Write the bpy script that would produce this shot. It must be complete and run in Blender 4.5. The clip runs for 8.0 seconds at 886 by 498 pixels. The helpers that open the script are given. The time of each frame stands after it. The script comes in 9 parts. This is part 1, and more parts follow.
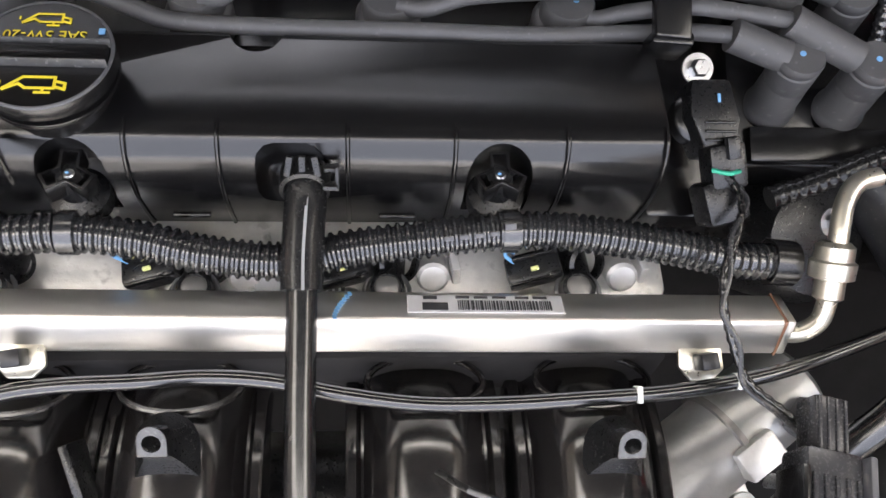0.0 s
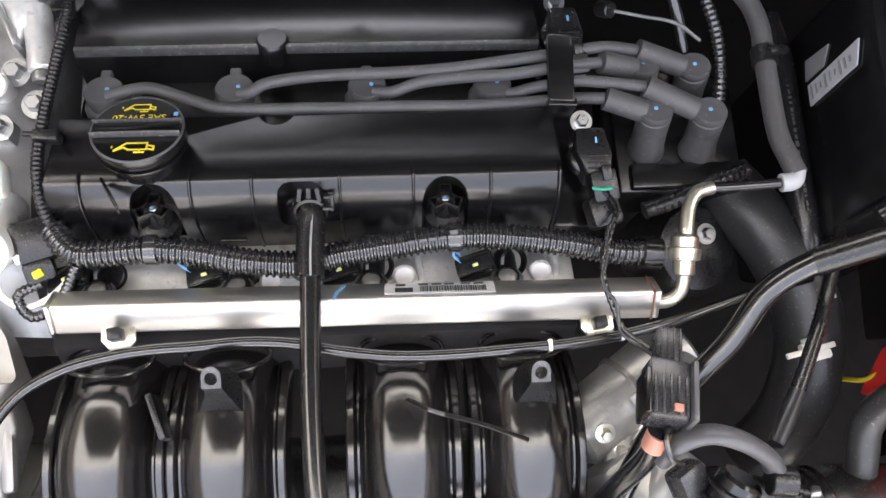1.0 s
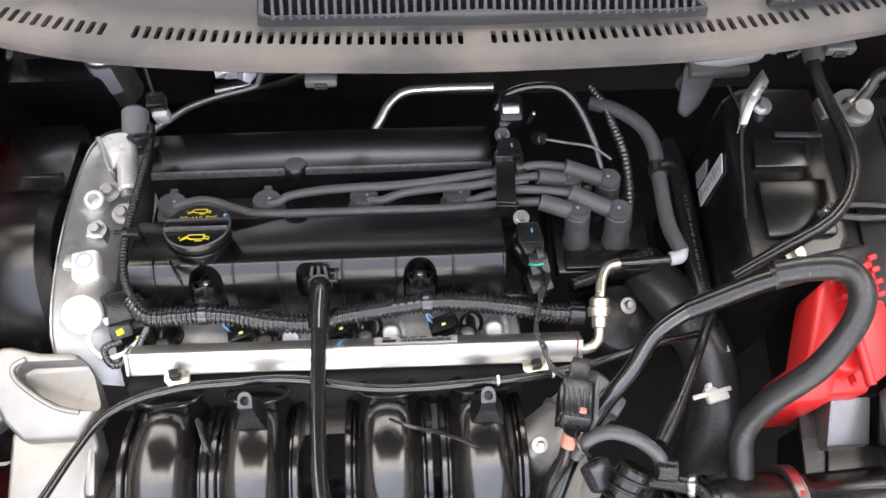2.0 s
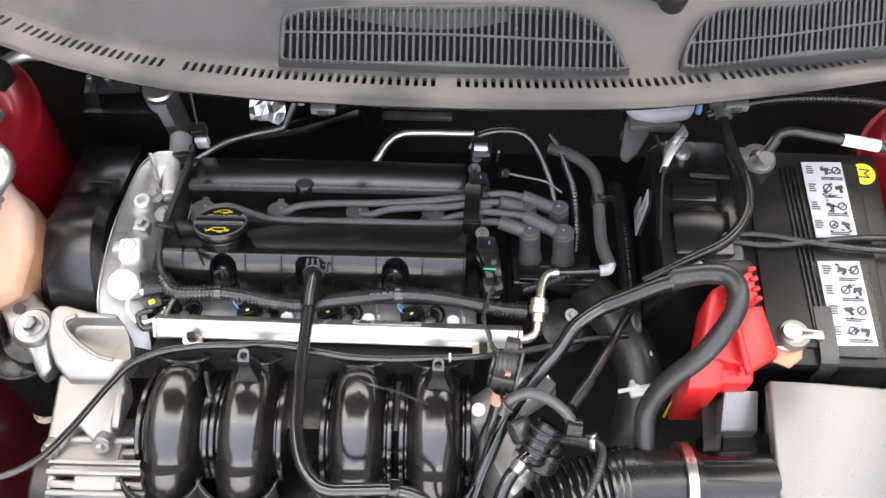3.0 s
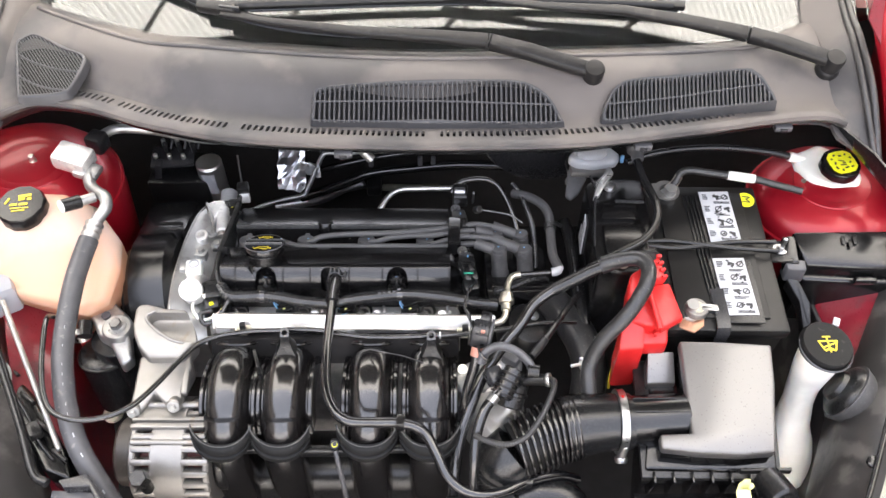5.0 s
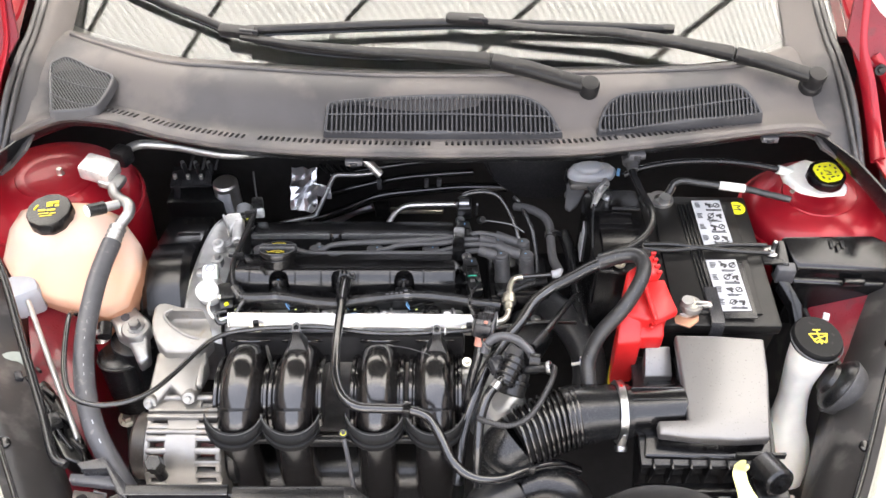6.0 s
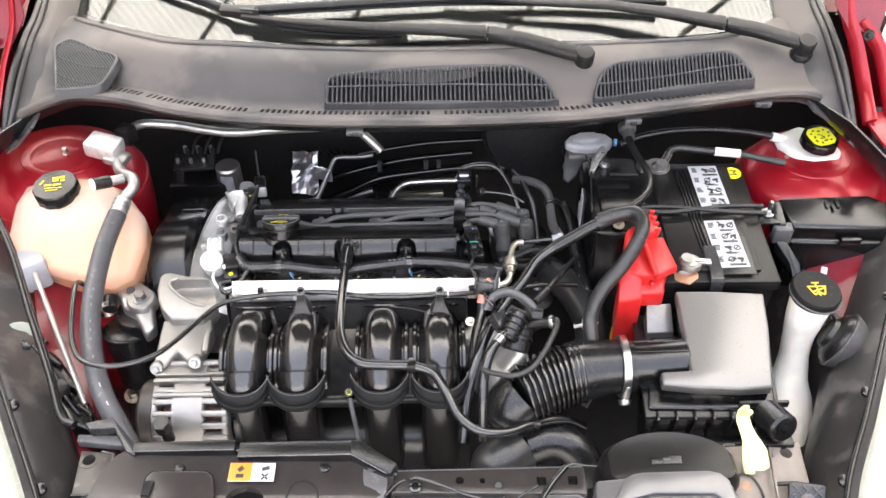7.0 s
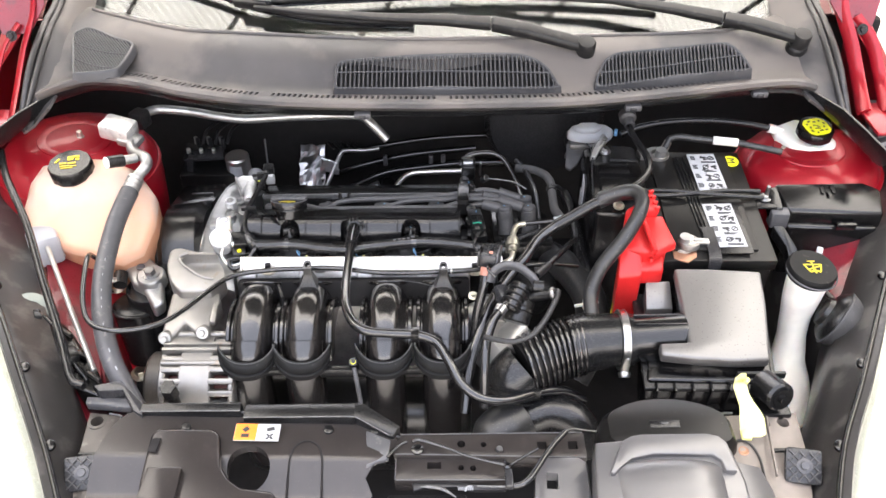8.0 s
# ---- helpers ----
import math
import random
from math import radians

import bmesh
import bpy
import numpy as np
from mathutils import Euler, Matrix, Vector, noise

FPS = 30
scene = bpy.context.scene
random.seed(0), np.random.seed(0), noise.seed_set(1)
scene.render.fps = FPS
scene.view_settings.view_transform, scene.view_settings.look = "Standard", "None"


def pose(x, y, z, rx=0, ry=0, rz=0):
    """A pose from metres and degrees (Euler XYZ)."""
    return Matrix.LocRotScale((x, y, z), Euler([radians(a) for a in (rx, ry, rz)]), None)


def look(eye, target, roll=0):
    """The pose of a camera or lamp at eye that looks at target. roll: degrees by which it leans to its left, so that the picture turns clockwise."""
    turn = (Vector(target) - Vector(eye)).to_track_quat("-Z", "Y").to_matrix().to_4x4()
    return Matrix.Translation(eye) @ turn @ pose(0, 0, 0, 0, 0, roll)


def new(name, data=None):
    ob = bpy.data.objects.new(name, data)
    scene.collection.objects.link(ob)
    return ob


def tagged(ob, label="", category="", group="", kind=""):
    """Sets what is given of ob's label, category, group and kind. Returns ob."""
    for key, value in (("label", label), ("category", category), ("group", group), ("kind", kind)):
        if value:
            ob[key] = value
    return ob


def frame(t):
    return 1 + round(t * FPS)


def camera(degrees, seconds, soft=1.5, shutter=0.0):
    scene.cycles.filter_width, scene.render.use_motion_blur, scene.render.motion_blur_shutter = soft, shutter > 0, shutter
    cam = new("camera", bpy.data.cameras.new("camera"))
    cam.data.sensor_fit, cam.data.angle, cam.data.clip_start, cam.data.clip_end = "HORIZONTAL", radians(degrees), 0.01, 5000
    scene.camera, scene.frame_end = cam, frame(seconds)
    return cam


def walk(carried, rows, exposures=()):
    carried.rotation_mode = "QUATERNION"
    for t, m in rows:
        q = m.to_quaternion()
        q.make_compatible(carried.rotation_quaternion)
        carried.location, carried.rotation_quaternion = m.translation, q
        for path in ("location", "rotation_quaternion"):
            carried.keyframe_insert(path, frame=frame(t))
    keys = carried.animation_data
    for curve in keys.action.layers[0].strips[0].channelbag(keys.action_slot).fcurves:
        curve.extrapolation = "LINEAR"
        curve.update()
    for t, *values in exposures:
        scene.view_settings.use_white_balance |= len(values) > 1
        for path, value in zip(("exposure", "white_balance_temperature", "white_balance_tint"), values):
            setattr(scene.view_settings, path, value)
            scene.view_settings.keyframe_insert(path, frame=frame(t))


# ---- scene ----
cam = camera(56.0, 8.0)
PATH = [
    (0, (0.03, 0.03, 1.143), (0.223, 0.26, -0.834), 39.8),
    (0.5, (0.042, -0.022, 1.211), (0.188, 0.353, -0.749), 19.8),
    (1, (0.05, -0.058, 1.287), (0.19, 0.445, -0.644), 13.1),
    (1.5, (0.064, -0.11, 1.368), (0.185, 0.561, -0.512), 6.7),
    (2.8, (0.12, -0.29, 1.526), (0.138, 0.728, -0.196), 1.5),
    (3, (0.139, -0.321, 1.545), (0.136, 0.712, -0.168), 1.2),
    (3.5, (0.163, -0.394, 1.594), (0.147, 0.668, -0.1), 1.1),
    (4, (0.152, -0.471, 1.638), (0.148, 0.675, -0.001), 0.5),
    (4.5, (0.139, -0.55, 1.672), (0.164, 0.69, 0.103), 0.9),
    (6, (0.142, -0.726, 1.642), (0.146, 0.725, 0.267), 0.1),
    (6.5, (0.145, -0.766, 1.614), (0.155, 0.718, 0.273), -0.8),
    (7, (0.137, -0.796, 1.587), (0.145, 0.702, 0.262), -0.9),
    (7.5, (0.127, -0.826, 1.564), (0.13, 0.691, 0.261), -0.9),
    (8, (0.134, -0.868, 1.542), (0.137, 0.686, 0.284), -0.4),
]
walk(cam, [(t, look(eye, target, roll)) for t, eye, target, roll in PATH])

# ---- light: bright hazy daylight ----
world = bpy.data.worlds.new("sky")
scene.world = world
world.use_nodes = True
wn = world.node_tree.nodes
sky = wn.new("ShaderNodeTexSky")
sky.sky_type = "NISHITA"
sky.sun_disc = False
sky.sun_elevation = radians(64)
sky.sun_rotation = radians(-15)
sky.dust_density = 3.0
wn["Background"].inputs["Strength"].default_value = 0.15
haze = wn.new("ShaderNodeHueSaturation")
haze.inputs["Saturation"].default_value = 0.4
world.node_tree.links.new(sky.outputs["Color"], haze.inputs["Color"])
warm = wn.new("ShaderNodeMix")
warm.data_type = "RGBA"
warm.blend_type = "MULTIPLY"
warm.inputs[0].default_value = 1.0
warm.inputs[7].default_value = (1.0, 0.955, 0.945, 1)
world.node_tree.links.new(haze.outputs["Color"], warm.inputs[6])
world.node_tree.links.new(warm.outputs[2], wn["Background"].inputs["Color"])
sun_data = bpy.data.lights.new("sun", "SUN")
sun_data.energy = 1.3
sun_data.angle = radians(10)
sun_data.color = (1.0, 0.955, 0.925)
sun = new("sun", sun_data)
sun.matrix_world = look((-0.55, 2.5, 6.2), (0.15, 0, 0.8))
scene.view_settings.exposure = 3.36

# ---- materials ----
def material(name, color, rough=0.5, metal=0.0, vary=0.12, scale=60.0, bump=0.15, bump_scale=400.0, coat=0.0,
             wear=None, spec=0.5, transmit=0.0, sheen=0.0, piece=0.0, sss=0.0, aniso=None):
    """Procedural surface: colour and gloss varied by two noises, fine relief, optional dust or wear colour."""
    m = bpy.data.materials.new(name)
    m.use_nodes = True
    n, l = m.node_tree.nodes, m.node_tree.links
    b = n["Principled BSDF"]
    tc = n.new("ShaderNodeTexCoord")
    big = n.new("ShaderNodeTexNoise")
    big.inputs["Scale"].default_value = scale
    big.inputs["Detail"].default_value = 6
    l.new(tc.outputs["Object"], big.inputs["Vector"])
    ramp = n.new("ShaderNodeValToRGB")
    c = Vector(color)
    ramp.color_ramp.elements[0].position, ramp.color_ramp.elements[1].position = 0.3, 0.7
    ramp.color_ramp.elements[0].color = (*(c * (1 - vary)), 1)
    ramp.color_ramp.elements[1].color = (*(c * (1 + vary)), 1)
    l.new(big.outputs["Fac"], ramp.inputs["Fac"])
    col = ramp.outputs["Color"]
    if wear:
        spots = n.new("ShaderNodeTexNoise")
        spots.inputs["Scale"].default_value = wear[1]
        spots.inputs["Detail"].default_value = 9
        l.new(tc.outputs["Object"], spots.inputs["Vector"])
        lim = n.new("ShaderNodeMapRange")
        lim.inputs["From Min"].default_value, lim.inputs["From Max"].default_value = wear[2], wear[2] + 0.1
        lim.inputs["To Max"].default_value = wear[3]
        l.new(spots.outputs["Fac"], lim.inputs["Value"])
        mix = n.new("ShaderNodeMix")
        mix.data_type = "RGBA"
        mix.inputs[7].default_value = (*wear[0], 1)
        l.new(lim.outputs["Result"], mix.inputs[0])
        l.new(col, mix.inputs[6])
        col = mix.outputs[2]
    if piece:
        info = n.new("ShaderNodeObjectInfo")
        hsv = n.new("ShaderNodeHueSaturation")
        rng = n.new("ShaderNodeMapRange")
        rng.inputs["To Min"].default_value, rng.inputs["To Max"].default_value = 1 - piece, 1 + piece
        l.new(info.outputs["Random"], rng.inputs["Value"])
        l.new(rng.outputs["Result"], hsv.inputs["Value"])
        l.new(col, hsv.inputs["Color"])
        col = hsv.outputs["Color"]
    l.new(col, b.inputs["Base Color"])
    rr = n.new("ShaderNodeMapRange")
    rr.inputs["To Min"].default_value, rr.inputs["To Max"].default_value = max(rough - 0.08, 0.02), min(rough + 0.08, 1)
    fine = n.new("ShaderNodeTexNoise")
    fine.inputs["Scale"].default_value = bump_scale
    fine.inputs["Detail"].default_value = 4
    src = tc.outputs["Object"]
    if aniso:
        mp = n.new("ShaderNodeMapping")
        mp.inputs["Scale"].default_value = aniso
        l.new(src, mp.inputs["Vector"])
        src = mp.outputs["Vector"]
    l.new(src, fine.inputs["Vector"])
    l.new(fine.outputs["Fac"], rr.inputs["Value"])
    l.new(rr.outputs["Result"], b.inputs["Roughness"])
    if bump:
        bp = n.new("ShaderNodeBump")
        bp.inputs["Strength"].default_value = bump
        bp.inputs["Distance"].default_value = 0.0004
        l.new(fine.outputs["Fac"], bp.inputs["Height"])
        l.new(bp.outputs["Normal"], b.inputs["Normal"])
    b.inputs["Metallic"].default_value = metal
    b.inputs["Specular IOR Level"].default_value = spec
    b.inputs["Coat Weight"].default_value = coat
    b.inputs["Coat Roughness"].default_value = 0.06
    b.inputs["Transmission Weight"].default_value = transmit
    b.inputs["Subsurface Weight"].default_value = sss
    if sss:
        b.inputs["Subsurface Radius"].default_value = (0.02, 0.014, 0.01)
        b.inputs["Subsurface Scale"].default_value = 0.3
    return m


DUST = (0.30, 0.28, 0.25)
BLACK = material("black_plastic", (0.0085, 0.0085, 0.0088), 0.29, bump=0.25, bump_scale=900, wear=((0.10, 0.10, 0.095), 260, 0.70, 0.22))
SATIN = material("satin_black_plastic", (0.0056, 0.0054, 0.0056), 0.23, spec=0.6, bump=0.035, bump_scale=900, wear=((0.16, 0.16, 0.15), 330, 0.755, 0.4))
GLOSS = material("moulded_black_nylon", (0.0100, 0.0090, 0.0088), 0.19, spec=0.9, coat=0.0, bump=0.04, bump_scale=300, wear=(DUST, 260, 0.70, 0.12))
PIPEPL = material("satin_black_tube", (0.008, 0.008, 0.0085), 0.19, spec=0.9, bump=0.04, bump_scale=400, wear=(DUST, 200, 0.68, 0.15))
RUBBER = material("black_rubber", (0.010, 0.010, 0.0104), 0.25, bump=0.1, bump_scale=800, wear=(DUST, 120, 0.66, 0.12))
GREYRUB = material("grey_rubber", (0.062, 0.061, 0.062), 0.55, bump=0.2, bump_scale=700, wear=((0.2, 0.2, 0.195), 300, 0.62, 0.3))
HOSE = material("grey_black_hose", (0.022, 0.022, 0.0225), 0.33, bump=0.2, bump_scale=900, wear=(DUST, 400, 0.62, 0.3))
CONDUIT = material("conduit_plastic", (0.018, 0.018, 0.019), 0.20, spec=1.0, bump=0.06, bump_scale=600, wear=(DUST, 150, 0.64, 0.15))
COWL = material("weathered_cowl_plastic", (0.062, 0.0585, 0.0585), 0.50, spec=0.42, bump=0.3, bump_scale=1200, vary=0.2, scale=9,
                wear=((0.16, 0.14, 0.125), 6, 0.45, 0.55))
ALU = material("cast_aluminium", (0.44, 0.44, 0.43), 0.40, metal=0.85, vary=0.15, scale=40, bump=0.4, bump_scale=350,
               wear=((0.14, 0.13, 0.125), 45, 0.58, 0.3))
RAIL = material("brushed_steel", (0.80, 0.78, 0.74), 0.40, metal=1.0, vary=0.06, scale=20, bump=0.08, bump_scale=300,
                aniso=(0.05, 1, 1))
ZINC = material("zinc_plated_steel", (0.64, 0.61, 0.52), 0.3, metal=0.9, vary=0.12, scale=90, bump=0.2)
CHROME = material("bright_steel", (0.45, 0.45, 0.45), 0.3, metal=1.0, vary=0.1, scale=120, bump=0.1)
PAINT = material("red_car_paint", (0.30, 0.005, 0.014), 0.36, metal=0.3, coat=0.25, vary=0.08, scale=12, bump=0.0)
PAINT_DULL = material("thin_red_paint", (0.17, 0.009, 0.018), 0.3, coat=0.5, vary=0.2, scale=20, bump=0.03,
                      wear=((0.05, 0.03, 0.03), 30, 0.55, 0.6))
REDPL = material("red_plastic", (0.56, 0.018, 0.018), 0.35, bump=0.1, vary=0.06)
COOLANT = material("peach_coolant_in_tank", (0.66, 0.34, 0.20), 0.35, sss=0.3, vary=0.05, scale=15, bump=0.08)
TANK = material("milky_tank_plastic", (0.57, 0.42, 0.34), 0.35, sss=0.35, vary=0.04, scale=20, bump=0.08, wear=((0.74, 0.42, 0.27), 6, 0.42, 0.85))
NECK = material("cloudy_white_plastic", (0.82, 0.80, 0.74), 0.4, sss=0.3, vary=0.14, scale=18, bump=0.1)
WHITE = material("white_plastic", (0.78, 0.78, 0.76), 0.4, bump=0.1, vary=0.04)
PAPER = material("white_label", (0.42, 0.43, 0.45), 0.45, bump=0.0, vary=0.03)
INK = material("black_print", (0.032, 0.032, 0.034), 0.5, bump=0.0)
YELLOW = material("yellow_print", (0.72, 0.58, 0.03), 0.5, bump=0.0, vary=0.05)
YELPL = material("bright_yellow_plastic", (0.80, 0.78, 0.02), 0.35, bump=0.05, vary=0.05)
ORANGE = material("orange_print", (0.80, 0.24, 0.02), 0.5, bump=0.0, vary=0.05)
BLUEP = material("blue_print", (0.16, 0.36, 0.62), 0.5, bump=0.0)
COPPER = material("copper_clip", (0.36, 0.19, 0.12), 0.4, metal=0.6, bump=0.1)
WINDING = material("varnished_windings", (0.13, 0.03, 0.022), 0.5, bump=0.5, bump_scale=300)
TAPE = material("pink_tape", (0.42, 0.19, 0.14), 0.5, bump=0.1)
GREYPL = material("grey_plastic", (0.075, 0.075, 0.08), 0.4, bump=0.2, bump_scale=900, wear=(DUST, 120, 0.62, 0.3))
CHROMEPL = material("polished_grey", (0.11, 0.11, 0.11), 0.2, bump=0.1, vary=0.3, scale=150)
# also holds the shade below the cowl slots and grille slats
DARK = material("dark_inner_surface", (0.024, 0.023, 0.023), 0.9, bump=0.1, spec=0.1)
FOIL = material("heat_shield_foil", (0.72, 0.72, 0.74), 0.3, metal=1.0, vary=0.1, bump=1.0, bump_scale=120)
CONCRETE = material("concrete", (0.42, 0.40, 0.37), 0.85, vary=0.15, scale=3, bump=0.5, bump_scale=60, wear=((0.3, 0.29, 0.27), 5, 0.55, 0.4))
STUCCO = material("white_stucco", (0.78, 0.775, 0.76), 0.8, vary=0.05, scale=2, bump=0.4, bump_scale=40)
# sunlight on the right frame end is mixed into this beige
FRAMELIT = material("sunlit_frame_paint", (0.21, 0.18, 0.155), 0.5, bump=0.2, vary=0.15, scale=40)
LAMP = material("headlamp_reflector", (0.68, 0.66, 0.58), 0.25, metal=0.3, vary=0.05, bump=0.1)
# carries painted highlights of the cover ridge, runner seams and lug faces
LUGTOP = material("lighter_nylon", (0.07, 0.07, 0.07), 0.25, bump=0.1, vary=0.2, scale=200)
SHROUD = material("brown_black_plastic", (0.030, 0.026, 0.0245), 0.24, bump=0.03, bump_scale=700, vary=0.12, scale=25, wear=((0.07, 0.062, 0.055), 40, 0.62, 0.15))
WIPER = material("wiper_black", (0.012, 0.0115, 0.0115), 0.42, spec=0.35, bump=0.1, bump_scale=700, vary=0.15, scale=40, wear=((0.10, 0.09, 0.085), 60, 0.6, 0.15))
GRILLE = material("grille_plastic", (0.045, 0.045, 0.048), 0.42, bump=0.15, bump_scale=900, vary=0.12, scale=30, wear=((0.12, 0.11, 0.105), 40, 0.58, 0.3))
PALEYEL = material("pale_yellow_plastic", (0.80, 0.78, 0.30), 0.4, sss=0.2, bump=0.05, vary=0.1, scale=60)
MILK = material("bluish_milky_plastic", (0.40, 0.41, 0.43), 0.35, sss=0.2, vary=0.06, scale=30, bump=0.05)
MATTE = material("matt_black_plastic", (0.006, 0.006, 0.0063), 0.6, spec=0.25, bump=0.15, bump_scale=600, wear=(DUST, 90, 0.66, 0.12))
HEADALU = material("pale_cast_aluminium", (0.74, 0.73, 0.71), 0.45, metal=0.7, vary=0.2, scale=60, bump=0.6, bump_scale=300,
                   wear=((0.2, 0.19, 0.18), 120, 0.6, 0.4))
SILVERLAB = material("silver_label", (0.56, 0.56, 0.57), 0.4, metal=0.3, bump=0.0, vary=0.04)
CONGREY = material("dark_grey_nylon", (0.027, 0.027, 0.029), 0.26, bump=0.04, bump_scale=900, vary=0.1)
BODYALU = material("machined_aluminium", (0.29, 0.28, 0.265), 0.45, metal=0.8, vary=0.12, scale=30, bump=0.3, bump_scale=250,
                   wear=((0.25, 0.20, 0.16), 60, 0.62, 0.5))
BLACKSTEEL = material("blackened_steel", (0.03, 0.03, 0.032), 0.35, metal=0.6, bump=0.1, vary=0.2, scale=200)


def glass(name):
    m = bpy.data.materials.new(name)
    m.use_nodes = True
    b = m.node_tree.nodes["Principled BSDF"]
    b.inputs["Base Color"].default_value = (0.93, 0.97, 0.95, 1)
    b.inputs["Roughness"].default_value = 0.02
    b.inputs["Transmission Weight"].default_value = 1.0
    b.inputs["IOR"].default_value = 1.45
    return m


GLASS = glass("clear_glass")
APRON = material("dusty_black_apron", (0.036, 0.034, 0.033), 0.33, vary=0.25, scale=18, bump=0.2, bump_scale=400, wear=((0.17, 0.16, 0.15), 22, 0.53, 0.4))
SCREEN = glass("coated_screen_glass")
SCREEN.node_tree.nodes["Principled BSDF"].inputs["IOR"].default_value = 1.62
LIDPL = material("filmed_black_plastic", (0.048, 0.043, 0.040), 0.3, bump=0.0, spec=1.0, vary=0.05, scale=20, coat=1.0)
LIDPL.node_tree.nodes["Principled BSDF"].inputs["Coat IOR"].default_value = 1.92
LIDPL.node_tree.nodes["Principled BSDF"].inputs["Coat Roughness"].default_value = 0.6
HOODPL = material("filmed_grey_plastic", (0.078, 0.076, 0.077), 0.34, bump=0.03, spec=0.8, vary=0.08, scale=25, coat=0.6)
HOODPL.node_tree.nodes["Principled BSDF"].inputs["Coat IOR"].default_value = 1.65
HOODPL.node_tree.nodes["Principled BSDF"].inputs["Coat Roughness"].default_value = 0.35
# frame paint without the sunlight put into the right end; also the pulley
FRAMEBR = material("brown_grey_frame_paint", (0.062, 0.054, 0.047), 0.38, bump=0.1, vary=0.2, scale=50, wear=(DUST, 90, 0.6, 0.3))
LAMPBACK = material("greenish_grey_plastic", (0.30, 0.33, 0.29), 0.4, bump=0.1, vary=0.12, scale=50)
BATTERY = material("black_battery_plastic", (0.010, 0.0095, 0.009), 0.34, spec=0.3, bump=0.05, bump_scale=700, wear=(DUST, 160, 0.68, 0.12))
YARD = material("side_wall_grey_brown", (0.20, 0.18, 0.16), 0.85, vary=0.2, scale=3, bump=0.5, bump_scale=30)
PURLIN = material("brown_steel", (0.16, 0.14, 0.12), 0.5, vary=0.15, scale=10, bump=0.1)
LABGREY = material("grey_label", (0.22, 0.22, 0.225), 0.45, bump=0.0, vary=0.06)
# ---- builders ----
def origin(ob):
    p = Vector((0, 0, 0))
    while ob:
        p += ob.location
        ob = ob.parent
    return p


def thing(name, label, category, at, group="", kind=""):
    """An Empty at the base of a thing; its parts are children."""
    ob = new(name)
    ob.empty_display_size = 0.02
    ob.location = at
    return tagged(ob, label, category, group, kind)


def part(name, bm, mat, parent=None, label="", smooth=40):
    """Links a bmesh, given in world places, as one mesh under parent."""
    bmesh.ops.recalc_face_normals(bm, faces=bm.faces)
    lo = Vector([min(v.co[i] for v in bm.verts) for i in range(3)])
    hi = Vector([max(v.co[i] for v in bm.verts) for i in range(3)])
    mid = (lo + hi) / 2
    bmesh.ops.translate(bm, verts=bm.verts, vec=-mid)
    me = bpy.data.meshes.new(name)
    for f in bm.faces:
        f.smooth = smooth > 0
    if smooth:
        for e in bm.edges:
            if len(e.link_faces) == 2 and e.calc_face_angle(0) > radians(smooth):
                e.smooth = False
    bm.to_mesh(me)
    bm.free()
    me.materials.append(mat)
    ob = new(name, me)
    ob.location = mid - origin(parent)
    ob.parent = parent
    return tagged(ob, label)


def single(name, bm, mat, label, category, group="", kind="", smooth=40):
    return tagged(part(name, bm, mat, None, "", smooth), label, category, group, kind)


def bevel(bm, r, seg=2, angle=30):
    es = [e for e in bm.edges if len(e.link_faces) == 2 and e.calc_face_angle(0) > radians(angle)]
    if r and es:
        bmesh.ops.bevel(bm, geom=es, offset=r, segments=seg, profile=0.5, affect="EDGES", clamp_overlap=True)
    return bm


def box(c, s, r=0.002, rot=(0, 0, 0), seg=2, bm=None):
    """A box with rounded edges: centre, sizes, rounding, turn in degrees."""
    b = bmesh.new()
    bmesh.ops.create_cube(b, size=1, matrix=Matrix.Diagonal((*s, 1)))
    bevel(b, min(r, min(s) * 0.45), seg)
    bmesh.ops.transform(b, verts=b.verts, matrix=pose(*c, *rot))
    return join(bm, b)


def join(bm, b):
    """Adds bmesh b to bm (or returns b if bm is None)."""
    if bm is None:
        return b
    tmp = bpy.data.meshes.new("tmp")
    b.to_mesh(tmp)
    b.free()
    bm.from_mesh(tmp)
    bpy.data.meshes.remove(tmp)
    return bm


def prism(pts, depth, r=0.0, bm=None, seg=2):
    """A slab under the outline pts (3D, one plane or nearly), thick by depth along -z."""
    b = bmesh.new()
    top = [b.verts.new(p) for p in pts]
    bot = [b.verts.new((p[0], p[1], p[2] - depth)) for p in pts]
    n = len(pts)
    b.faces.new(top)
    b.faces.new(bot[::-1])
    for i in range(n):
        b.faces.new((top[i], bot[i], bot[(i + 1) % n], top[(i + 1) % n]))
    bmesh.ops.recalc_face_normals(b, faces=b.faces)
    bevel(b, r, seg)
    return join(bm, b)


def smooth_path(pts, step=6):
    """Catmull-Rom through the points."""
    p = [Vector(q) for q in pts]
    p = [p[0] * 2 - p[1]] + p + [p[-1] * 2 - p[-2]]
    out = []
    for i in range(1, len(p) - 2):
        a, b, c, d = p[i - 1:i + 3]
        for k in range(step):
            t = k / step
            out.append(0.5 * ((2 * b) + (c - a) * t + (2 * a - 5 * b + 4 * c - d) * t * t + (3 * b - a - 3 * c + d) * t ** 3))
    out.append(p[-2])
    return out


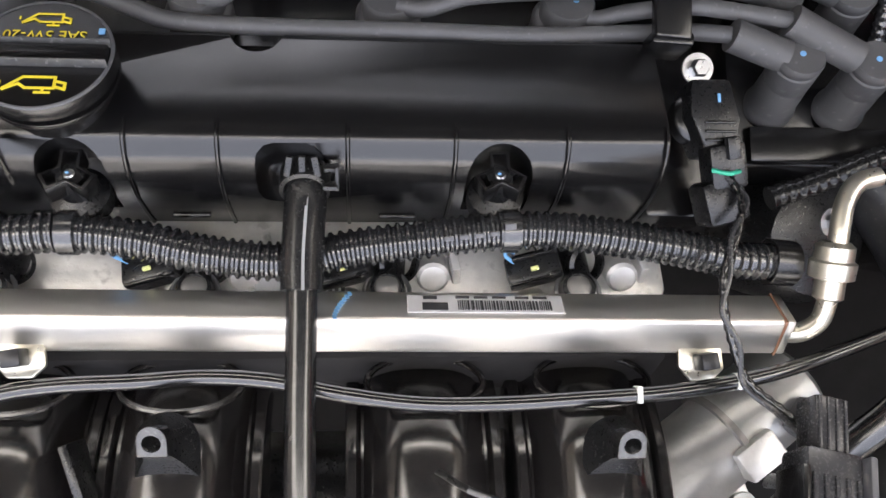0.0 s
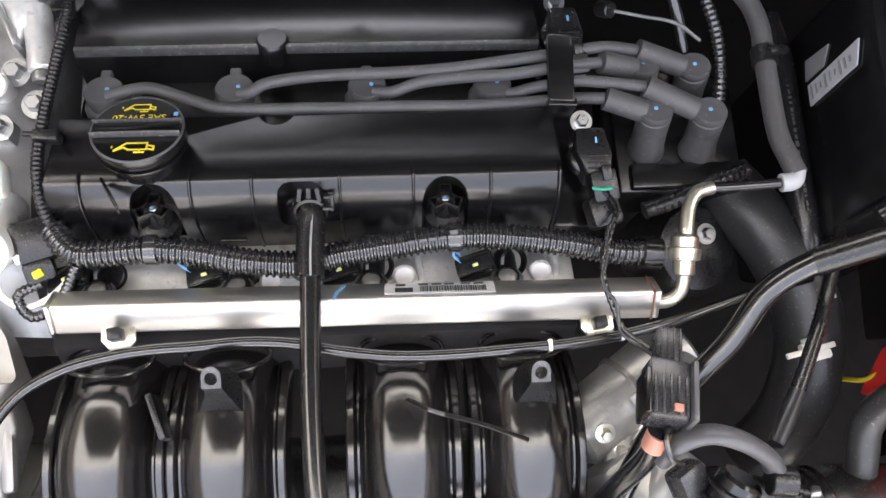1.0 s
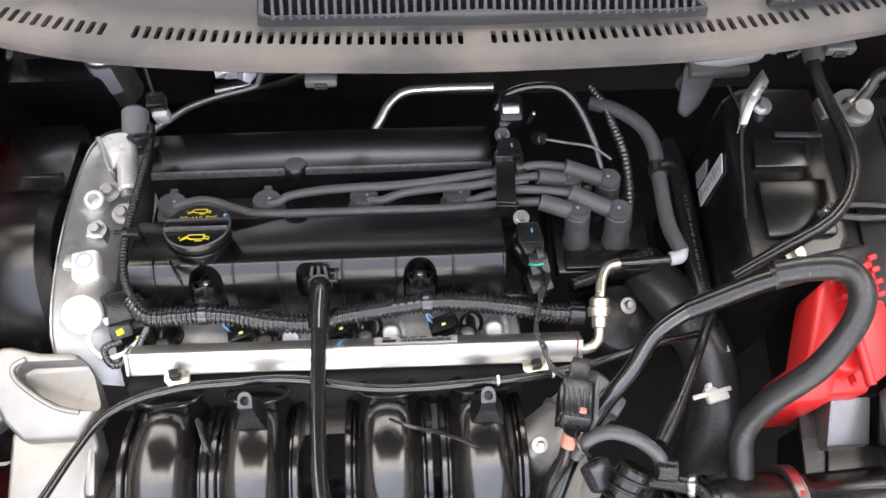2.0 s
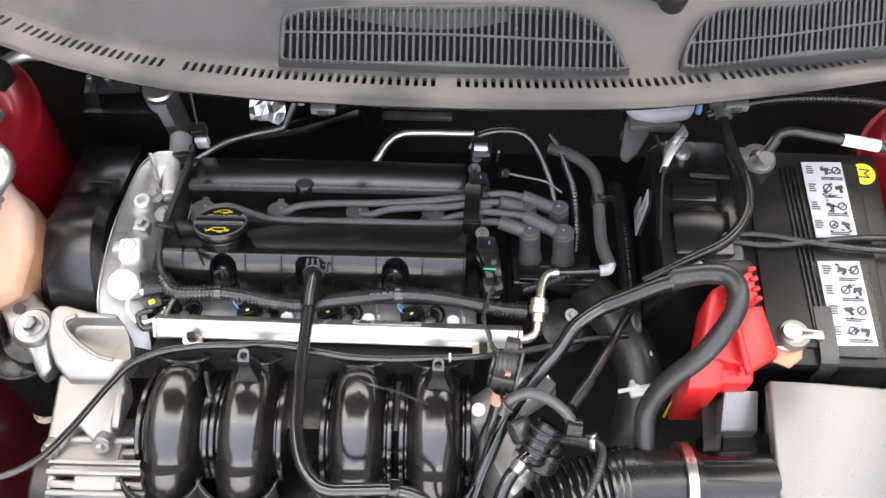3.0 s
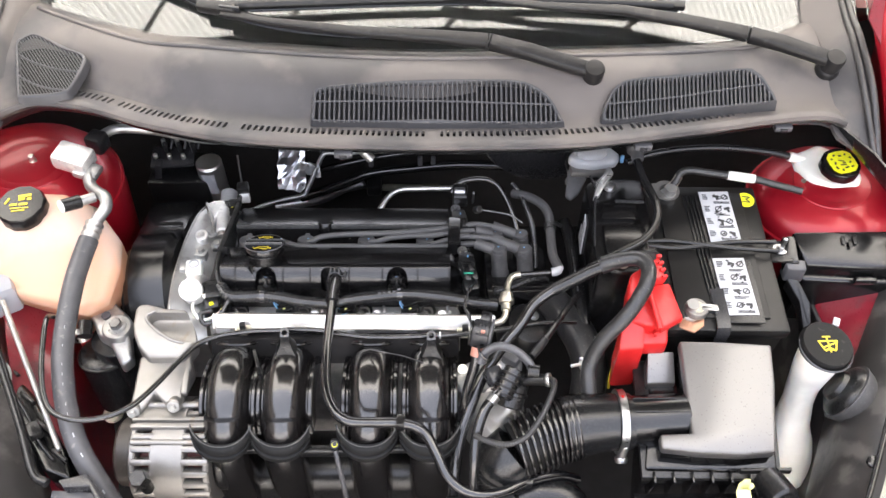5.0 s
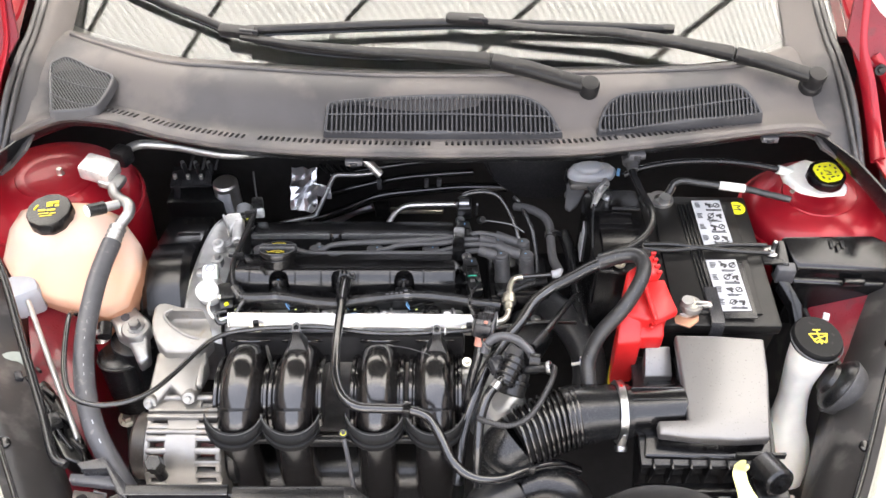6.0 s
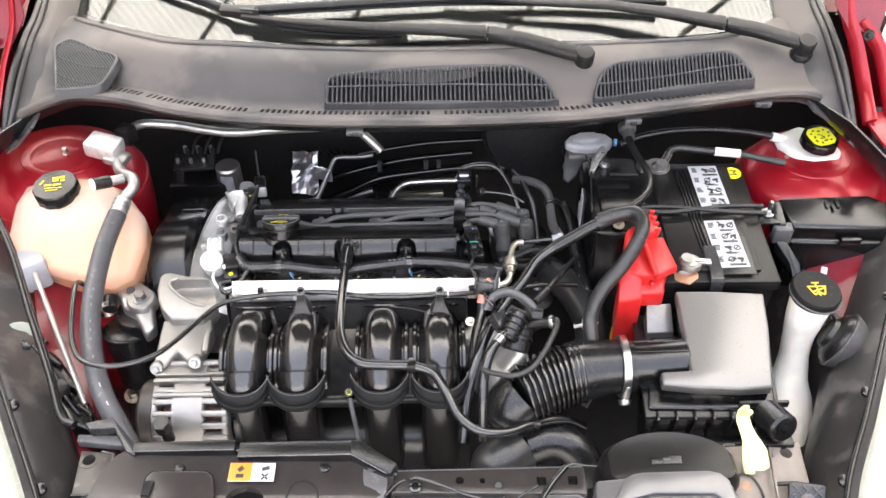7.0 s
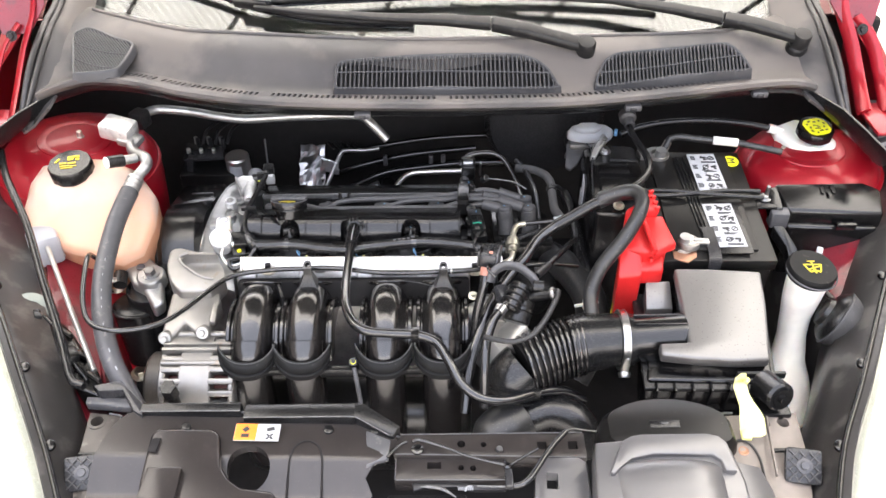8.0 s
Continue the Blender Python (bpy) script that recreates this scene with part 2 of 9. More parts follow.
def tube(pts, r, sides=14, step=6, ribs=0.0, pitch=0.004, bm=None, flat=1.0, curve=True, rnoise=0.0, thin=False):
    """A round tube along the points. r: a radius, or a list over the length. ribs: the depth of rings, every pitch metres."""
    path = smooth_path(pts, step) if curve and len(pts) > 2 else [Vector(p) for p in pts]
    if ribs or isinstance(r, (list, tuple)):
        total = [0.0]
        for a, c in zip(path, path[1:]):
            total.append(total[-1] + (c - a).length)
        count = max(int(total[-1] / (pitch / (8 if thin else 4))), 2) if ribs else max(len(path) * 2, 16)
        dense, j = [], 0
        for k in range(count + 1):
            s = total[-1] * k / count
            while j < len(total) - 2 and total[j + 1] < s:
                j += 1
            f = (s - total[j]) / max(total[j + 1] - total[j], 1e-9)
            dense.append(path[j].lerp(path[j + 1], f))
        path = dense
    n = len(path)
    b = bmesh.new()
    rings, up = [], None
    for i, p in enumerate(path):
        d = (path[min(i + 1, n - 1)] - path[max(i - 1, 0)]).normalized()
        if up is None:
            up = d.orthogonal().normalized()
        up = (up - d * up.dot(d)).normalized()
        side = d.cross(up)
        if isinstance(r, (list, tuple)):
            s = i / (n - 1) * (len(r) - 1)
            k = min(int(s), len(r) - 2)
            rad = r[k] + (r[k + 1] - r[k]) * (s - k)
        else:
            rad = r
        if ribs:
            rad -= ribs * ((1, 1, 1, 1, 1, 0.55, 0, 0.55)[i % 8] if thin else (0, 0, 1, 1)[i % 4])
        rad *= 1 + rnoise * noise.noise(p * 60)
        rings.append([b.verts.new(p + (up * math.cos(a) + side * math.sin(a) * flat) * rad)
                      for a in [2 * math.pi * k / sides for k in range(sides)]])
    for q, s in zip(rings, rings[1:]):
        for k in range(sides):
            b.faces.new((q[k], q[(k + 1) % sides], s[(k + 1) % sides], s[k]))
    b.faces.new(rings[0][::-1])
    b.faces.new(rings[-1])
    return join(bm, b)


def lathe(profile, at=(0, 0, 0), axis=(0, 0, 1), sides=32, bm=None, lumps=0, lump=0.0, solid=False):
    """A turned body: profile rows (radius, height) along the axis; a profile that ends at its first radius and is wider
    between makes an open ring, unless solid. lumps: grips round the rim."""
    hollow = not solid and 0 < profile[0][0] == profile[-1][0] and max(r for r, h in profile) > profile[0][0]
    profile = list(profile) + [profile[0]] if hollow else profile
    b = bmesh.new()
    m = Matrix.Translation(at) @ Vector(axis).to_track_quat("Z", "Y").to_matrix().to_4x4()
    rings = []
    for rad, h in profile:
        if rad < 1e-6:
            rings.append([b.verts.new(m @ Vector((0, 0, h)))])
        else:
            rings.append([b.verts.new(m @ Vector((rad * (1 + (lump if lumps and (k * lumps // sides) % 2 else 0)) * math.cos(2 * math.pi * k / sides),
                                                  rad * (1 + (lump if lumps and (k * lumps // sides) % 2 else 0)) * math.sin(2 * math.pi * k / sides), h)))
                          for k in range(sides)])
    for q, s in zip(rings, rings[1:]):
        for k in range(sides):
            k2 = (k + 1) % sides
            ids = [q[0]] if len(q) == 1 else [q[k], q[k2]]
            ids += [s[0]] if len(s) == 1 else [s[k2], s[k]]
            b.faces.new(ids)
    if hollow:
        bmesh.ops.remove_doubles(b, verts=b.verts, dist=1e-6)
    for ring, flip in ((rings[0], True), (rings[-1], False)):
        if len(ring) > 1 and not hollow:
            b.faces.new(ring[::-1] if flip else ring)
    return join(bm, b)


def cyl(a, c, r, sides=20, bev=0.0008, bm=None, r2=None):
    """A cylinder or cone from a to c."""
    d = Vector(c) - Vector(a)
    h = d.length
    e = min(bev, h * 0.3, r * 0.3)
    r2 = r if r2 is None else r2
    return lathe([(r - e, 0), (r, e), (r2, h - e), (r2 - e, h)], a, d, sides, bm, solid=True)


def bolt(at, axis=(0, 0, 1), r=0.005, h=0.005, bm=None, washer=1.7):
    """A hexagon head with a washer."""
    q = lathe([(r * washer, 0), (r * washer, 0.0015)], at, axis, 20)
    top = Vector(at) + Vector(axis).normalized() * 0.0014
    q = lathe([(r, 0), (r, h * 0.8), (r * 0.82, h)], top, axis, 6, q)
    return join(bm, q)


def loft(sections, close=False, caps=True, bm=None):
    """Skin over sections of equal point count. close: each section is a ring."""
    b = bmesh.new()
    rows = [[b.verts.new(p) for p in s] for s in sections]
    n = len(rows[0])
    for q, s in zip(rows, rows[1:]):
        for k in range(n if close else n - 1):
            b.faces.new((q[k], q[(k + 1) % n], s[(k + 1) % n], s[k]))
    if close and caps:
        b.faces.new(rows[0][::-1])
        b.faces.new(rows[-1])
    return join(bm, b)


def thicken(bm, d):
    """Gives an open sheet a thickness, downwards."""
    bmesh.ops.recalc_face_normals(bm, faces=bm.faces)
    bm.normal_update()
    if sum(f.normal.z * f.calc_area() for f in bm.faces) < 0:
        bmesh.ops.reverse_faces(bm, faces=bm.faces)
    bmesh.ops.solidify(bm, geom=bm.faces[:], thickness=d)
    return bm


def extrude_x(yz, x0, x1, r=0.0, seg=2, bm=None, mids=0):
    """A closed section in y and z, drawn out along x."""
    xs = [x0 + (x1 - x0) * k / (mids + 1) for k in range(mids + 2)]
    b = loft([[(x, y, z) for y, z in yz] for x in xs], close=True)
    bmesh.ops.recalc_face_normals(b, faces=b.faces)
    bevel(b, r, seg)
    return join(bm, b)


def lerp_table(rows, x):
    """Piecewise straight reading of rows (x, a, b, ...)."""
    if x <= rows[0][0]:
        return rows[0][1:]
    for p, q in zip(rows, rows[1:]):
        if x <= q[0]:
            f = (x - p[0]) / (q[0] - p[0])
            return tuple(a + (b - a) * f for a, b in zip(p[1:], q[1:]))
    return rows[-1][1:]


def letters(text, size, m, mat, parent, name="lettering"):
    """Words in the built-in font, as a thin mesh at the pose m."""
    cu = bpy.data.curves.new(name, "FONT")
    cu.body, cu.size, cu.extrude, cu.align_x, cu.align_y = text, size, 0.00012, "CENTER", "CENTER"
    cu.resolution_u = 3
    tmp = bpy.data.objects.new("tmp", cu)
    me = bpy.data.meshes.new_from_object(tmp)
    bpy.data.objects.remove(tmp)
    bpy.data.curves.remove(cu)
    b = bmesh.new()
    b.from_mesh(me)
    bpy.data.meshes.remove(me)
    bmesh.ops.transform(b, verts=b.verts, matrix=m)
    return part(name, b, mat, parent, smooth=0)


def carve(bm, cutters):
    """Takes the cutter bodies out of bm."""
    me = bpy.data.meshes.new("body")
    bm.to_mesh(me)
    bm.free()
    ob = new("body", me)
    extra = []
    for c in cutters:
        cm = bpy.data.meshes.new("cutter")
        bmesh.ops.recalc_face_normals(c, faces=c.faces)
        c.to_mesh(cm)
        c.free()
        co = new("cutter", cm)
        extra.append(co)
        mod = ob.modifiers.new("cut", "BOOLEAN")
        mod.operation, mod.object, mod.solver = "DIFFERENCE", co, "EXACT"
    out = bpy.data.meshes.new_from_object(ob.evaluated_get(bpy.context.evaluated_depsgraph_get()))
    b = bmesh.new()
    b.from_mesh(out)
    for o in [ob] + extra:
        d = o.data
        bpy.data.objects.remove(o)
        bpy.data.meshes.remove(d)
    bpy.data.meshes.remove(out)
    return b


def local(bm, m):
    bmesh.ops.transform(bm, verts=bm.verts, matrix=m)
    return bm


def lean_at(at, degrees=-21):
    """The engine leans back: a turn about the car's cross axis through a place."""
    return Matrix.Translation(at) @ Matrix.Rotation(radians(degrees), 4, "X") @ Matrix.Translation(-Vector(at))


# ---- ground, canopy and the body of the car ----
g = bmesh.new()
bmesh.ops.create_grid(g, x_segments=60, y_segments=60, size=1500)
single("ground", g, CONCRETE, "pale concrete yard under the car", "ground", kind="structure", smooth=0)

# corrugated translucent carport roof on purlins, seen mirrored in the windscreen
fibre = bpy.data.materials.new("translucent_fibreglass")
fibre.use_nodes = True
fn, fl = fibre.node_tree.nodes, fibre.node_tree.links
tr = fn.new("ShaderNodeBsdfTranslucent")
df = fn.new("ShaderNodeBsdfDiffuse")
mx = fn.new("ShaderNodeMixShader")
nz = fn.new("ShaderNodeTexNoise")
nz.inputs["Scale"].default_value = 1.5
cr = fn.new("ShaderNodeValToRGB")
cr.color_ramp.elements[0].color = (0.93, 0.90, 0.81, 1)
cr.color_ramp.elements[1].color = (0.96, 0.94, 0.86, 1)
fl.new(nz.outputs["Fac"], cr.inputs["Fac"])
# shade in the folds of the sheets, put into the colour of the troughs
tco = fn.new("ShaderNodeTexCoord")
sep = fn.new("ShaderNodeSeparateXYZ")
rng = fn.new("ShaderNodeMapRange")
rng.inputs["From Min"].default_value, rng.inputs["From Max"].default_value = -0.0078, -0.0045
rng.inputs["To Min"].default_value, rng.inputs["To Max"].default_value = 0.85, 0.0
fold_shade = fn.new("ShaderNodeMix")
fold_shade.data_type = "RGBA"
fold_shade.inputs[7].default_value = (0.36, 0.33, 0.28, 1)
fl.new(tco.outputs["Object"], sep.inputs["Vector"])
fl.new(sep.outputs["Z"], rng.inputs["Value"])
fl.new(rng.outputs["Result"], fold_shade.inputs[0])
fl.new(cr.outputs["Color"], fold_shade.inputs[6])
fl.new(fold_shade.outputs[2], tr.inputs["Color"])
fl.new(fold_shade.outputs[2], df.inputs["Color"])
mx.inputs["Fac"].default_value = 0.12
fl.new(tr.outputs["BSDF"], mx.inputs[1])
fl.new(df.outputs["BSDF"], mx.inputs[2])
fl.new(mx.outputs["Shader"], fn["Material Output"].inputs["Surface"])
TURN = 38
ROOF = pose(0.3, 0.9, 3.3, 0, 0, TURN)
CUT = -0.45
b = bmesh.new()
rows = []
count = 2400
DEEP = 4.6
for k in range(count + 1):
    x = -6 + 11 * k / count
    z = 0.008 * math.sin(2 * math.pi * x / 0.040)
    # the sheets end over the engine bay
    y0 = (CUT - 0.9 - x * math.sin(radians(TURN))) / math.cos(radians(TURN))
    y1 = y0 + DEEP / math.cos(radians(TURN))
    rows.append([b.verts.new(ROOF @ Vector((x, y, z))) for y in (y0, y1)])
for q, s in zip(rows, rows[1:]):
    b.faces.new((q[0], q[1], s[1], s[0]))
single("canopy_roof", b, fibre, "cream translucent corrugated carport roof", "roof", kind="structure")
for y in [-4.8 + 0.60 * k for k in range(18)]:
    x0 = max(-6, (CUT - 0.9 - y * math.cos(radians(TURN))) / math.sin(radians(TURN)))
    x1 = min(5, (CUT + DEEP - 0.9 - y * math.cos(radians(TURN))) / math.sin(radians(TURN)))
    if x1 - x0 < 0.2:
        continue
    b = box(((x0 + x1) / 2, 0, 0), (x1 - x0, 0.024, 0.035), 0.004)
    bmesh.ops.transform(b, verts=b.verts, matrix=ROOF @ pose(0, y, -0.045))
    single("roof_purlin", b, PURLIN, "brown-grey steel purlin under the carport roof", "beam", group="carport purlins", kind="structure")

# added wall, out of view, that keeps reflections from behind dark
b = box((0.3, 6.4, 1.7), (9, 0.2, 3.4), 0.01)
single("wall_north", b, SHROUD, "unseen plain dark wall added to darken reflections from behind", "wall", kind="structure")
# unseen white wall, added in front to throw sunlight back into the bay
b = box((0.3, -4.6, 1.3), (18, 0.25, 2.6), 0.01)
single("wall_south", b, STUCCO, "unseen plain white wall added to bounce light into the bay", "wall", kind="structure")

# unseen walls added on both sides to darken what the parts mirror
for x, name in ((-3.1, "added_wall_west"), (3.4, "added_wall_east")):
    single(name, box((x, 0.9, 1.6), (0.2, 11.2, 3.2), 0.01), YARD, "unseen plain grey-brown wall added to darken side reflections", "wall", kind="structure")

# dark floor of the engine bay
b = box((0.13, 0.04, 0.40), (1.7, 1.12, 0.05), 0.01)
single("engine_bay_floor", b, DARK, "dark undertray below the engine", "undertray", kind="structure")
# bulkhead
b = box((0.13, 0.56, 0.66), (1.6, 0.03, 0.52), 0.01)
single("bulkhead", b, DARK, "black padded bulkhead behind the engine", "bulkhead", kind="structure")

# cowl: lip and top line over x, then the rise to the glass
LIP = [(x, y - 0.006, 0.946) for x, y in ((-0.52, 0.20), (-0.467, 0.248), (-0.453, 0.265), (-0.432, 0.283), (-0.41, 0.295), (-0.372, 0.293), (-0.336, 0.285), (-0.291, 0.268), (-0.246, 0.250), (-0.161, 0.227), (-0.08, 0.216), (0.0, 0.210),
                                          (0.144, 0.206), (0.315, 0.211), (0.436, 0.228), (0.519, 0.244), (0.605, 0.262), (0.664, 0.269), (0.694, 0.260), (0.709, 0.235), (0.75, 0.195))]
TOP = [(-0.52, 0.525, 0.985), (-0.499, 0.505, 0.985), (-0.464, 0.474, 0.985), (-0.401, 0.436, 0.985), (-0.278, 0.377, 0.985), (-0.181, 0.362, 0.985), (-0.01, 0.345, 0.983), (0.14, 0.340, 0.982), (0.30, 0.350, 0.980), (0.446, 0.360, 0.978),
       (0.537, 0.370, 0.976), (0.624, 0.392, 0.974), (0.691, 0.440, 0.972), (0.75, 0.505, 0.970)]
LIP = [tuple(p) for p in smooth_path(LIP, 5)]
TOP = [tuple(p) for p in smooth_path(TOP, 6)]


def cowl_section(x):
    yl, zl = lerp_table(LIP, x)
    yt, zt = lerp_table(TOP, x)
    pts = [(yl + 0.016, zl - 0.017), (yl + 0.005, zl - 0.0135), (yl - 0.0005, zl - 0.006), (yl + 0.001, zl - 0.0005), (yl + 0.004, zl + 0.0008), (yl + 0.016, zl - 0.002), (yl + 0.048, zl - 0.009)]
    y0, z0 = yl + 0.048, zl - 0.009
    for f, g in ((0.12, 0.10), (0.25, 0.30), (0.45, 0.62), (0.62, 0.84), (0.8, 0.95), (0.93, 0.995), (1.0, 1.0)):
        pts.append((y0 + (yt - y0) * f, z0 + (zt - z0) * g))
    pts += [(yt + 0.012, zt - 0.002), (yt + 0.03, zt - 0.012), (yt + 0.05, zt - 0.02)]
    return pts


xs = [-0.468 + 1.166 * k / 110 for k in range(111)]
cowl = thing("windscreen_cowl", "weathered dark grey plastic cowl panel below the windscreen", "cowl", (0.13, 0.3, 0.9))
# row of drain slots cut through the trough behind the lip
slots = bmesh.new()
x = -0.390
while x < 0.60:
    if min(abs(x - g) for g in (-0.30, -0.127, 0.137, 0.397, 0.555)) > 0.0062:
        yl, zl = lerp_table(LIP, x)
        yaw = math.degrees(math.atan2(lerp_table(LIP, x + 0.02)[0] - lerp_table(LIP, x - 0.02)[0], 0.04))
        box((x, yl + 0.0305, zl - 0.006), (0.0042, 0.0145, 0.03), 0.0012, (-10, 0, yaw), 1, slots)
    x += 0.0083
b = thicken(loft([[(x, y, z) for y, z in cowl_section(x)] for x in xs]), 0.004)
part("panel", carve(b, [slots]), COWL, cowl)
# dark sheet added below the slots so their openings read as shaded
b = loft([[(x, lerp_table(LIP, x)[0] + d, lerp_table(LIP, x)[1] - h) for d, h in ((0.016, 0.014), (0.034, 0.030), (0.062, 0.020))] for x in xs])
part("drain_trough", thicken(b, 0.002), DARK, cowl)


def cowl_at(x, f):
    """A place on the cowl's front slope, f from the lip (0) to the top line (1), and the way up the slope."""
    s = cowl_section(x)[6:14]
    k = min(int(f * 7), 6)
    g = f * 7 - k
    a, c = s[k], s[k + 1]
    return Vector((x, a[0] + (c[0] - a[0]) * g, a[1] + (c[1] - a[1]) * g))


b = bmesh.new()
sec = []
for k in range(121):
    x = -0.56 + 1.36 * k / 120
    y, z = 0.370 + 0.24 * (x - 0.14) ** 2, 0.962
    u = (x - 0.13) / 0.68
    sec.append([(x - u * 0.10 * s, y + 0.85 * s, z + 0.50 * s + 0.05 * s * (1 - s)) for s in (0, 0.1, 0.2, 0.35, 0.5, 0.75, 1.0)])
b = loft(sec)
screen = single("windscreen", thicken(b, 0.005), SCREEN, "clear curved windscreen mirroring the carport roof", "windscreen", kind="structure")
b = loft([[(p[0], p[1] + 0.03, p[2] - 0.05) for p in s] for s in sec])
single("dashboard", thicken(b, -0.02), DARK, "black dashboard behind the windscreen", "dashboard", kind="structure")

# wings, pillars and strut towers
LEFT_IN = [(-0.62, 0.36), (-0.505, 0.168), (-0.43, 0.03), (-0.372, -0.083), (-0.323, -0.172), (-0.29, -0.24), (-0.26, -0.34)]
LEFT_OUT = [(-0.72, 0.36), (-0.60, 0.16), (-0.52, 0.03), (-0.443, -0.088), (-0.38, -0.19), (-0.328, -0.275), (-0.282, -0.36)]
RIGHT_IN = [(0.88, 0.36), (0.775, 0.15), (0.70, 0.02), (0.645, -0.09), (0.60, -0.18), (0.565, -0.25), (0.535, -0.36)]
RIGHT_OUT = [(0.96, 0.36), (0.85, 0.16), (0.775, 0.03), (0.715, -0.075), (0.645, -0.20), (0.595, -0.285), (0.555, -0.38)]
for side, inner, outer, name in ((-1, LEFT_IN, LEFT_OUT, "wing_apron"), (1, RIGHT_IN, RIGHT_OUT, "wing_apron")):
    pi, po = smooth_path([(x, y, 0) for x, y in inner], 4), smooth_path([(x, y, 0) for x, y in outer], 4)
    n = len(pi)
    sec = []
    for k in range(n):
        f = k / (n - 1)
        zt = 0.845 - 0.075 * f
        a, c = pi[k], po[k]
        wob = 0.004 * noise.noise(Vector((k * 0.5, side, 0)))
        sec.append([(a.x, a.y, zt - 0.13), (a.x + (c.x - a.x) * 0.12, a.y, zt - 0.05 + wob), (a.x + (c.x - a.x) * 0.55, a.y * 0.5 + c.y * 0.5, zt - 0.022 - wob), (c.x - side * 0.012, c.y, zt - 0.002), (c.x, c.y, zt + 0.002), (c.x + side * 0.004, c.y, zt - 0.02)])
    apron = thing(name, "dusty black plastic apron inside the wing", "wing apron", (pi[n // 2].x, pi[n // 2].y, 0.66), group="wing aprons")
    part("panel", thicken(loft(sec), 0.004), APRON, apron)
    for k in (5, 10, 15, 20):
        if k < n:
            p, q = Vector(sec[k][2]), Vector(sec[k][3])
            part("clip", lathe([(0.008, -0.002), (0.008, 0.0018), (0.006, 0.003), (0.0, 0.003)], p.lerp(q, 0.75), (0, -0.1, 1), 18), SATIN, apron, "round push-in clip")
    part("edge", tube([s[3] for s in sec], 0.0035, 10, 1, curve=False), SATIN, apron)
    # headlamp beyond the apron
    lo, hi = int(n * 0.42), n
    sec = []
    for k in range(lo, hi):
        f = k / (n - 1)
        c = po[k]
        zt = 0.845 - 0.075 * f
        sec.append([(c.x + side * d, c.y + 0.12 * d * 0, zt - 0.004 - h) for d, h in ((0.004, 0.0), (0.03, -0.006), (0.08, 0.0), (0.14, 0.03), (0.17, 0.09))])
    lamp = thing("headlamp", "long swept headlamp with a pale bright housing", "headlamp", (po[lo].x + side * 0.08, -0.2, 0.66), group="headlamps")
    part("housing", thicken(loft([[(p[0], p[1], p[2] - 0.012) for p in s] for s in sec]), 0.003), LAMP, lamp)
    lens = part("lens", thicken(loft(sec), 0.003), GLASS, lamp, "clear lens")
    lens.visible_shadow = False
    # painted wing behind the lamp
    sec = []
    for k in range(0, lo + 1):
        f = k / (n - 1)
        c = po[k]
        zt = 0.845 - 0.075 * f
        sec.append([(c.x + side * d, c.y, zt - 0.004 - h) for d, h in ((0.004, 0.03), (0.008, 0.0), (0.05, -0.008), (0.1, 0.01), (0.14, 0.06), (0.16, 0.3))])
    single("front_wing", thicken(loft(sec), 0.003), PAINT, "glossy dark red painted front wing", "wing", group="front wings")

tower = thing("strut_tower", "red painted strut tower beside the coolant tank", "strut tower", (-0.42, 0.25, 0.45), group="strut towers")
part("dome", lathe([(0.134, -0.40), (0.126, -0.06), (0.119, -0.02), (0.102, 0.0), (0.07, 0.010), (0.035, 0.014), (0.0, 0.015)], (-0.445, 0.27, 0.84), (0.1, 0.0, 1), 40), PAINT, tower)
part("mount_ring", lathe([(0.040, 0.0125), (0.048, 0.0136), (0.056, 0.0128), (0.058, 0.0105)], (-0.445, 0.27, 0.84), (0.1, 0.0, 1), 40), PAINT, tower)
part("flange_seam", lathe([(0.118, -0.030), (0.124, -0.029), (0.125, -0.033), (0.120, -0.036)], (-0.445, 0.27, 0.84), (0.1, 0.0, 1), 40), PAINT, tower)
tower2 = thing("strut_tower", "red painted strut tower beside the battery", "strut tower", (0.70, 0.24, 0.45), group="strut towers")
part("dome", lathe([(0.122, -0.40), (0.114, -0.06), (0.107, -0.02), (0.092, 0.0), (0.064, 0.009), (0.032, 0.013), (0.0, 0.014)], (0.712, 0.242, 0.83), (-0.1, 0.0, 1), 40), PAINT, tower2)
part("mount_ring", lathe([(0.036, 0.0115), (0.044, 0.0126), (0.052, 0.0118), (0.054, 0.0095)], (0.712, 0.242, 0.83), (-0.1, 0.0, 1), 40), PAINT, tower2)
part("flange_seam", lathe([(0.107, -0.026), (0.113, -0.025), (0.114, -0.029), (0.109, -0.032)], (0.712, 0.242, 0.83), (-0.1, 0.0, 1), 40), PAINT, tower2)
# inner wing panels
def inner_panel(b):
    rim = [v.co.copy() for v in b.verts][1::3]
    w = thing("inner_wing", "red painted inner wing panel", "inner wing", (rim[1].x, rim[1].y, 0.45), group="inner wings")
    part("panel", thicken(b, 0.004), PAINT_DULL, w)
    part("seam", tube(rim, 0.005, 10, 6, flat=0.5), PAINT_DULL, w)


b = loft([[(-0.40, 0.12, 0.45), (-0.40, 0.12, 0.74), (-0.46, 0.12, 0.78)], [(-0.345, -0.05, 0.45), (-0.345, -0.05, 0.70), (-0.40, -0.05, 0.74)], [(-0.29, -0.2, 0.45), (-0.29, -0.2, 0.66), (-0.34, -0.2, 0.70)]])
inner_panel(b)
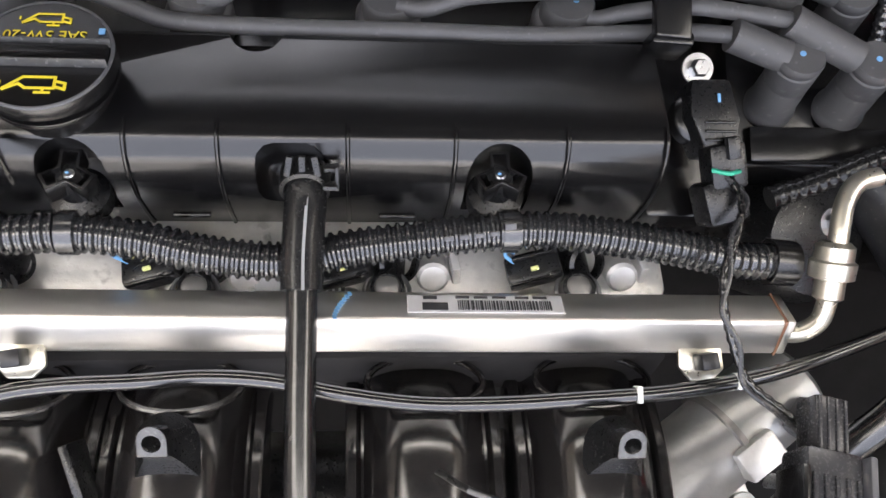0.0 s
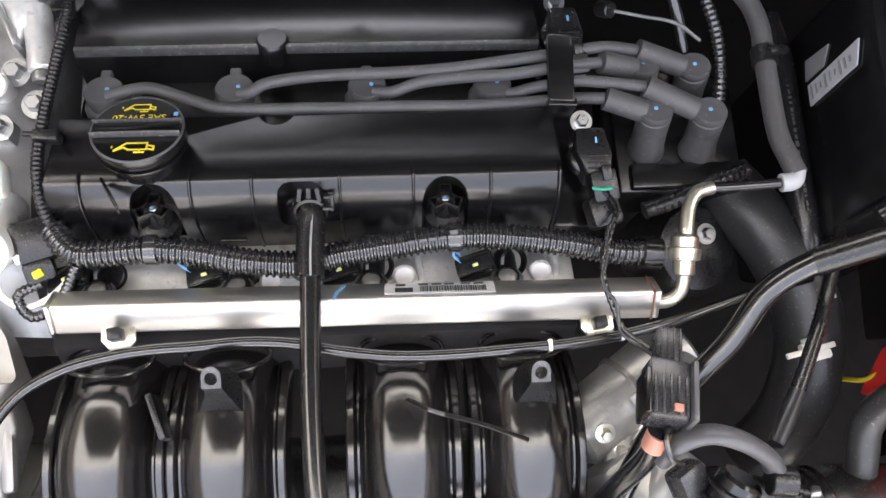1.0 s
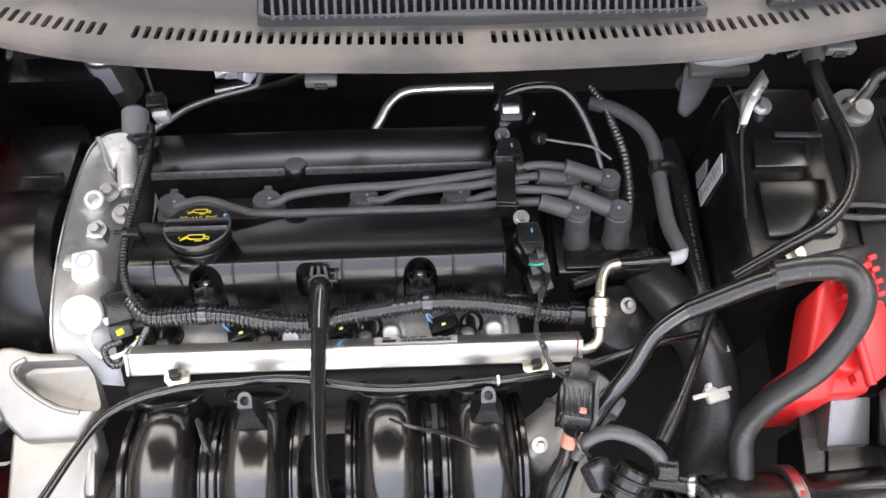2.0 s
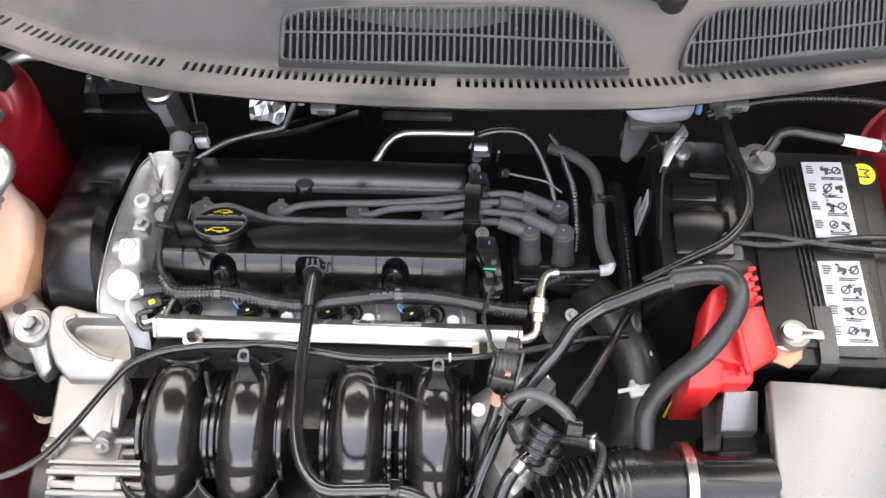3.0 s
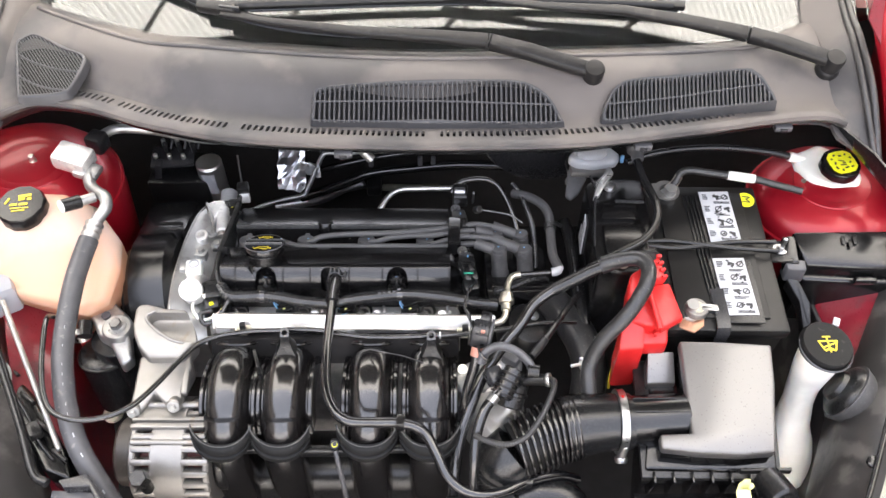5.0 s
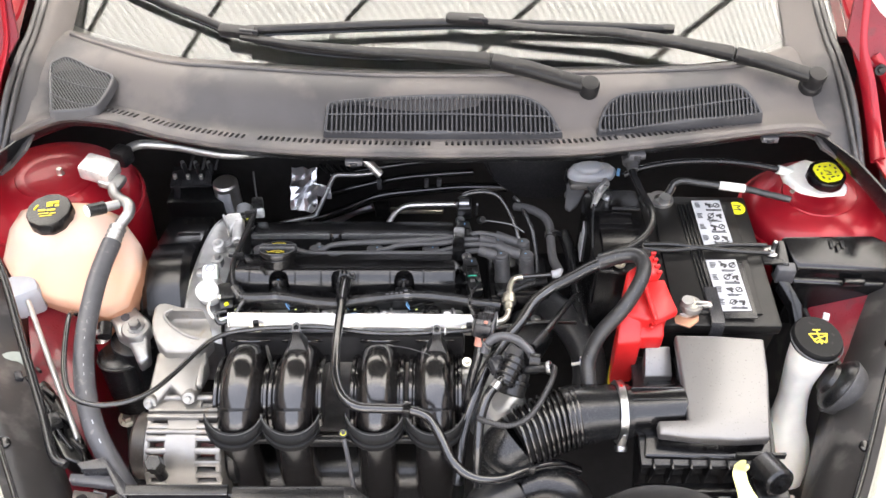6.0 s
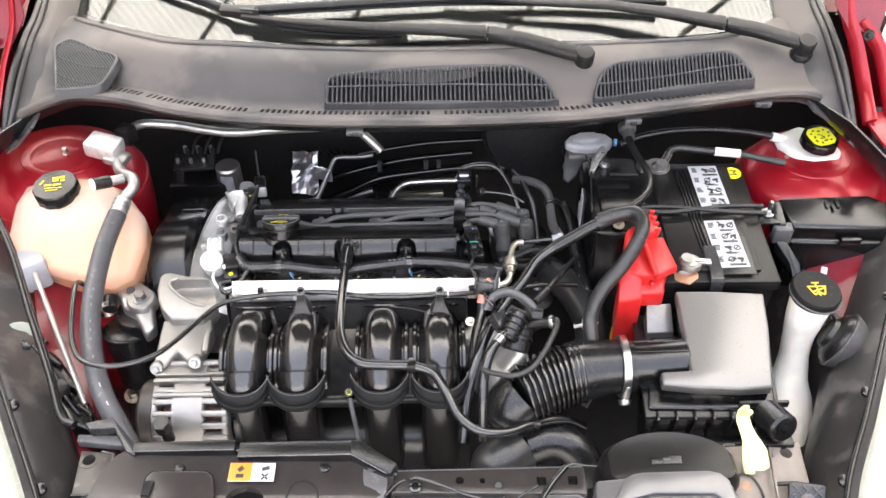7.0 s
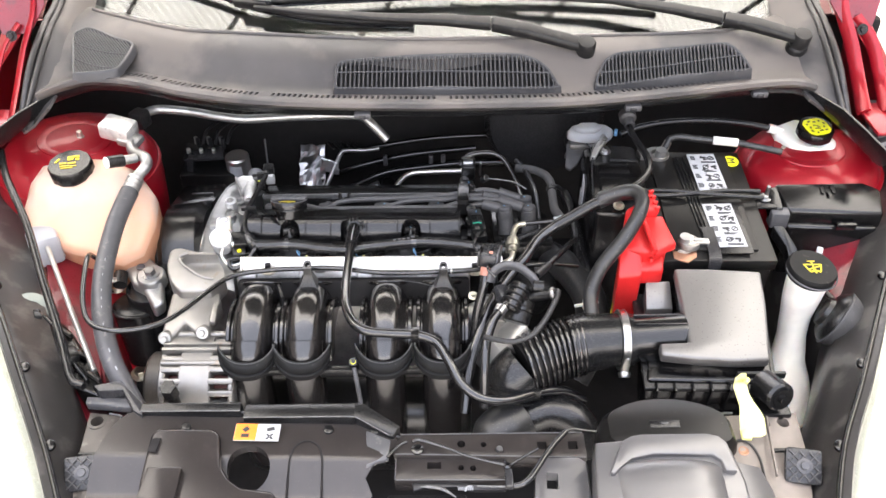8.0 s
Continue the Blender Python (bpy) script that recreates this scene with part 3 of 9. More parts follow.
b = loft([[(0.66, 0.16, 0.45), (0.66, 0.16, 0.74), (0.80, 0.16, 0.80)], [(0.680, -0.05, 0.45), (0.680, -0.05, 0.70), (0.72, -0.05, 0.76)], [(0.63, -0.2, 0.45), (0.63, -0.2, 0.64), (0.65, -0.2, 0.66)]])
inner_panel(b)
# added panel that keeps the low inner wing dark
shield = thing("low_wing_dark_panel", "black panel added over the red low inside the wing", "splash shield", (0.65, 0.0, 0.45))
part("panel", thicken(loft([[(0.650, 0.17, 0.45), (0.650, 0.17, 0.70), (0.668, 0.17, 0.742)], [(0.656, 0.05, 0.45), (0.656, 0.05, 0.70), (0.676, 0.05, 0.738)], [(0.668, -0.05, 0.45), (0.668, -0.05, 0.69), (0.690, -0.05, 0.735)], [(0.618, -0.2, 0.45), (0.618, -0.2, 0.645), (0.64, -0.2, 0.67)]]), 0.004), APRON, shield)
part("edge", tube([(0.668, 0.17, 0.743), (0.676, 0.05, 0.739), (0.690, -0.05, 0.736), (0.64, -0.2, 0.671)], 0.004, 10), APRON, shield)
# raised bonnet above the bay, on its hinges
hood = thing("bonnet", "bonnet propped open, dark lining on its underside", "bonnet", (0.13, 0.38, 1.17))
R = pose(0.13, 0.38, 1.17, 66, 0, 0)
b = bmesh.new()
sec = []
for k in range(25):
    u = -1 + 2 * k / 24
    sec.append([R @ Vector((0.70 * u * (1 - 0.12 * s), -0.92 * s * (1 - 0.08 * u * u), 0.04 * (1 - u * u) * 1.0 - 0.03 * s * s)) for s in (0, 0.1, 0.3, 0.5, 0.7, 0.9, 1.0)])
# the leaf swings up towards the front
for s in sec:
    for i, p in enumerate(s):
        d = (0, 0.12, 0.3, 0.5, 0.7, 0.9, 1.0)[i]
        s[i] = (p[0], 0.38 - 0.92 * d * math.cos(radians(66)), 1.17 + 0.92 * d * math.sin(radians(66)) + 0.02 * (1 - ((p[0] - 0.13) / 0.7) ** 2))
part("panel", thicken(loft(sec), 0.02), DARK, hood)

# ---- engine ----
block = thing("cylinder_head", "dull cast aluminium cylinder head of the engine", "cylinder head", (0.0, 0.1, 0.45))
b = box((0.005, 0.15, 0.59), (0.33, 0.20, 0.30), 0.01)
box((0.005, 0.062, 0.728), (0.34, 0.045, 0.06), 0.008, (-20, 0, 0), 2, b)
for x in (-0.125, -0.042, 0.043, 0.128):
    cyl((x - 0.02, 0.075, 0.735), (x - 0.02, 0.045, 0.755), 0.012, 16, 0.002, b)
    box((x + 0.02, 0.068, 0.742), (0.03, 0.022, 0.02), 0.004, (-25, 0, 0), 2, b)
part("casting", b, HEADALU, block)
part("label", box((0.0025, 0.0570, 0.7665), (0.040, 0.010, 0.0008), 0.0003, (-12, 0, 0)), PAPER, block, "small white label")
b = bmesh.new()
for k in range(4):
    box((0.013 + 0.0028 * k, 0.0560, 0.7672), (0.0017, 0.0030, 0.0006), 0, (-12, 0, 0), 1, b)
part("label_print", b, INK, block, smooth=0)
for x in (-0.15, -0.022, 0.062, 0.150):
    part("boss", cyl((x, 0.072, 0.748), (x, 0.060, 0.768), 0.0075, 16, 0.0015), HEADALU, block)
    part("web", box((x + 0.010, 0.068, 0.756), (0.004, 0.022, 0.022), 0.001, (-30, 0, 8)), HEADALU, block)

cover = thing("valve_cover", "satin black plastic valve cover with moulded ribs", "valve cover", (0.0, 0.15, 0.73))
sec = [(0.078, 0.728), (0.078, 0.742), (0.088, 0.744), (0.0905, 0.762), (0.0945, 0.779), (0.1005, 0.7925), (0.1075, 0.8012), (0.1150, 0.8055), (0.1225, 0.8046), (0.1635, 0.7885), (0.1665, 0.785),
       (0.169, 0.757), (0.209, 0.745), (0.2155, 0.768), (0.2195, 0.7745), (0.245, 0.7665), (0.270, 0.758), (0.277, 0.752), (0.278, 0.728)]
b = extrude_x(sec, -0.152, 0.162, 0.0018, 2)
cuts = [lathe([(0.0145, 0), (0.0145, 0.1)], (x, 0.0995, 0.768), (0, 0, 1), 32) for x in (-0.089, 0.089)]
cuts += [box((x, 0.085, 0.818), (0.029, 0.029, 0.1), 0.001) for x in (-0.089, 0.089)]
cuts += [box((0.0, 0.101, 0.82), (0.029, 0.024, 0.09), 0.008, (0, 0, 0), 3)]
cuts += [lathe([(0.012, 0), (0.012, 0.06)], (-0.016, 0.168, 0.765), (0, 0, 1), 28)]
part("shell", carve(b, cuts), SATIN, cover, smooth=35)
for x in (-0.131, -0.066, -0.029, 0.024, 0.069, 0.117, 0.160):
    part("rib", tube([(x, y - 0.0002, z + 0.0002) for y, z in sec[2:9]], 0.0010, 10), SATIN, cover)
for x in (-0.108, -0.047, 0.046, 0.124):
    part("pad", box((x, 0.0900, 0.759), (0.017, 0.0032, 0.0022), 0.0008, (-70, 0, 0)), SATIN, cover)
part("flange", extrude_x([(0.074, 0.728), (0.074, 0.741), (0.082, 0.743), (0.082, 0.728)], -0.156, 0.166, 0.001), SATIN, cover)
# the ridge's bright highlight is put in as a lighter nylon
part("ridge", extrude_x([(0.2165, 0.770), (0.2180, 0.7770), (0.2215, 0.7762), (0.223, 0.770)], -0.150, 0.160, 0.0006), LUGTOP, cover, "edge ridge with its highlight in the colour")
part("knob", lathe([(0.011, -0.012), (0.011, 0.002), (0.0095, 0.004), (0.0, 0.004)], (-0.0205, 0.2235, 0.7735), (0, 0.36, 1)), SATIN, cover)
b = prism([(0.16, 0.088, 0.774), (0.20, 0.088, 0.768), (0.205, 0.12, 0.766), (0.19, 0.20, 0.752), (0.16, 0.24, 0.745)], 0.045, 0.004)
part("end_shelf", b, SATIN, cover)


def star_bolt(x, y, z):
    t = thing("cover_bolt", "black star-headed valve cover bolt in its well", "bolt", (x, y, z - 0.025), group="valve cover bolts")
    lean = lean_at((x, y, z))
    b = lathe([(0.0125, -0.024), (0.0125, -0.016), (0.007, -0.013), (0.0055, -0.002), (0.003, -0.001), (0.0, -0.001)], (x, y, z))
    part("shank", local(b, lean), BLACK, t)
    def star(w, reach, top):
        pts = []
        for a in (90, 210, 330):
            c, s = math.cos(radians(a)), math.sin(radians(a))
            pts += [(x + c * reach + s * w, y + s * reach - c * w, top), (x + c * reach - s * w, y + s * reach + c * w, top),
                    (x + 1.1547 * w * math.cos(radians(a + 60)), y + 1.1547 * w * math.sin(radians(a + 60)), top)]
        return pts

    b = carve(prism(star(0.0044, 0.0108, z + 0.001), 0.010, 0.0004), [prism(star(0.0030, 0.0093, z + 0.01), 0.016)])
    part("head", local(b, lean), SATIN, t)
    part("tip", local(lathe([(0.0026, -0.004), (0.0026, -0.0012), (0.0018, -0.0004), (0.0, -0.0004)], (x, y, z), sides=12), lean), CHROME, t)
    part("mark", box((x - 0.0005, y, z - 0.0002), (0.0016, 0.0009, 0.0005), 0.0002), BLUEP, t, "blue paint dab")


star_bolt(-0.0885, 0.101, 0.799)
star_bolt(0.0888, 0.1025, 0.798)

# oil filler cap
cap = thing("oil_filler_cap", "round black oil filler cap with yellow print", "oil cap", (-0.093, 0.139, 0.80))
O = Vector((-0.0925, 0.1425, 0.8215))
LEAN = lean_at(O, -22)
part("neck", local(lathe([(0.021, -0.026), (0.021, -0.012), (0.0235, -0.012), (0.0235, -0.008)], O, sides=36), LEAN), SATIN, cap)
part("rim", local(lathe([(0.0235, -0.0085), (0.0268, -0.0075), (0.0272, -0.0015), (0.0262, 0.0), (0.0, 0.0)], O, sides=64), LEAN), SATIN, cap)
part("skirt", local(lathe([(0.0232, 0), (0.0262, 0), (0.0266, 0.0012), (0.0262, 0.0024), (0.0232, 0.0024)], O + Vector((0, 0, -0.0135)), sides=48), LEAN), SATIN, cap)
part("rim_edge", local(lathe([(0.0258, 0), (0.0269, 0), (0.0271, 0.0005), (0.0266, 0.001), (0.0258, 0.001)], O + Vector((0, 0, -0.0006)), sides=64), LEAN), GREYPL, cap, "lighter grey rim")
part("grip", local(box(O + Vector((0, -0.0012, 0.0012)), (0.0505, 0.0090, 0.0034), 0.0012), LEAN), SATIN, cap, "raised grip bar")
for dy in (-0.0062, 0.0040):
    part("ridge", local(box(O + Vector((0, dy, 0.0022)), (0.0515, 0.0009, 0.0046), 0.0004), LEAN), LUGTOP, cap)
part("tongue", local(box(O + Vector((-0.016, -0.033, -0.021)), (0.0018, 0.026, 0.008), 0.0006, (0, 0, 30)), LEAN), SATIN, cap)
FLIP = Matrix.Rotation(math.pi, 4, "Z")
letters("SAE 5W-20", 0.0066, LEAN @ Matrix.Translation(O + Vector((0, 0.0090, 0.0006))) @ FLIP, YELLOW, cap)


def oil_can(at, s, parent):
    """A pictogram of an oil can."""
    b = bmesh.new()
    for x0, y0, x1, y1 in ((-5, -2, 4, -2), (-5, 2, 3, 2), (-5, -2, -5, 2), (3, 2, 5, 0.5), (5, 0.5, 9, 2.6), (4, -2, 9, 2.2), (-5, 1.4, -8, 2.4), (-8, 2.4, -8, 0.2), (-8, 0.2, -5, -0.6), (-2, 2, -2, 3.6), (-4, 3.6, 0, 3.6)):
        L = math.hypot(x1 - x0, y1 - y0)
        box(((x0 + x1) / 2, (y0 + y1) / 2, 0), (L + 0.7, 0.9, 0.2), 0.05, (0, 0, math.degrees(math.atan2(y1 - y0, x1 - x0))), 1, b)
    box((10.2, 0.2, 0), (0.7, 1.6, 0.2), 0.1, (0, 0, 0), 1, b)
    bmesh.ops.transform(b, verts=b.verts, matrix=LEAN @ Matrix.Translation(at) @ FLIP @ Matrix.Scale(s, 4))
    part("oil_can_mark", b, YELLOW, parent, smooth=0)


oil_can(O + Vector((0.001, -0.0145, 0.0004)), 0.0013, cap)
oil_can(O + Vector((0.0, 0.0178, 0.0004)), 0.00105, cap)
part("mark", local(box(O + Vector((0.021, 0.0115, 0.0004)), (0.0025, 0.003, 0.0006), 0.0002), LEAN), BLUEP, cap)

# ignition leads
for x in (-0.129, -0.045, 0.042, 0.126):
    t = thing("spark_plug_boot", "grey rubber spark plug boot in the cover valley", "plug boot", (x, 0.186, 0.764), group="spark plug boots")
    part("skirt", lathe([(0.0155, -0.024), (0.0155, -0.012), (0.0135, -0.009), (0.011, -0.008)], (x, 0.189, 0.776), (0, 0.36, 1)), GREYRUB, t)
    part("head", lathe([(0.0125, -0.010), (0.0128, 0.0), (0.0118, 0.0018), (0.0, 0.0022)], (x, 0.189, 0.776), (0, 0.36, 1)), GREYRUB, t)
    part("tab", box((x, 0.2025, 0.7710), (0.007, 0.006, 0.005), 0.001, (-20, 0, 0)), GREYRUB, t)
    part("mark", lathe([(0.0014, 0), (0.0014, 0.0006), (0.0, 0.0007)], (x + 0.003, 0.189, 0.7785), (0, 0.36, 1)), BLUEP, t, "blue paint dab")
LEADS = [[(-0.126, 0.184, 0.778), (-0.110, 0.187, 0.781), (-0.095, 0.187, 0.782), (-0.07, 0.178, 0.782), (-0.048, 0.172, 0.782), (0.01, 0.1705, 0.783), (0.062, 0.170, 0.784), (0.11, 0.1695, 0.784), (0.152, 0.173, 0.786), (0.178, 0.173, 0.79), (0.20, 0.167, 0.795)],
         [(-0.042, 0.184, 0.778), (-0.033, 0.184, 0.781), (-0.022, 0.189, 0.783), (0.011, 0.193, 0.784), (0.063, 0.194, 0.785), (0.101, 0.196, 0.786), (0.132, 0.201, 0.787), (0.175, 0.205, 0.793), (0.20, 0.207, 0.796), (0.226, 0.203, 0.796)],
         [(0.046, 0.184, 0.778), (0.059, 0.182, 0.781), (0.078, 0.187, 0.784), (0.111, 0.190, 0.785), (0.138, 0.192, 0.787), (0.172, 0.195, 0.793), (0.20, 0.193, 0.795)],
         [(0.13, 0.184, 0.778), (0.139, 0.181, 0.781), (0.152, 0.183, 0.786), (0.177, 0.183, 0.795), (0.196, 0.181, 0.797), (0.229, 0.173, 0.797)]]
STARTS = [(0.198, 0.170, 0.790), (0.224, 0.206, 0.787), (0.198, 0.197, 0.788), (0.225, 0.1765, 0.793)]
TOWERS = [(0.230, 0.1605, 0.793), (0.264, 0.1965, 0.7835), (0.228, 0.1975, 0.785), (0.266, 0.1585, 0.794)]
UP = Vector((-0.10, 0.27, 1)).normalized()
for pts, a, tower in zip(LEADS, STARTS, TOWERS):
    top = Vector(tower)
    t = thing("ignition_lead", "grey rubber ignition lead with an elbow boot", "ignition lead", (pts[0][0], pts[0][1], 0.764), group="ignition leads")
    part("cable", tube([(x, y, z - 0.0055 * min(1, max(0, (x - 0.11) / 0.04))) for x, y, z in pts[:-1]] + [a], 0.0040, 12), GREYRUB, t)
    m = [Vector(a).lerp(top - UP * 0.006, f) for f in (0, 0.35, 0.8)]
    part("elbow", tube(m, 0.0078, 16, curve=False), GREYRUB, t)
    part("boot", lathe([(0.0106, -0.020), (0.0112, -0.019), (0.0114, -0.0065), (0.0106, -0.0058), (0.0112, -0.005), (0.0114, -0.002), (0.0104, 0.0), (0.0, 0.0006)], top, UP), GREYRUB, t)
    part("mark", lathe([(0.0014, 0), (0.0014, 0.0006), (0.0, 0.0007)], top + UP * 0.0003, UP), BLUEP, t, "blue paint dab")
coil = thing("ignition_coil", "black ignition coil block with four grey towers", "ignition coil", (0.25, 0.17, 0.70))
part("body", prism([(0.212, 0.208, 0.752), (0.285, 0.208, 0.752), (0.302, 0.195, 0.750), (0.302, 0.118, 0.748), (0.214, 0.118, 0.748)], 0.05, 0.003), SATIN, coil)
part("lid", box((0.262, 0.128, 0.752), (0.082, 0.018, 0.008), 0.0015), SATIN, coil)
for tower in TOWERS:
    part("tower", lathe([(0.0128, 0), (0.0128, 0.004), (0.0122, 0.005), (0.0116, 0.007), (0.0110, 0.032)], Vector(tower) - UP * 0.046, UP), GREYRUB, coil, "grey tower")
clip = thing("lead_clip", "black plastic clip holding the ignition leads", "cable clip", (0.167, 0.19, 0.775))
part("strap", box((0.168, 0.188, 0.797), (0.017, 0.048, 0.007), 0.0015, (0, 3, -3)), SATIN, clip)
part("foot", box((0.168, 0.1655, 0.786), (0.019, 0.006, 0.022), 0.0012, (0, 0, -3)), SATIN, clip)

# camshaft sensors
for x, y, z in ((0.182, 0.140, 0.800), (0.174, 0.232, 0.790)):
    t = thing("camshaft_sensor", "black camshaft sensor with a bolted tab", "sensor", (x, y, z - 0.03), group="camshaft sensors")
    part("body", prism([(x - 0.008, y + 0.006, z), (x + 0.010, y + 0.006, z), (x + 0.014, y - 0.012, z), (x + 0.012, y - 0.026, z - 0.002), (x - 0.002, y - 0.026, z - 0.002), (x - 0.009, y - 0.01, z)], 0.022, 0.002), BLACK, t)
    part("collar", lathe([(0.0125, -0.02), (0.0125, -0.012), (0.010, -0.010), (0.0, -0.010)], (x, y - 0.008, z)), SATIN, t)
    for k in range(3):
        part("ridge", box((x + 0.004, y - 0.014 - 0.004 * k, z + 0.0004), (0.014, 0.0012, 0.0016), 0.0004), SATIN, t)
    part("bolt", bolt((x - 0.003, y + 0.012, z - 0.006), (0, -0.2, 1), 0.0042, 0.005), CHROME, t)
    part("plug", box((x + 0.007, y - 0.032, z - 0.006), (0.017, 0.020, 0.014), 0.002, (15, 0, 10)), BLACK, t)
    part("latch", box((x + 0.008, y - 0.026, z + 0.003), (0.006, 0.010, 0.004), 0.0008, (15, 0, 10)), BLACK, t)
    part("mark", box((x + 0.004, y - 0.003, z + 0.0004), (0.0014, 0.004, 0.0006), 0.0002), BLUEP, t)

# wiring loom in corrugated conduit along the front of the cover
loom = thing("wiring_loom", "black corrugated wiring loom in front of the valve cover", "wiring loom", (0.0, 0.075, 0.775))
H1 = [(-0.150, 0.092, 0.790), (-0.137, 0.0775, 0.788), (-0.114, 0.077, 0.787), (-0.09, 0.078, 0.787), (-0.063, 0.075, 0.786), (-0.036, 0.069, 0.786), (-0.002, 0.066, 0.786), (0.023, 0.071, 0.787), (0.058, 0.0755, 0.788), (0.09, 0.079, 0.789), (0.122, 0.0785, 0.789), (0.164, 0.073, 0.788), (0.196, 0.067, 0.786), (0.218, 0.066, 0.784)]
part("conduit", tube(H1, 0.0086, 20, ribs=0.0014, pitch=0.0040), CONDUIT, loom)
for p, d in (((-0.091, 0.078, 0.787), (1, 0, 0)), ((0.0935, 0.079, 0.789), (1, 0, 0))):
    part("band", tube([Vector(p) - Vector((0.0035, 0, 0)), Vector(p) + Vector((0.0035, 0, 0))], 0.0095, 20, curve=False), CONDUIT, loom)
# four dashes for the glare on the conduit ribs, and one pale dab
b = bmesh.new()
for k in range(4):
    box((0.0665 + 0.0065 * k, 0.0745 + 0.0007 * k, 0.7972 + 0.0002 * k), (0.0042, 0.0019, 0.0007), 0.0002, (25, 0, 5), 1, b)
box((0.0925, 0.0795, 0.7990), (0.0048, 0.0026, 0.0008), 0.0002, (20, 0, 5), 1, b)
part("print", b, GREYPL, loom, smooth=0)
part("collar", tube([(0.212, 0.0665, 0.784), (0.224, 0.0655, 0.783)], 0.0105, 24, curve=False), SATIN, loom)
H2 = [(-0.150, 0.262, 0.790), (-0.147, 0.235, 0.797), (-0.152, 0.195, 0.798), (-0.157, 0.157, 0.798), (-0.158, 0.127, 0.798), (-0.153, 0.1, 0.794), (-0.140, 0.080, 0.788)]
for y, z, r in ((0.245, 0.796, 8), (0.148, 0.799, -4)):
    part("clip", box((-0.153, y, z), (0.016, 0.007, 0.011), 0.0015, (0, 0, r)), BLACK, loom)
    part("clip_tail", box((-0.164, y + 0.003, z - 0.002), (0.010, 0.003, 0.005), 0.001, (0, 0, r)), BLACK, loom)
part("branch", tube(H2, 0.0040, 14, ribs=0.0005, pitch=0.003), BLACK, loom)

# breather hose over the engine
hose = thing("breather_hose", "black rubber breather hose with a white stripe", "hose", (0.0, 0.08, 0.78))
BR = [(0.004, 0.112, 0.788), (0.007, 0.104, 0.799), (0.007, 0.088, 0.8045), (0.006, 0.068, 0.806), (0.006, 0.052, 0.807), (0.006, 0.031, 0.808), (0.006, 0.0, 0.810), (0.007, -0.038, 0.813), (0.010, -0.078, 0.815), (0.020, -0.110, 0.815), (0.038, -0.126, 0.812), (0.068, -0.125, 0.806), (0.1, -0.123, 0.801), (0.126, -0.130, 0.795), (0.142, -0.154, 0.785), (0.156, -0.178, 0.772), (0.180, -0.191, 0.760), (0.215, -0.187, 0.75), (0.253, -0.166, 0.74), (0.288, -0.153, 0.728), (0.318, -0.145, 0.70)]
part("pipe", tube(BR[4:], 0.0062, 16), PIPEPL, hose)
part("sleeve", tube(BR[1:5], 0.0086, 20), RUBBER, hose, "thick rubber sleeve")
st = smooth_path(BR[1:5], 6)
b = loft([[(p.x + 0.001 - 0.0006, p.y, p.z + 0.0086), (p.x + 0.001 + 0.0006, p.y, p.z + 0.0086)] for p in st])
part("stripe", thicken(b, 0.0004), LABGREY, hose, smooth=0)
part("clamp", lathe([(0.0086, -0.0055), (0.0104, -0.005), (0.0104, 0.005), (0.0086, 0.0055)], (0.0065, 0.0975, 0.8015), (0, -0.86, 0.5), 28), BLACK, hose)
for k in range(3):
    part("clamp_tooth", box((0.0005 + 0.0055 * k, 0.1015, 0.8125), (0.0028, 0.0085, 0.0022), 0.0006, (28, 0, 12 * (k - 1))), BLACK, hose)
for s in (0, 1):
    part("clamp_ear", box((0.0172, 0.0945 + 0.008 * s, 0.8085 - 0.003 * s), (0.006, 0.0018, 0.008), 0.0005, (28, 0, 0)), BLACK, hose)
part("clamp_ear", box((0.0198, 0.0985, 0.807), (0.0016, 0.010, 0.008), 0.0005, (28, 0, 0)), BLACK, hose)
for p in ((0.1, -0.123, 0.801), (0.253, -0.166, 0.74)):
    part("clip", box((p[0], p[1], p[2]), (0.010, 0.016, 0.015), 0.002, (0, 0, -8)), SATIN, hose)

# fuel rail
rail = thing("fuel_rail", "brushed bare steel square fuel rail", "fuel rail", (0.03, 0.04, 0.76))
RA, RB = Vector((-0.150, 0.0432, 0.780)), Vector((0.218, 0.0386, 0.781))
d = 0.0137


def rail_ring(x, s=1.0):
    f = (x - RA.x) / (RB.x - RA.x)
    c = RA.lerp(RB, f)
    return [(x, c.y + y * s, c.z + z * s) for y, z in ((0, d), (-d * 1.05, -0.001), (0, -d), (d * 0.98, -0.001))]


b = loft([rail_ring(-0.1485), rail_ring(0.0), rail_ring(0.1), rail_ring(0.2155)], close=True)
bmesh.ops.recalc_face_normals(b, faces=b.faces)
part("tube", bevel(b, 0.0022, 3), RAIL, rail)
for x0, x1, m in ((-0.1515, -0.1485, RAIL), (0.2155, 0.2195, RAIL)):
    b = loft([rail_ring(x0, 0.98), rail_ring(x1, 0.98)], close=True)
    bmesh.ops.recalc_face_normals(b, faces=b.faces)
    part("end_cap", bevel(b, 0.001, 2), m, rail)
b = loft([rail_ring(0.2142, 1.012), rail_ring(0.2153, 1.012)], close=True)
part("braze", b, COPPER, rail, "copper brazing line")
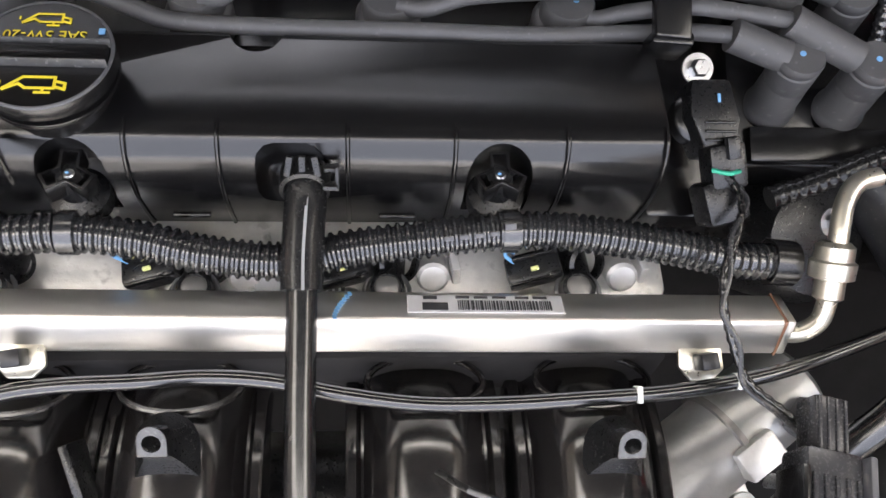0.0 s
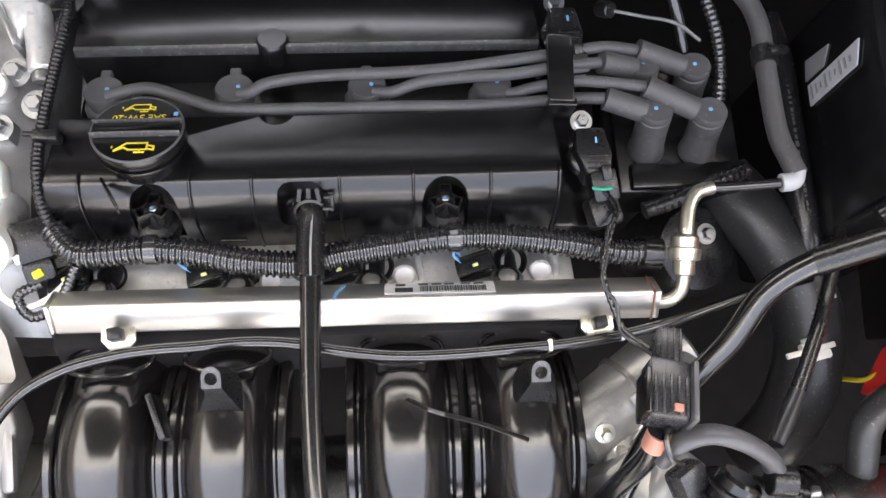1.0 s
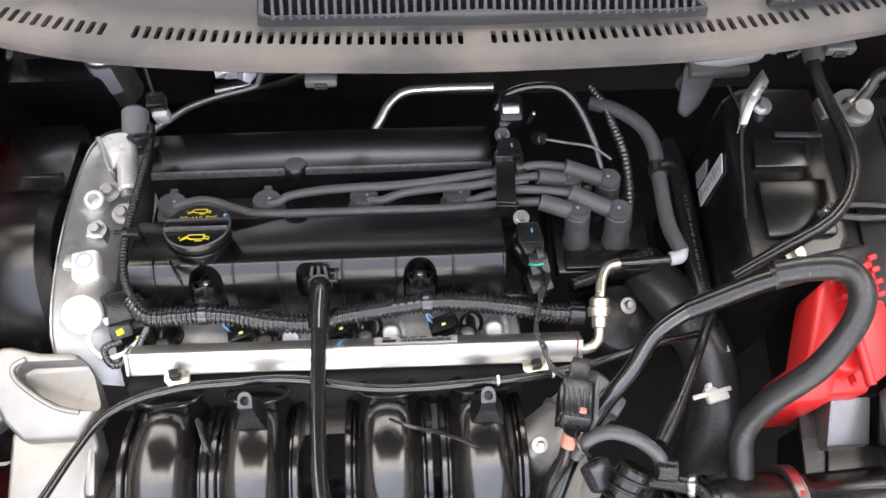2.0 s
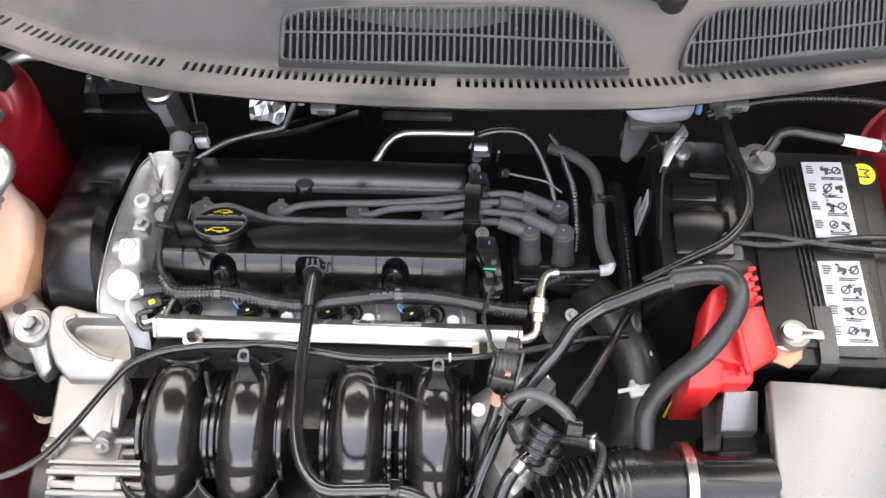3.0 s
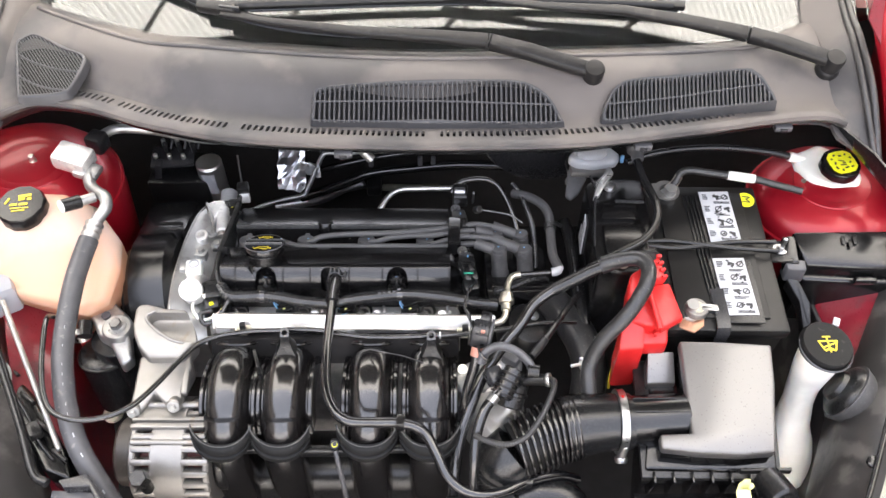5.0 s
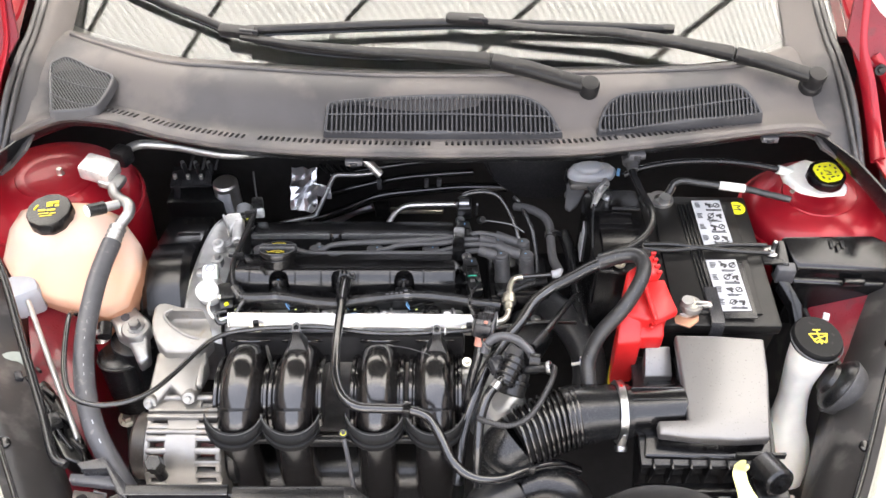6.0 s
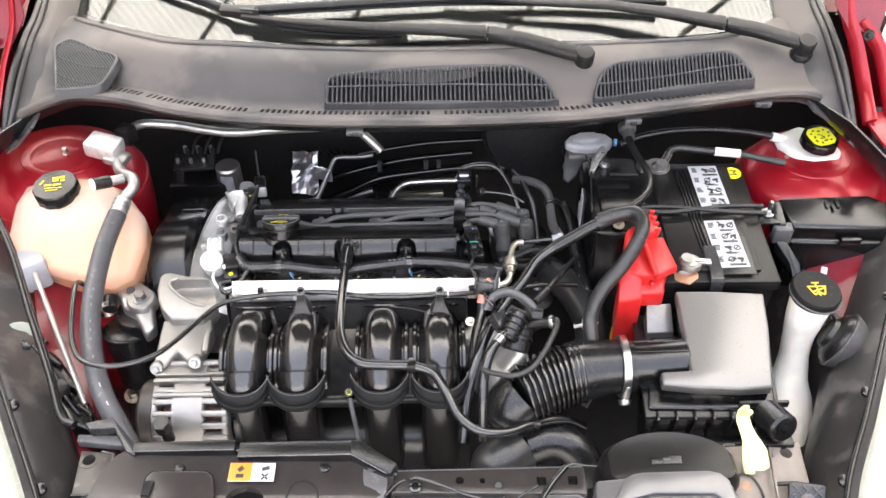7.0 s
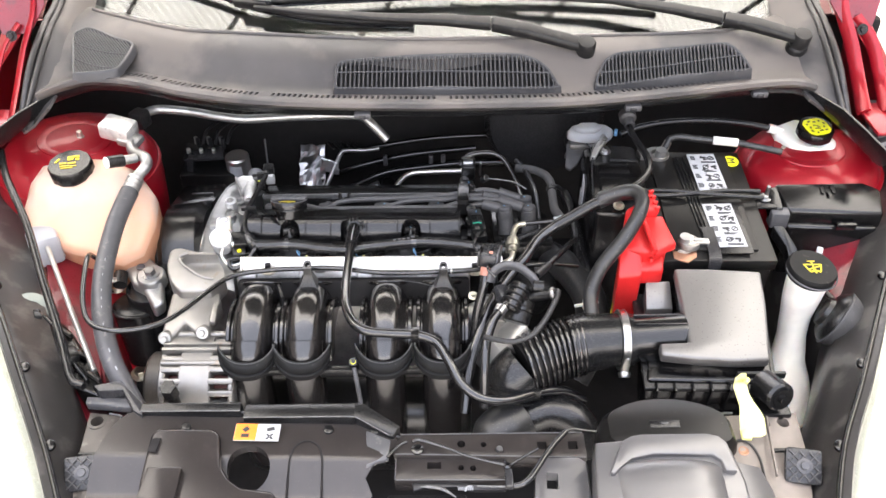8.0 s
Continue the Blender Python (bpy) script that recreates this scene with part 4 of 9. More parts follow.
for x, y in ((-0.110, 0.0240), (0.180, 0.0195)):
    part("foot", prism([(x - 0.0105, y + 0.010, 0.783), (x + 0.0095, y + 0.010, 0.783), (x + 0.0105, y - 0.001, 0.7825), (x + 0.005, y - 0.0060, 0.782), (x - 0.005, y - 0.0060, 0.782), (x - 0.0105, y + 0.000, 0.7825)], 0.003, 0.001), ZINC, rail, "plated bolt tab")
    part("foot_bolt", box((x, y + 0.0025, 0.788), (0.0078, 0.0072, 0.011), 0.0008, (0, 0, 8)), BLACKSTEEL, rail, "black square bolt")
slope = math.degrees(math.atan2(-1, 1))


def on_rail(x, v, lift=0.0006):
    """Pose on the rail's rear upper face."""
    f = (x - RA.x) / (RB.x - RA.x)
    c = RA.lerp(RB, f)
    return pose(x, c.y + d * 0.49 + 0.7 * lift + v * 0.7, c.z + d * 0.49 + 0.7 * lift - v * 0.7, -45, 0, -0.7)


def local_turn(q, m):
    bmesh.ops.transform(q, verts=q.verts, matrix=m)
    return q


b = bmesh.new()
box((0, 0, 0), (0.068, 0.0112, 0.0006), 0.0003, (0, 0, 0), 1, b)
bmesh.ops.transform(b, verts=b.verts, matrix=on_rail(0.083, 0))
part("barcode_label", b, SILVERLAB, rail, "silver barcode label", smooth=0)
b = bmesh.new()
random.seed(4)
x = -0.012
while x < 0.028:
    w = random.choice((0.0003, 0.0005, 0.0008))
    box((x, -0.0012, 0.0005), (w, 0.0056, 0.0005), 0, (0, 0, 0), 1, b)
    x += w + random.choice((0.0004, 0.0006))
for x0 in (-0.010, -0.002, 0.006, 0.016, 0.024):
    box((x0, 0.0038, 0.0005), (0.006, 0.0012, 0.0005), 0, (0, 0, 0), 1, b)
box((-0.022, -0.002, 0.0005), (0.011, 0.0048, 0.0005), 0.0002, (0, 0, 0), 1, b)
box((-0.024, 0.0035, 0.0005), (0.006, 0.0022, 0.0005), 0.0002, (0, 0, 0), 1, b)
bmesh.ops.transform(b, verts=b.verts, matrix=on_rail(0.083, 0))
part("barcode", b, INK, rail, smooth=0)
b = bmesh.new()
for k in range(9):
    q = box((0, 0, 0), (0.0016, 0.0026, 0.0003), 0.0001, (0, 0, 20), 1)
    join(b, local_turn(q, on_rail(0.0185 + 0.0062 * (k / 8) ** 1.6, -0.0082 + 0.00185 * k, 0.0002)))
part("paint_mark", b, BLUEP, rail, "blue paint stroke")

for x, col in ((-0.126, WHITE), (-0.042, BLUEP), (0.041, YELPL), (0.127, BLUEP)):
    t = thing("fuel_injector", "fuel injector with a black plug and yellow lock", "injector", (x, 0.062, 0.74), group="fuel injectors")
    part("cup", lathe([(0.0078, -0.012), (0.0084, -0.010), (0.0084, 0.002), (0.0070, 0.006), (0.0045, 0.0075), (0.0, 0.0078)], (x, 0.0535, 0.771), (0, 0.35, 1)), BODYALU, t, "bright steel cup")
    part("clip", tube([(x + 0.0100 * math.cos(a), 0.0535 + 0.0095 * math.sin(a), 0.7745 - 0.004 * math.sin(a)) for a in [radians(-10 + 20 * k) for k in range(11)]], 0.0011, 8, 1, curve=False), CHROME, t, "bright wire clip")
    part("seal", lathe([(0.0060, 0), (0.0075, 0.0008), (0.0075, 0.0022), (0.0060, 0.003)], (x, 0.0550, 0.776), (0, 0.35, 1), 20), BLACK, t)
    part("body", cyl((x, 0.056, 0.772), (x + 0.002, 0.074, 0.752), 0.0075, 18), BLACK, t)
    part("plug", box((x - 0.019, 0.0645, 0.769), (0.025, 0.014, 0.012), 0.002, (-20, -12, 14)), BLACK, t)
    for s in (-1, 1):
        part("rail", box((x - 0.0205, 0.0645 + 0.0055 * s, 0.7752 + 0.0018 * s), (0.020, 0.0018, 0.004), 0.0005, (-20, -12, 14)), SATIN, t)
    part("latch", box((x - 0.0115, 0.0655, 0.7755), (0.005, 0.010, 0.003), 0.0008, (-20, -12, 14)), SATIN, t)
    part("ring", lathe([(0.008, 0), (0.0098, 0.001), (0.0098, 0.005), (0.008, 0.006)], (x + 0.004, 0.068, 0.766), (0.4, -0.3, 1)), BLACK, t)
    part("lock", box((x - 0.0200, 0.0640, 0.7768), (0.0036, 0.0020, 0.0018), 0.0005, (-20, -12, 14)), PALEYEL, t, "yellow lock tab")
    for k in range(3):
        part("wire", tube([(x - 0.029, 0.067 + 0.002 * k, 0.773), (x - 0.034, 0.070 + 0.002 * k, 0.780), (x - 0.031 - 0.001 * k, 0.075, 0.783)], 0.0009, 8), (BLUEP, GREYRUB, BLUEP)[k], t)

# fuel pipe
fp = thing("fuel_pipe", "plated steel fuel pipe with a quick coupling", "fuel pipe", (0.235, 0.06, 0.77))
PI = [(0.216, 0.0345, 0.783), (0.225, 0.0345, 0.786), (0.232, 0.039, 0.789), (0.2345, 0.047, 0.792), (0.2355, 0.060, 0.797), (0.237, 0.076, 0.801), (0.240, 0.090, 0.802), (0.246, 0.099, 0.803), (0.256, 0.102, 0.803)]
part("steel_pipe", tube(PI, 0.0044, 16), ZINC, fp)
part("coupling", lathe([(0.0052, -0.014), (0.0066, -0.013), (0.0066, -0.005), (0.0098, -0.004), (0.0102, 0.003), (0.0085, 0.004), (0.0085, 0.010), (0.0062, 0.012)], (0.2355, 0.062, 0.7965), (0.06, 0.95, 0.28), 24), ZINC, fp)
part("black_pipe", tube([(0.254, 0.102, 0.803), (0.27, 0.1015, 0.805), (0.30, 0.1020, 0.808)], 0.0034, 12), GLOSS, fp)
part("white_elbow", tube([(0.298, 0.1020, 0.808), (0.306, 0.103, 0.809), (0.309, 0.110, 0.809)], 0.0058, 14), MILK, fp)
part("grey_hose", tube([(0.309, 0.107, 0.809), (0.306, 0.118, 0.808), (0.303, 0.140, 0.804), (0.305, 0.193, 0.799), (0.306, 0.218, 0.797), (0.299, 0.242, 0.795), (0.280, 0.262, 0.792), (0.258, 0.276, 0.785)], 0.0066, 16), GREYRUB, fp)
part("hose_clip", tube([(0.3047, 0.187, 0.7995), (0.3055, 0.199, 0.7985)], 0.0084, 16, curve=False), BLACK, fp, "black clip")
part("clip_arm", tube([(0.3047, 0.193, 0.806), (0.313, 0.196, 0.804), (0.322, 0.200, 0.795)], 0.003, 10), BLACK, fp)
cc = thing("corrugated_conduit", "black corrugated conduit behind the ignition coil", "conduit", (0.275, 0.24, 0.77))
part("conduit", tube([(0.258, 0.290, 0.792), (0.268, 0.272, 0.790), (0.275, 0.246, 0.788), (0.281, 0.221, 0.785), (0.284, 0.198, 0.778), (0.286, 0.175, 0.76), (0.286, 0.15, 0.73)], 0.0046, 14, ribs=0.0008, pitch=0.004), CONDUIT, cc)

# vacuum line across the rail
line = thing("vacuum_line", "thin glossy black vacuum line along the fuel rail", "hose", (0.0, 0.01, 0.77))
VL = [(-0.335, 0.050, 0.780), (-0.348, 0.032, 0.802), (-0.347, 0.008, 0.824), (-0.330, -0.067, 0.822), (-0.309, -0.112, 0.820), (-0.281, -0.127, 0.818), (-0.247, -0.125, 0.816), (-0.217, -0.107, 0.812), (-0.197, -0.075, 0.806), (-0.177, -0.034, 0.800), (-0.160, -0.008, 0.797), (-0.137, 0.006, 0.795), (-0.113, 0.0125, 0.793), (-0.090, 0.0155, 0.793), (-0.062, 0.0165, 0.793), (-0.033, 0.018, 0.793), (-0.006, 0.016, 0.793), (0.021, 0.0105, 0.793), (0.054, 0.006, 0.793), (0.089, 0.0055, 0.793), (0.123, 0.007, 0.793), (0.158, 0.009, 0.793), (0.19, 0.013, 0.792), (0.223, 0.020, 0.789), (0.28, 0.037, 0.78), (0.33, 0.05, 0.765)]
part("pipe", tube(VL, 0.0034, 12), PIPEPL, line)
for p in ((0.147, 0.0085, 0.7935), (0.192, 0.0135, 0.792)):
    part("tag", box(p, (0.0024, 0.0072, 0.0072), 0.0006), WHITE, line, "white tape tag")

# intake manifold
man = thing("intake_manifold", "glossy black moulded intake manifold with four runners", "intake manifold", (0.0, -0.1, 0.5))
RUN = [(0.036, 0.752), (0.022, 0.768), (0.004, 0.781), (-0.016, 0.7905), (-0.040, 0.796), (-0.064, 0.7935), (-0.086, 0.784), (-0.102, 0.770), (-0.113, 0.752), (-0.119, 0.735)]
LOWRUN = [(-0.090, 0.760), (-0.104, 0.743), (-0.112, 0.715), (-0.115, 0.68), (-0.113, 0.63), (-0.104, 0.58), (-0.094, 0.54)]
# half section of a runner: across, and height over the runner's own centre line; flange, groove, then the dome
PROFILE = [(1.0, -0.95), (1.0, 0.02), (0.985, 0.10), (0.955, 0.13), (0.86, 0.13), (0.83, 0.09), (0.82, 0.0), (0.80, -0.03), (0.765, -0.03), (0.745, 0.03), (0.715, 0.19), (0.655, 0.44), (0.55, 0.68), (0.405, 0.86), (0.235, 0.96), (0.0, 1.0)]


def runner(x):
    cl = smooth_path([(x, y, z) for y, z in RUN], 5)
    half = PROFILE
    ring = [(-u, h) for u, h in half] + [(u, h) for u, h in half[-2::-1]]
    sec = []
    n = len(cl)
    for i, p in enumerate(cl):
        t = (cl[min(i + 1, n - 1)] - cl[max(i - 1, 0)]).normalized()
        nrm = Vector((0, -t.z, t.y))
        if nrm.dot(p - Vector((x, -0.06, 0.70))) < 0:
            nrm = -nrm
        f = i / (n - 1)
        # the dome sinks into the head flange at the rear
        dome = 0.027 * (0.45 + 0.55 * min(1.0, f / 0.30))
        sec.append([(x + u * 0.0355, p.y + nrm.y * (h * dome - 0.027), p.z + nrm.z * (h * dome - 0.027)) for u, h in ring])
    return sec


for x in (-0.119, -0.048, 0.058, 0.134):
    part("runner", loft(runner(x), close=True), GLOSS, man, smooth=35)
    part("lower_runner", tube([(x, y, z) for y, z in LOWRUN], [0.0255, 0.0265, 0.0270, 0.0270, 0.0270, 0.028], 28), GLOSS, man)
    pts = [(x + u * 0.0368, -0.1325 + 0.030 * (1 - math.sqrt(1 - (0.95 * u) ** 2)), 0.7560 + 0.014 * abs(u) ** 3) for u in [-1 + 0.1 * k for k in range(21)]]
    b = thicken(loft([[(p[0], p[1] + dy, p[2] + dz) for p in pts] for dy, dz in ((0.004, 0.003), (-0.002, 0.001), (-0.0055, -0.004), (-0.0060, -0.008), (-0.0045, -0.0095), (-0.0045, -0.0115), (-0.0075, -0.013), (-0.0085, -0.019), (-0.005, -0.0215))]), 0.005)
    part("collar", b, MATTE, man)
    # thin lighter tube for the glint along the collar's edge
    part("seam", tube([(p[0], p[1] + 0.0005, p[2] + 0.0035) for p in pts], 0.0007, 8, 1, curve=False), LUGTOP, man, "seam with its glint in the colour")
for x0, x1 in ((-0.155, 0.0), (0.02, 0.172)):
    part("flange_bar", box(((x0 + x1) / 2, -0.122, 0.735), (x1 - x0, 0.008, 0.010), 0.002), BLACK, man)
part("bridge", box((0.005, -0.126, 0.738), (0.06, 0.010, 0.014), 0.002), BLACK, man)
part("plenum", box((0.01, -0.075, 0.57), (0.33, 0.09, 0.14), 0.03, (0, 0, 0), 4), BLACK, man)
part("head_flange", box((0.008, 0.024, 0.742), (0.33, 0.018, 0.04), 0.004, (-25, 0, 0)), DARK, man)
for x in (-0.119, -0.048, 0.058, 0.134):
    part("port_ring", tube([(x + 0.026 * math.cos(a), 0.014 + 0.011 * math.sin(a), 0.768 - 0.012 * math.sin(a)) for a in [2 * math.pi * k / 24 for k in range(25)]], 0.0016, 8, 1, curve=False), GLOSS, man)
for x, y in ((-0.048, -0.0045), (0.136, -0.009)):
    b = prism([(x - 0.0056, y - 0.006, 0.8160), (x + 0.0056, y - 0.006, 0.8160)] + [(x + 0.0056 * math.cos(a), y + 0.0056 * math.sin(a), 0.8185 + 0.0027 * math.sin(a)) for a in [math.pi * k / 10 for k in range(11)]], 0.0016, 0.0004)
    hole = [lathe([(0.0036, -0.03), (0.0036, 0.03)], (x, y - 0.0005, 0.8165), (0, -0.3, 1), 20)]
    # paler than the lug: the sheen of its glossy face is painted in
    part("lug_face", carve(b, hole), LUGTOP, man, "lug face with gloss sheen in its colour")
    ring = [(-0.0054, -0.0058, 0.8144), (0.0054, -0.0058, 0.8144)] + [(0.0054 * math.cos(a), 0.0054 * math.sin(a), 0.8168 + 0.0027 * math.sin(a)) for a in [math.pi * k / 10 for k in range(11)]]
    b = loft([[(x + u * f, y + v * f - 0.15 * h, w - h) for u, v, w in ring] for f, h in ((0.98, 0.0), (1.0, 0.007), (1.3, 0.014), (2.4, 0.026))], close=True)
    part("lug", carve(b, [lathe([(0.0036, -0.012), (0.0036, 0.03)], (x, y - 0.0005, 0.8165), (0, -0.3, 1), 20)]), BLACK, man)
part("finger", box((-0.086, -0.022, 0.775), (0.004, 0.028, 0.024), 0.001, (0, 0, 20)), BLACK, man)
tie = thing("cable_tie", "black cable tie tail lying over the manifold", "cable tie", (0.09, -0.035, 0.80))
part("tail", tube([(0.060, -0.020, 0.801), (0.075, -0.028, 0.808), (0.10, -0.036, 0.812), (0.127, -0.0465, 0.812)], 0.0006, 6, flat=3.0), BLACK, tie)
part("pale_end", box((0.076, -0.0285, 0.8092), (0.010, 0.0022, 0.0008), 0.0003, (0, -12, -20)), LUGTOP, tie, "lighter grey end")

# ---- right of the engine: battery, air box, brake and washer parts ----
BT = pose(0.515, 0.117, 0.829, 6, 0, -1)


batt = thing("car_battery", "black car battery with white warning labels", "battery", (0.515, 0.117, 0.66))
part("case", local(box((0, 0, -0.105), (0.152, 0.232, 0.165), 0.005), BT), BATTERY, batt)
part("lid", local(box((0, 0, -0.011), (0.158, 0.238, 0.020), 0.004), BT), BATTERY, batt)
part("vent_strip", local(box((-0.004, 0.0, 0.0015), (0.118, 0.205, 0.006), 0.002), BT), BATTERY, batt)
for k in range(4):
    part("rib", local(box((-0.022 + 0.005 * k, 0.0, 0.0055), (0.0022, 0.19, 0.003), 0.0006, (0, 0, 3)), BT), BLACK, batt)
part("label_tray", local(box((0.018, -0.062, 0.0052), (0.056, 0.098, 0.0022), 0.002), BT), BLACK, batt)
random.seed(11)
for cy, L in ((0.058, 0.088), (-0.056, 0.088)):
    lab = part("warning_label", local(box((0.017, cy, 0.0070), (0.042, L, 0.0008), 0.0003, (0, 0, 2)), BT), PAPER, batt, "white label with black pictograms")
    for r in range(4):
        y = cy + L / 2 - 0.012 - r * 0.0212
        for i, col in enumerate((0.0005, 0.0125)):
            b = bmesh.new()
            if (r + i) % 2:
                join(b, lathe([(0.0034, 0), (0.0046, 0), (0.0046, 0.0007), (0.0034, 0.0007)], (0.017 + col, y + 0.002, 0.0075), sides=14))
                box((0.017 + col, y + 0.002, 0.0079), (0.008, 0.0012, 0.0006), 0, (0, 0, 45), 1, b)
            else:
                box((0.017 + col, y + 0.003, 0.0079), (0.0085, 0.0040, 0.0007), 0.0003, (0, 0, random.uniform(-25, 25)), 1, b)
                box((0.017 + col + 0.0015, y - 0.0005, 0.0079), (0.0034, 0.0060, 0.0007), 0.0003, (0, 0, random.uniform(-40, 40)), 1, b)
            part("pictogram", local(b, BT), INK, lab, smooth=0)
        b = bmesh.new()
        for k in range(6):
            box((0.017 + random.uniform(-0.004, 0.017), y + random.uniform(-0.009, 0.009), 0.0079), (random.uniform(0.002, 0.005), random.uniform(0.0008, 0.002), 0.0006), 0, (0, 0, random.uniform(-30, 30)), 1, b)
        for k in range(4):
            w = random.uniform(0.005, 0.0085)
            box((0.017 - 0.0185 + w / 2, y - 0.002 + k * 0.0026, 0.0079), (w, 0.0010, 0.0006), 0, (0, 0, 0), 1, b)
        for k in range(2):
            w = random.uniform(0.012, 0.022)
            box((0.017 - 0.004 + w / 2, y - 0.0068 - 0.0021 * k, 0.0079), (w, 0.0009, 0.0006), 0, (0, 0, 0), 1, b)
        part("caption", local(b, BT), INK, lab, smooth=0)
st = part("round_sticker", local(lathe([(0.0125, 0), (0.0125, 0.0007), (0.0, 0.0008)], (0.062, 0.094, -0.0005), sides=32), BT), YELPL, batt, "round yellow sticker")
letters("M", 0.017, BT @ pose(0.062, 0.094, 0.0012, 0, 0, -96), INK, st)
for x, y, s in ((-0.046, 0.098, "negative"), (-0.046, -0.092, "positive")):
    part("post", local(lathe([(0.015, 0.0), (0.014, 0.004), (0.0085, 0.005), (0.0078, 0.020), (0.0, 0.020)], (x, y, -0.001)), BT), ALU, batt, "lead terminal post")

neg = thing("battery_clamp", "steel negative clamp with its cable", "battery clamp", (0.469, 0.226, 0.825), group="battery clamps")
part("ring", lathe([(0.0100, 0), (0.0175, 0), (0.0190, 0.004), (0.0178, 0.011), (0.0100, 0.011)], (0.468, 0.222, 0.836)), BODYALU, neg, "cast lead ring")
part("lug", box((0.448, 0.225, 0.842), (0.018, 0.018, 0.011), 0.002, (0, 0, 15)), BODYALU, neg)
part("base", lathe([(0.019, 0), (0.0185, 0.006), (0.012, 0.008)], (0.468, 0.218, 0.827)), GREYRUB, neg)
part("cable", tube([(0.472, 0.226, 0.842), (0.482, 0.234, 0.850), (0.490, 0.244, 0.858), (0.505, 0.247, 0.860), (0.525, 0.244, 0.859), (0.550, 0.240, 0.858), (0.59, 0.232, 0.858), (0.62, 0.222, 0.856), (0.655, 0.212, 0.853)], 0.0052, 14), HOSE, neg)
part("strap_end", tube([(0.470, 0.226, 0.842), (0.480, 0.232, 0.848), (0.487, 0.240, 0.856)], 0.006, 10, flat=0.5), ZINC, neg)
part("tag", tube([(0.556, 0.2392, 0.858), (0.592, 0.2316, 0.858)], 0.0066, 14, curve=False), WHITE, neg, "white cable tag")
pos = thing("battery_clamp", "steel positive clamp with a round bolt", "battery clamp", (0.474, 0.024, 0.815), group="battery clamps")
part("ring", lathe([(0.0075, 0), (0.015, 0), (0.0155, 0.004), (0.014, 0.008), (0.0075, 0.008)], (0.474, 0.026, 0.822)), BODYALU, pos)
part("bolt", bolt((0.474, 0.026, 0.829), (0, 0, 1), 0.0056, 0.006), ZINC, pos)
part("arm", box((0.490, 0.025, 0.828), (0.022, 0.010, 0.008), 0.002, (0, 0, -5)), CHROME, pos)
part("plate", prism([(0.452, 0.030, 0.820), (0.486, 0.028, 0.820), (0.482, 0.006, 0.817), (0.468, -0.004, 0.816), (0.450, 0.004, 0.817)], 0.003, 0.001), COPPER, pos, "bare copper plate")

strap = thing("battery_strap", "grey strap folded over the battery front edge", "strap", (0.506, 0.0, 0.80))
b = loft([[(x, y, z) for x in (0.4965, 0.5135)] for y, z in ((0.055, 0.831), (0.03, 0.8285), (0.008, 0.8255), (-0.001, 0.822), (-0.004, 0.814), (-0.004, 0.78))])
part("band", thicken(b, 0.002), CONGREY, strap)
hold = thing("battery_hold_down", "black bar holding down the battery", "clamp bar", (0.51, 0.122, 0.835))
for s in (-1, 1):
    part("rod", tube([(0.425, 0.124 + 0.004 * s, 0.842), (0.46, 0.122 + 0.006 * s, 0.842), (0.50, 0.1205, 0.8425 + 0.001 * s), (0.55, 0.121 - 0.006 * s, 0.8415), (0.60, 0.122 - 0.008 * s, 0.838)], 0.0034, 10), BLACK, hold)
for x, y, z in ((0.607, 0.124, 0.833), (0.414, 0.119, 0.838)):
    part("stud", cyl((x, y, z - 0.02), (x + 0.002, y, z + 0.018), 0.0030, 12), CHROME, hold)
    part("nut", bolt((x, y, z - 0.004), (0, 0, 1), 0.0055, 0.006), CHROME, hold)
    part("tab", box((x, y, z - 0.008), (0.030, 0.038, 0.005), 0.002), BLACK, hold)

shield = thing("battery_shield", "tall black plastic shield beside the battery", "battery shield", (0.39, 0.15, 0.6))
part("body", prism([(0.353, 0.232, 0.850), (0.372, 0.244, 0.850), (0.436, 0.243, 0.848), (0.437, 0.10, 0.842), (0.420, 0.072, 0.838), (0.353, 0.082, 0.838)], 0.24, 0.006), SATIN, shield)
part("flap", prism([(0.372, 0.190, 0.852), (0.418, 0.188, 0.852), (0.415, 0.162, 0.85), (0.368, 0.163, 0.85)], 0.006, 0.002), SATIN, shield)
part("edge", tube([(0.362, 0.245, 0.85), (0.366, 0.215, 0.852), (0.360, 0.175, 0.848), (0.354, 0.12, 0.842)], 0.0014, 10), CONGREY, shield)
part("step", box((0.395, 0.125, 0.846), (0.058, 0.05, 0.010), 0.003, (4, 0, 0)), SATIN, shield)
part("clip", box((0.409, 0.190, 0.8545), (0.040, 0.005, 0.003), 0.001, (0, 0, -3)), CONGREY, shield)
b = thicken(loft([[(0.3515, 0.206, 0.766), (0.3515, 0.203, 0.797)], [(0.3515, 0.192, 0.762), (0.3515, 0.192, 0.787)]]), -0.0012)
part("label", b, LABGREY, shield, "small grey printed label", smooth=0)
lab = part("label", thicken(loft([[(0.3515, 0.187, 0.766), (0.3515, 0.188, 0.832)], [(0.3515, 0.172, 0.765), (0.3515, 0.173, 0.825)]]), -0.0012), PAPER, shield, "white label with grey print", smooth=0)
b = bmesh.new()
for k in range(9):
    box((0.3500, 0.180, 0.771 + 0.0062 * k), (0.0008, 0.010 - 0.003 * (k % 3), 0.0022), 0, (0, 0, 0), 1, b)
part("print", b, LABGREY, lab, smooth=0)
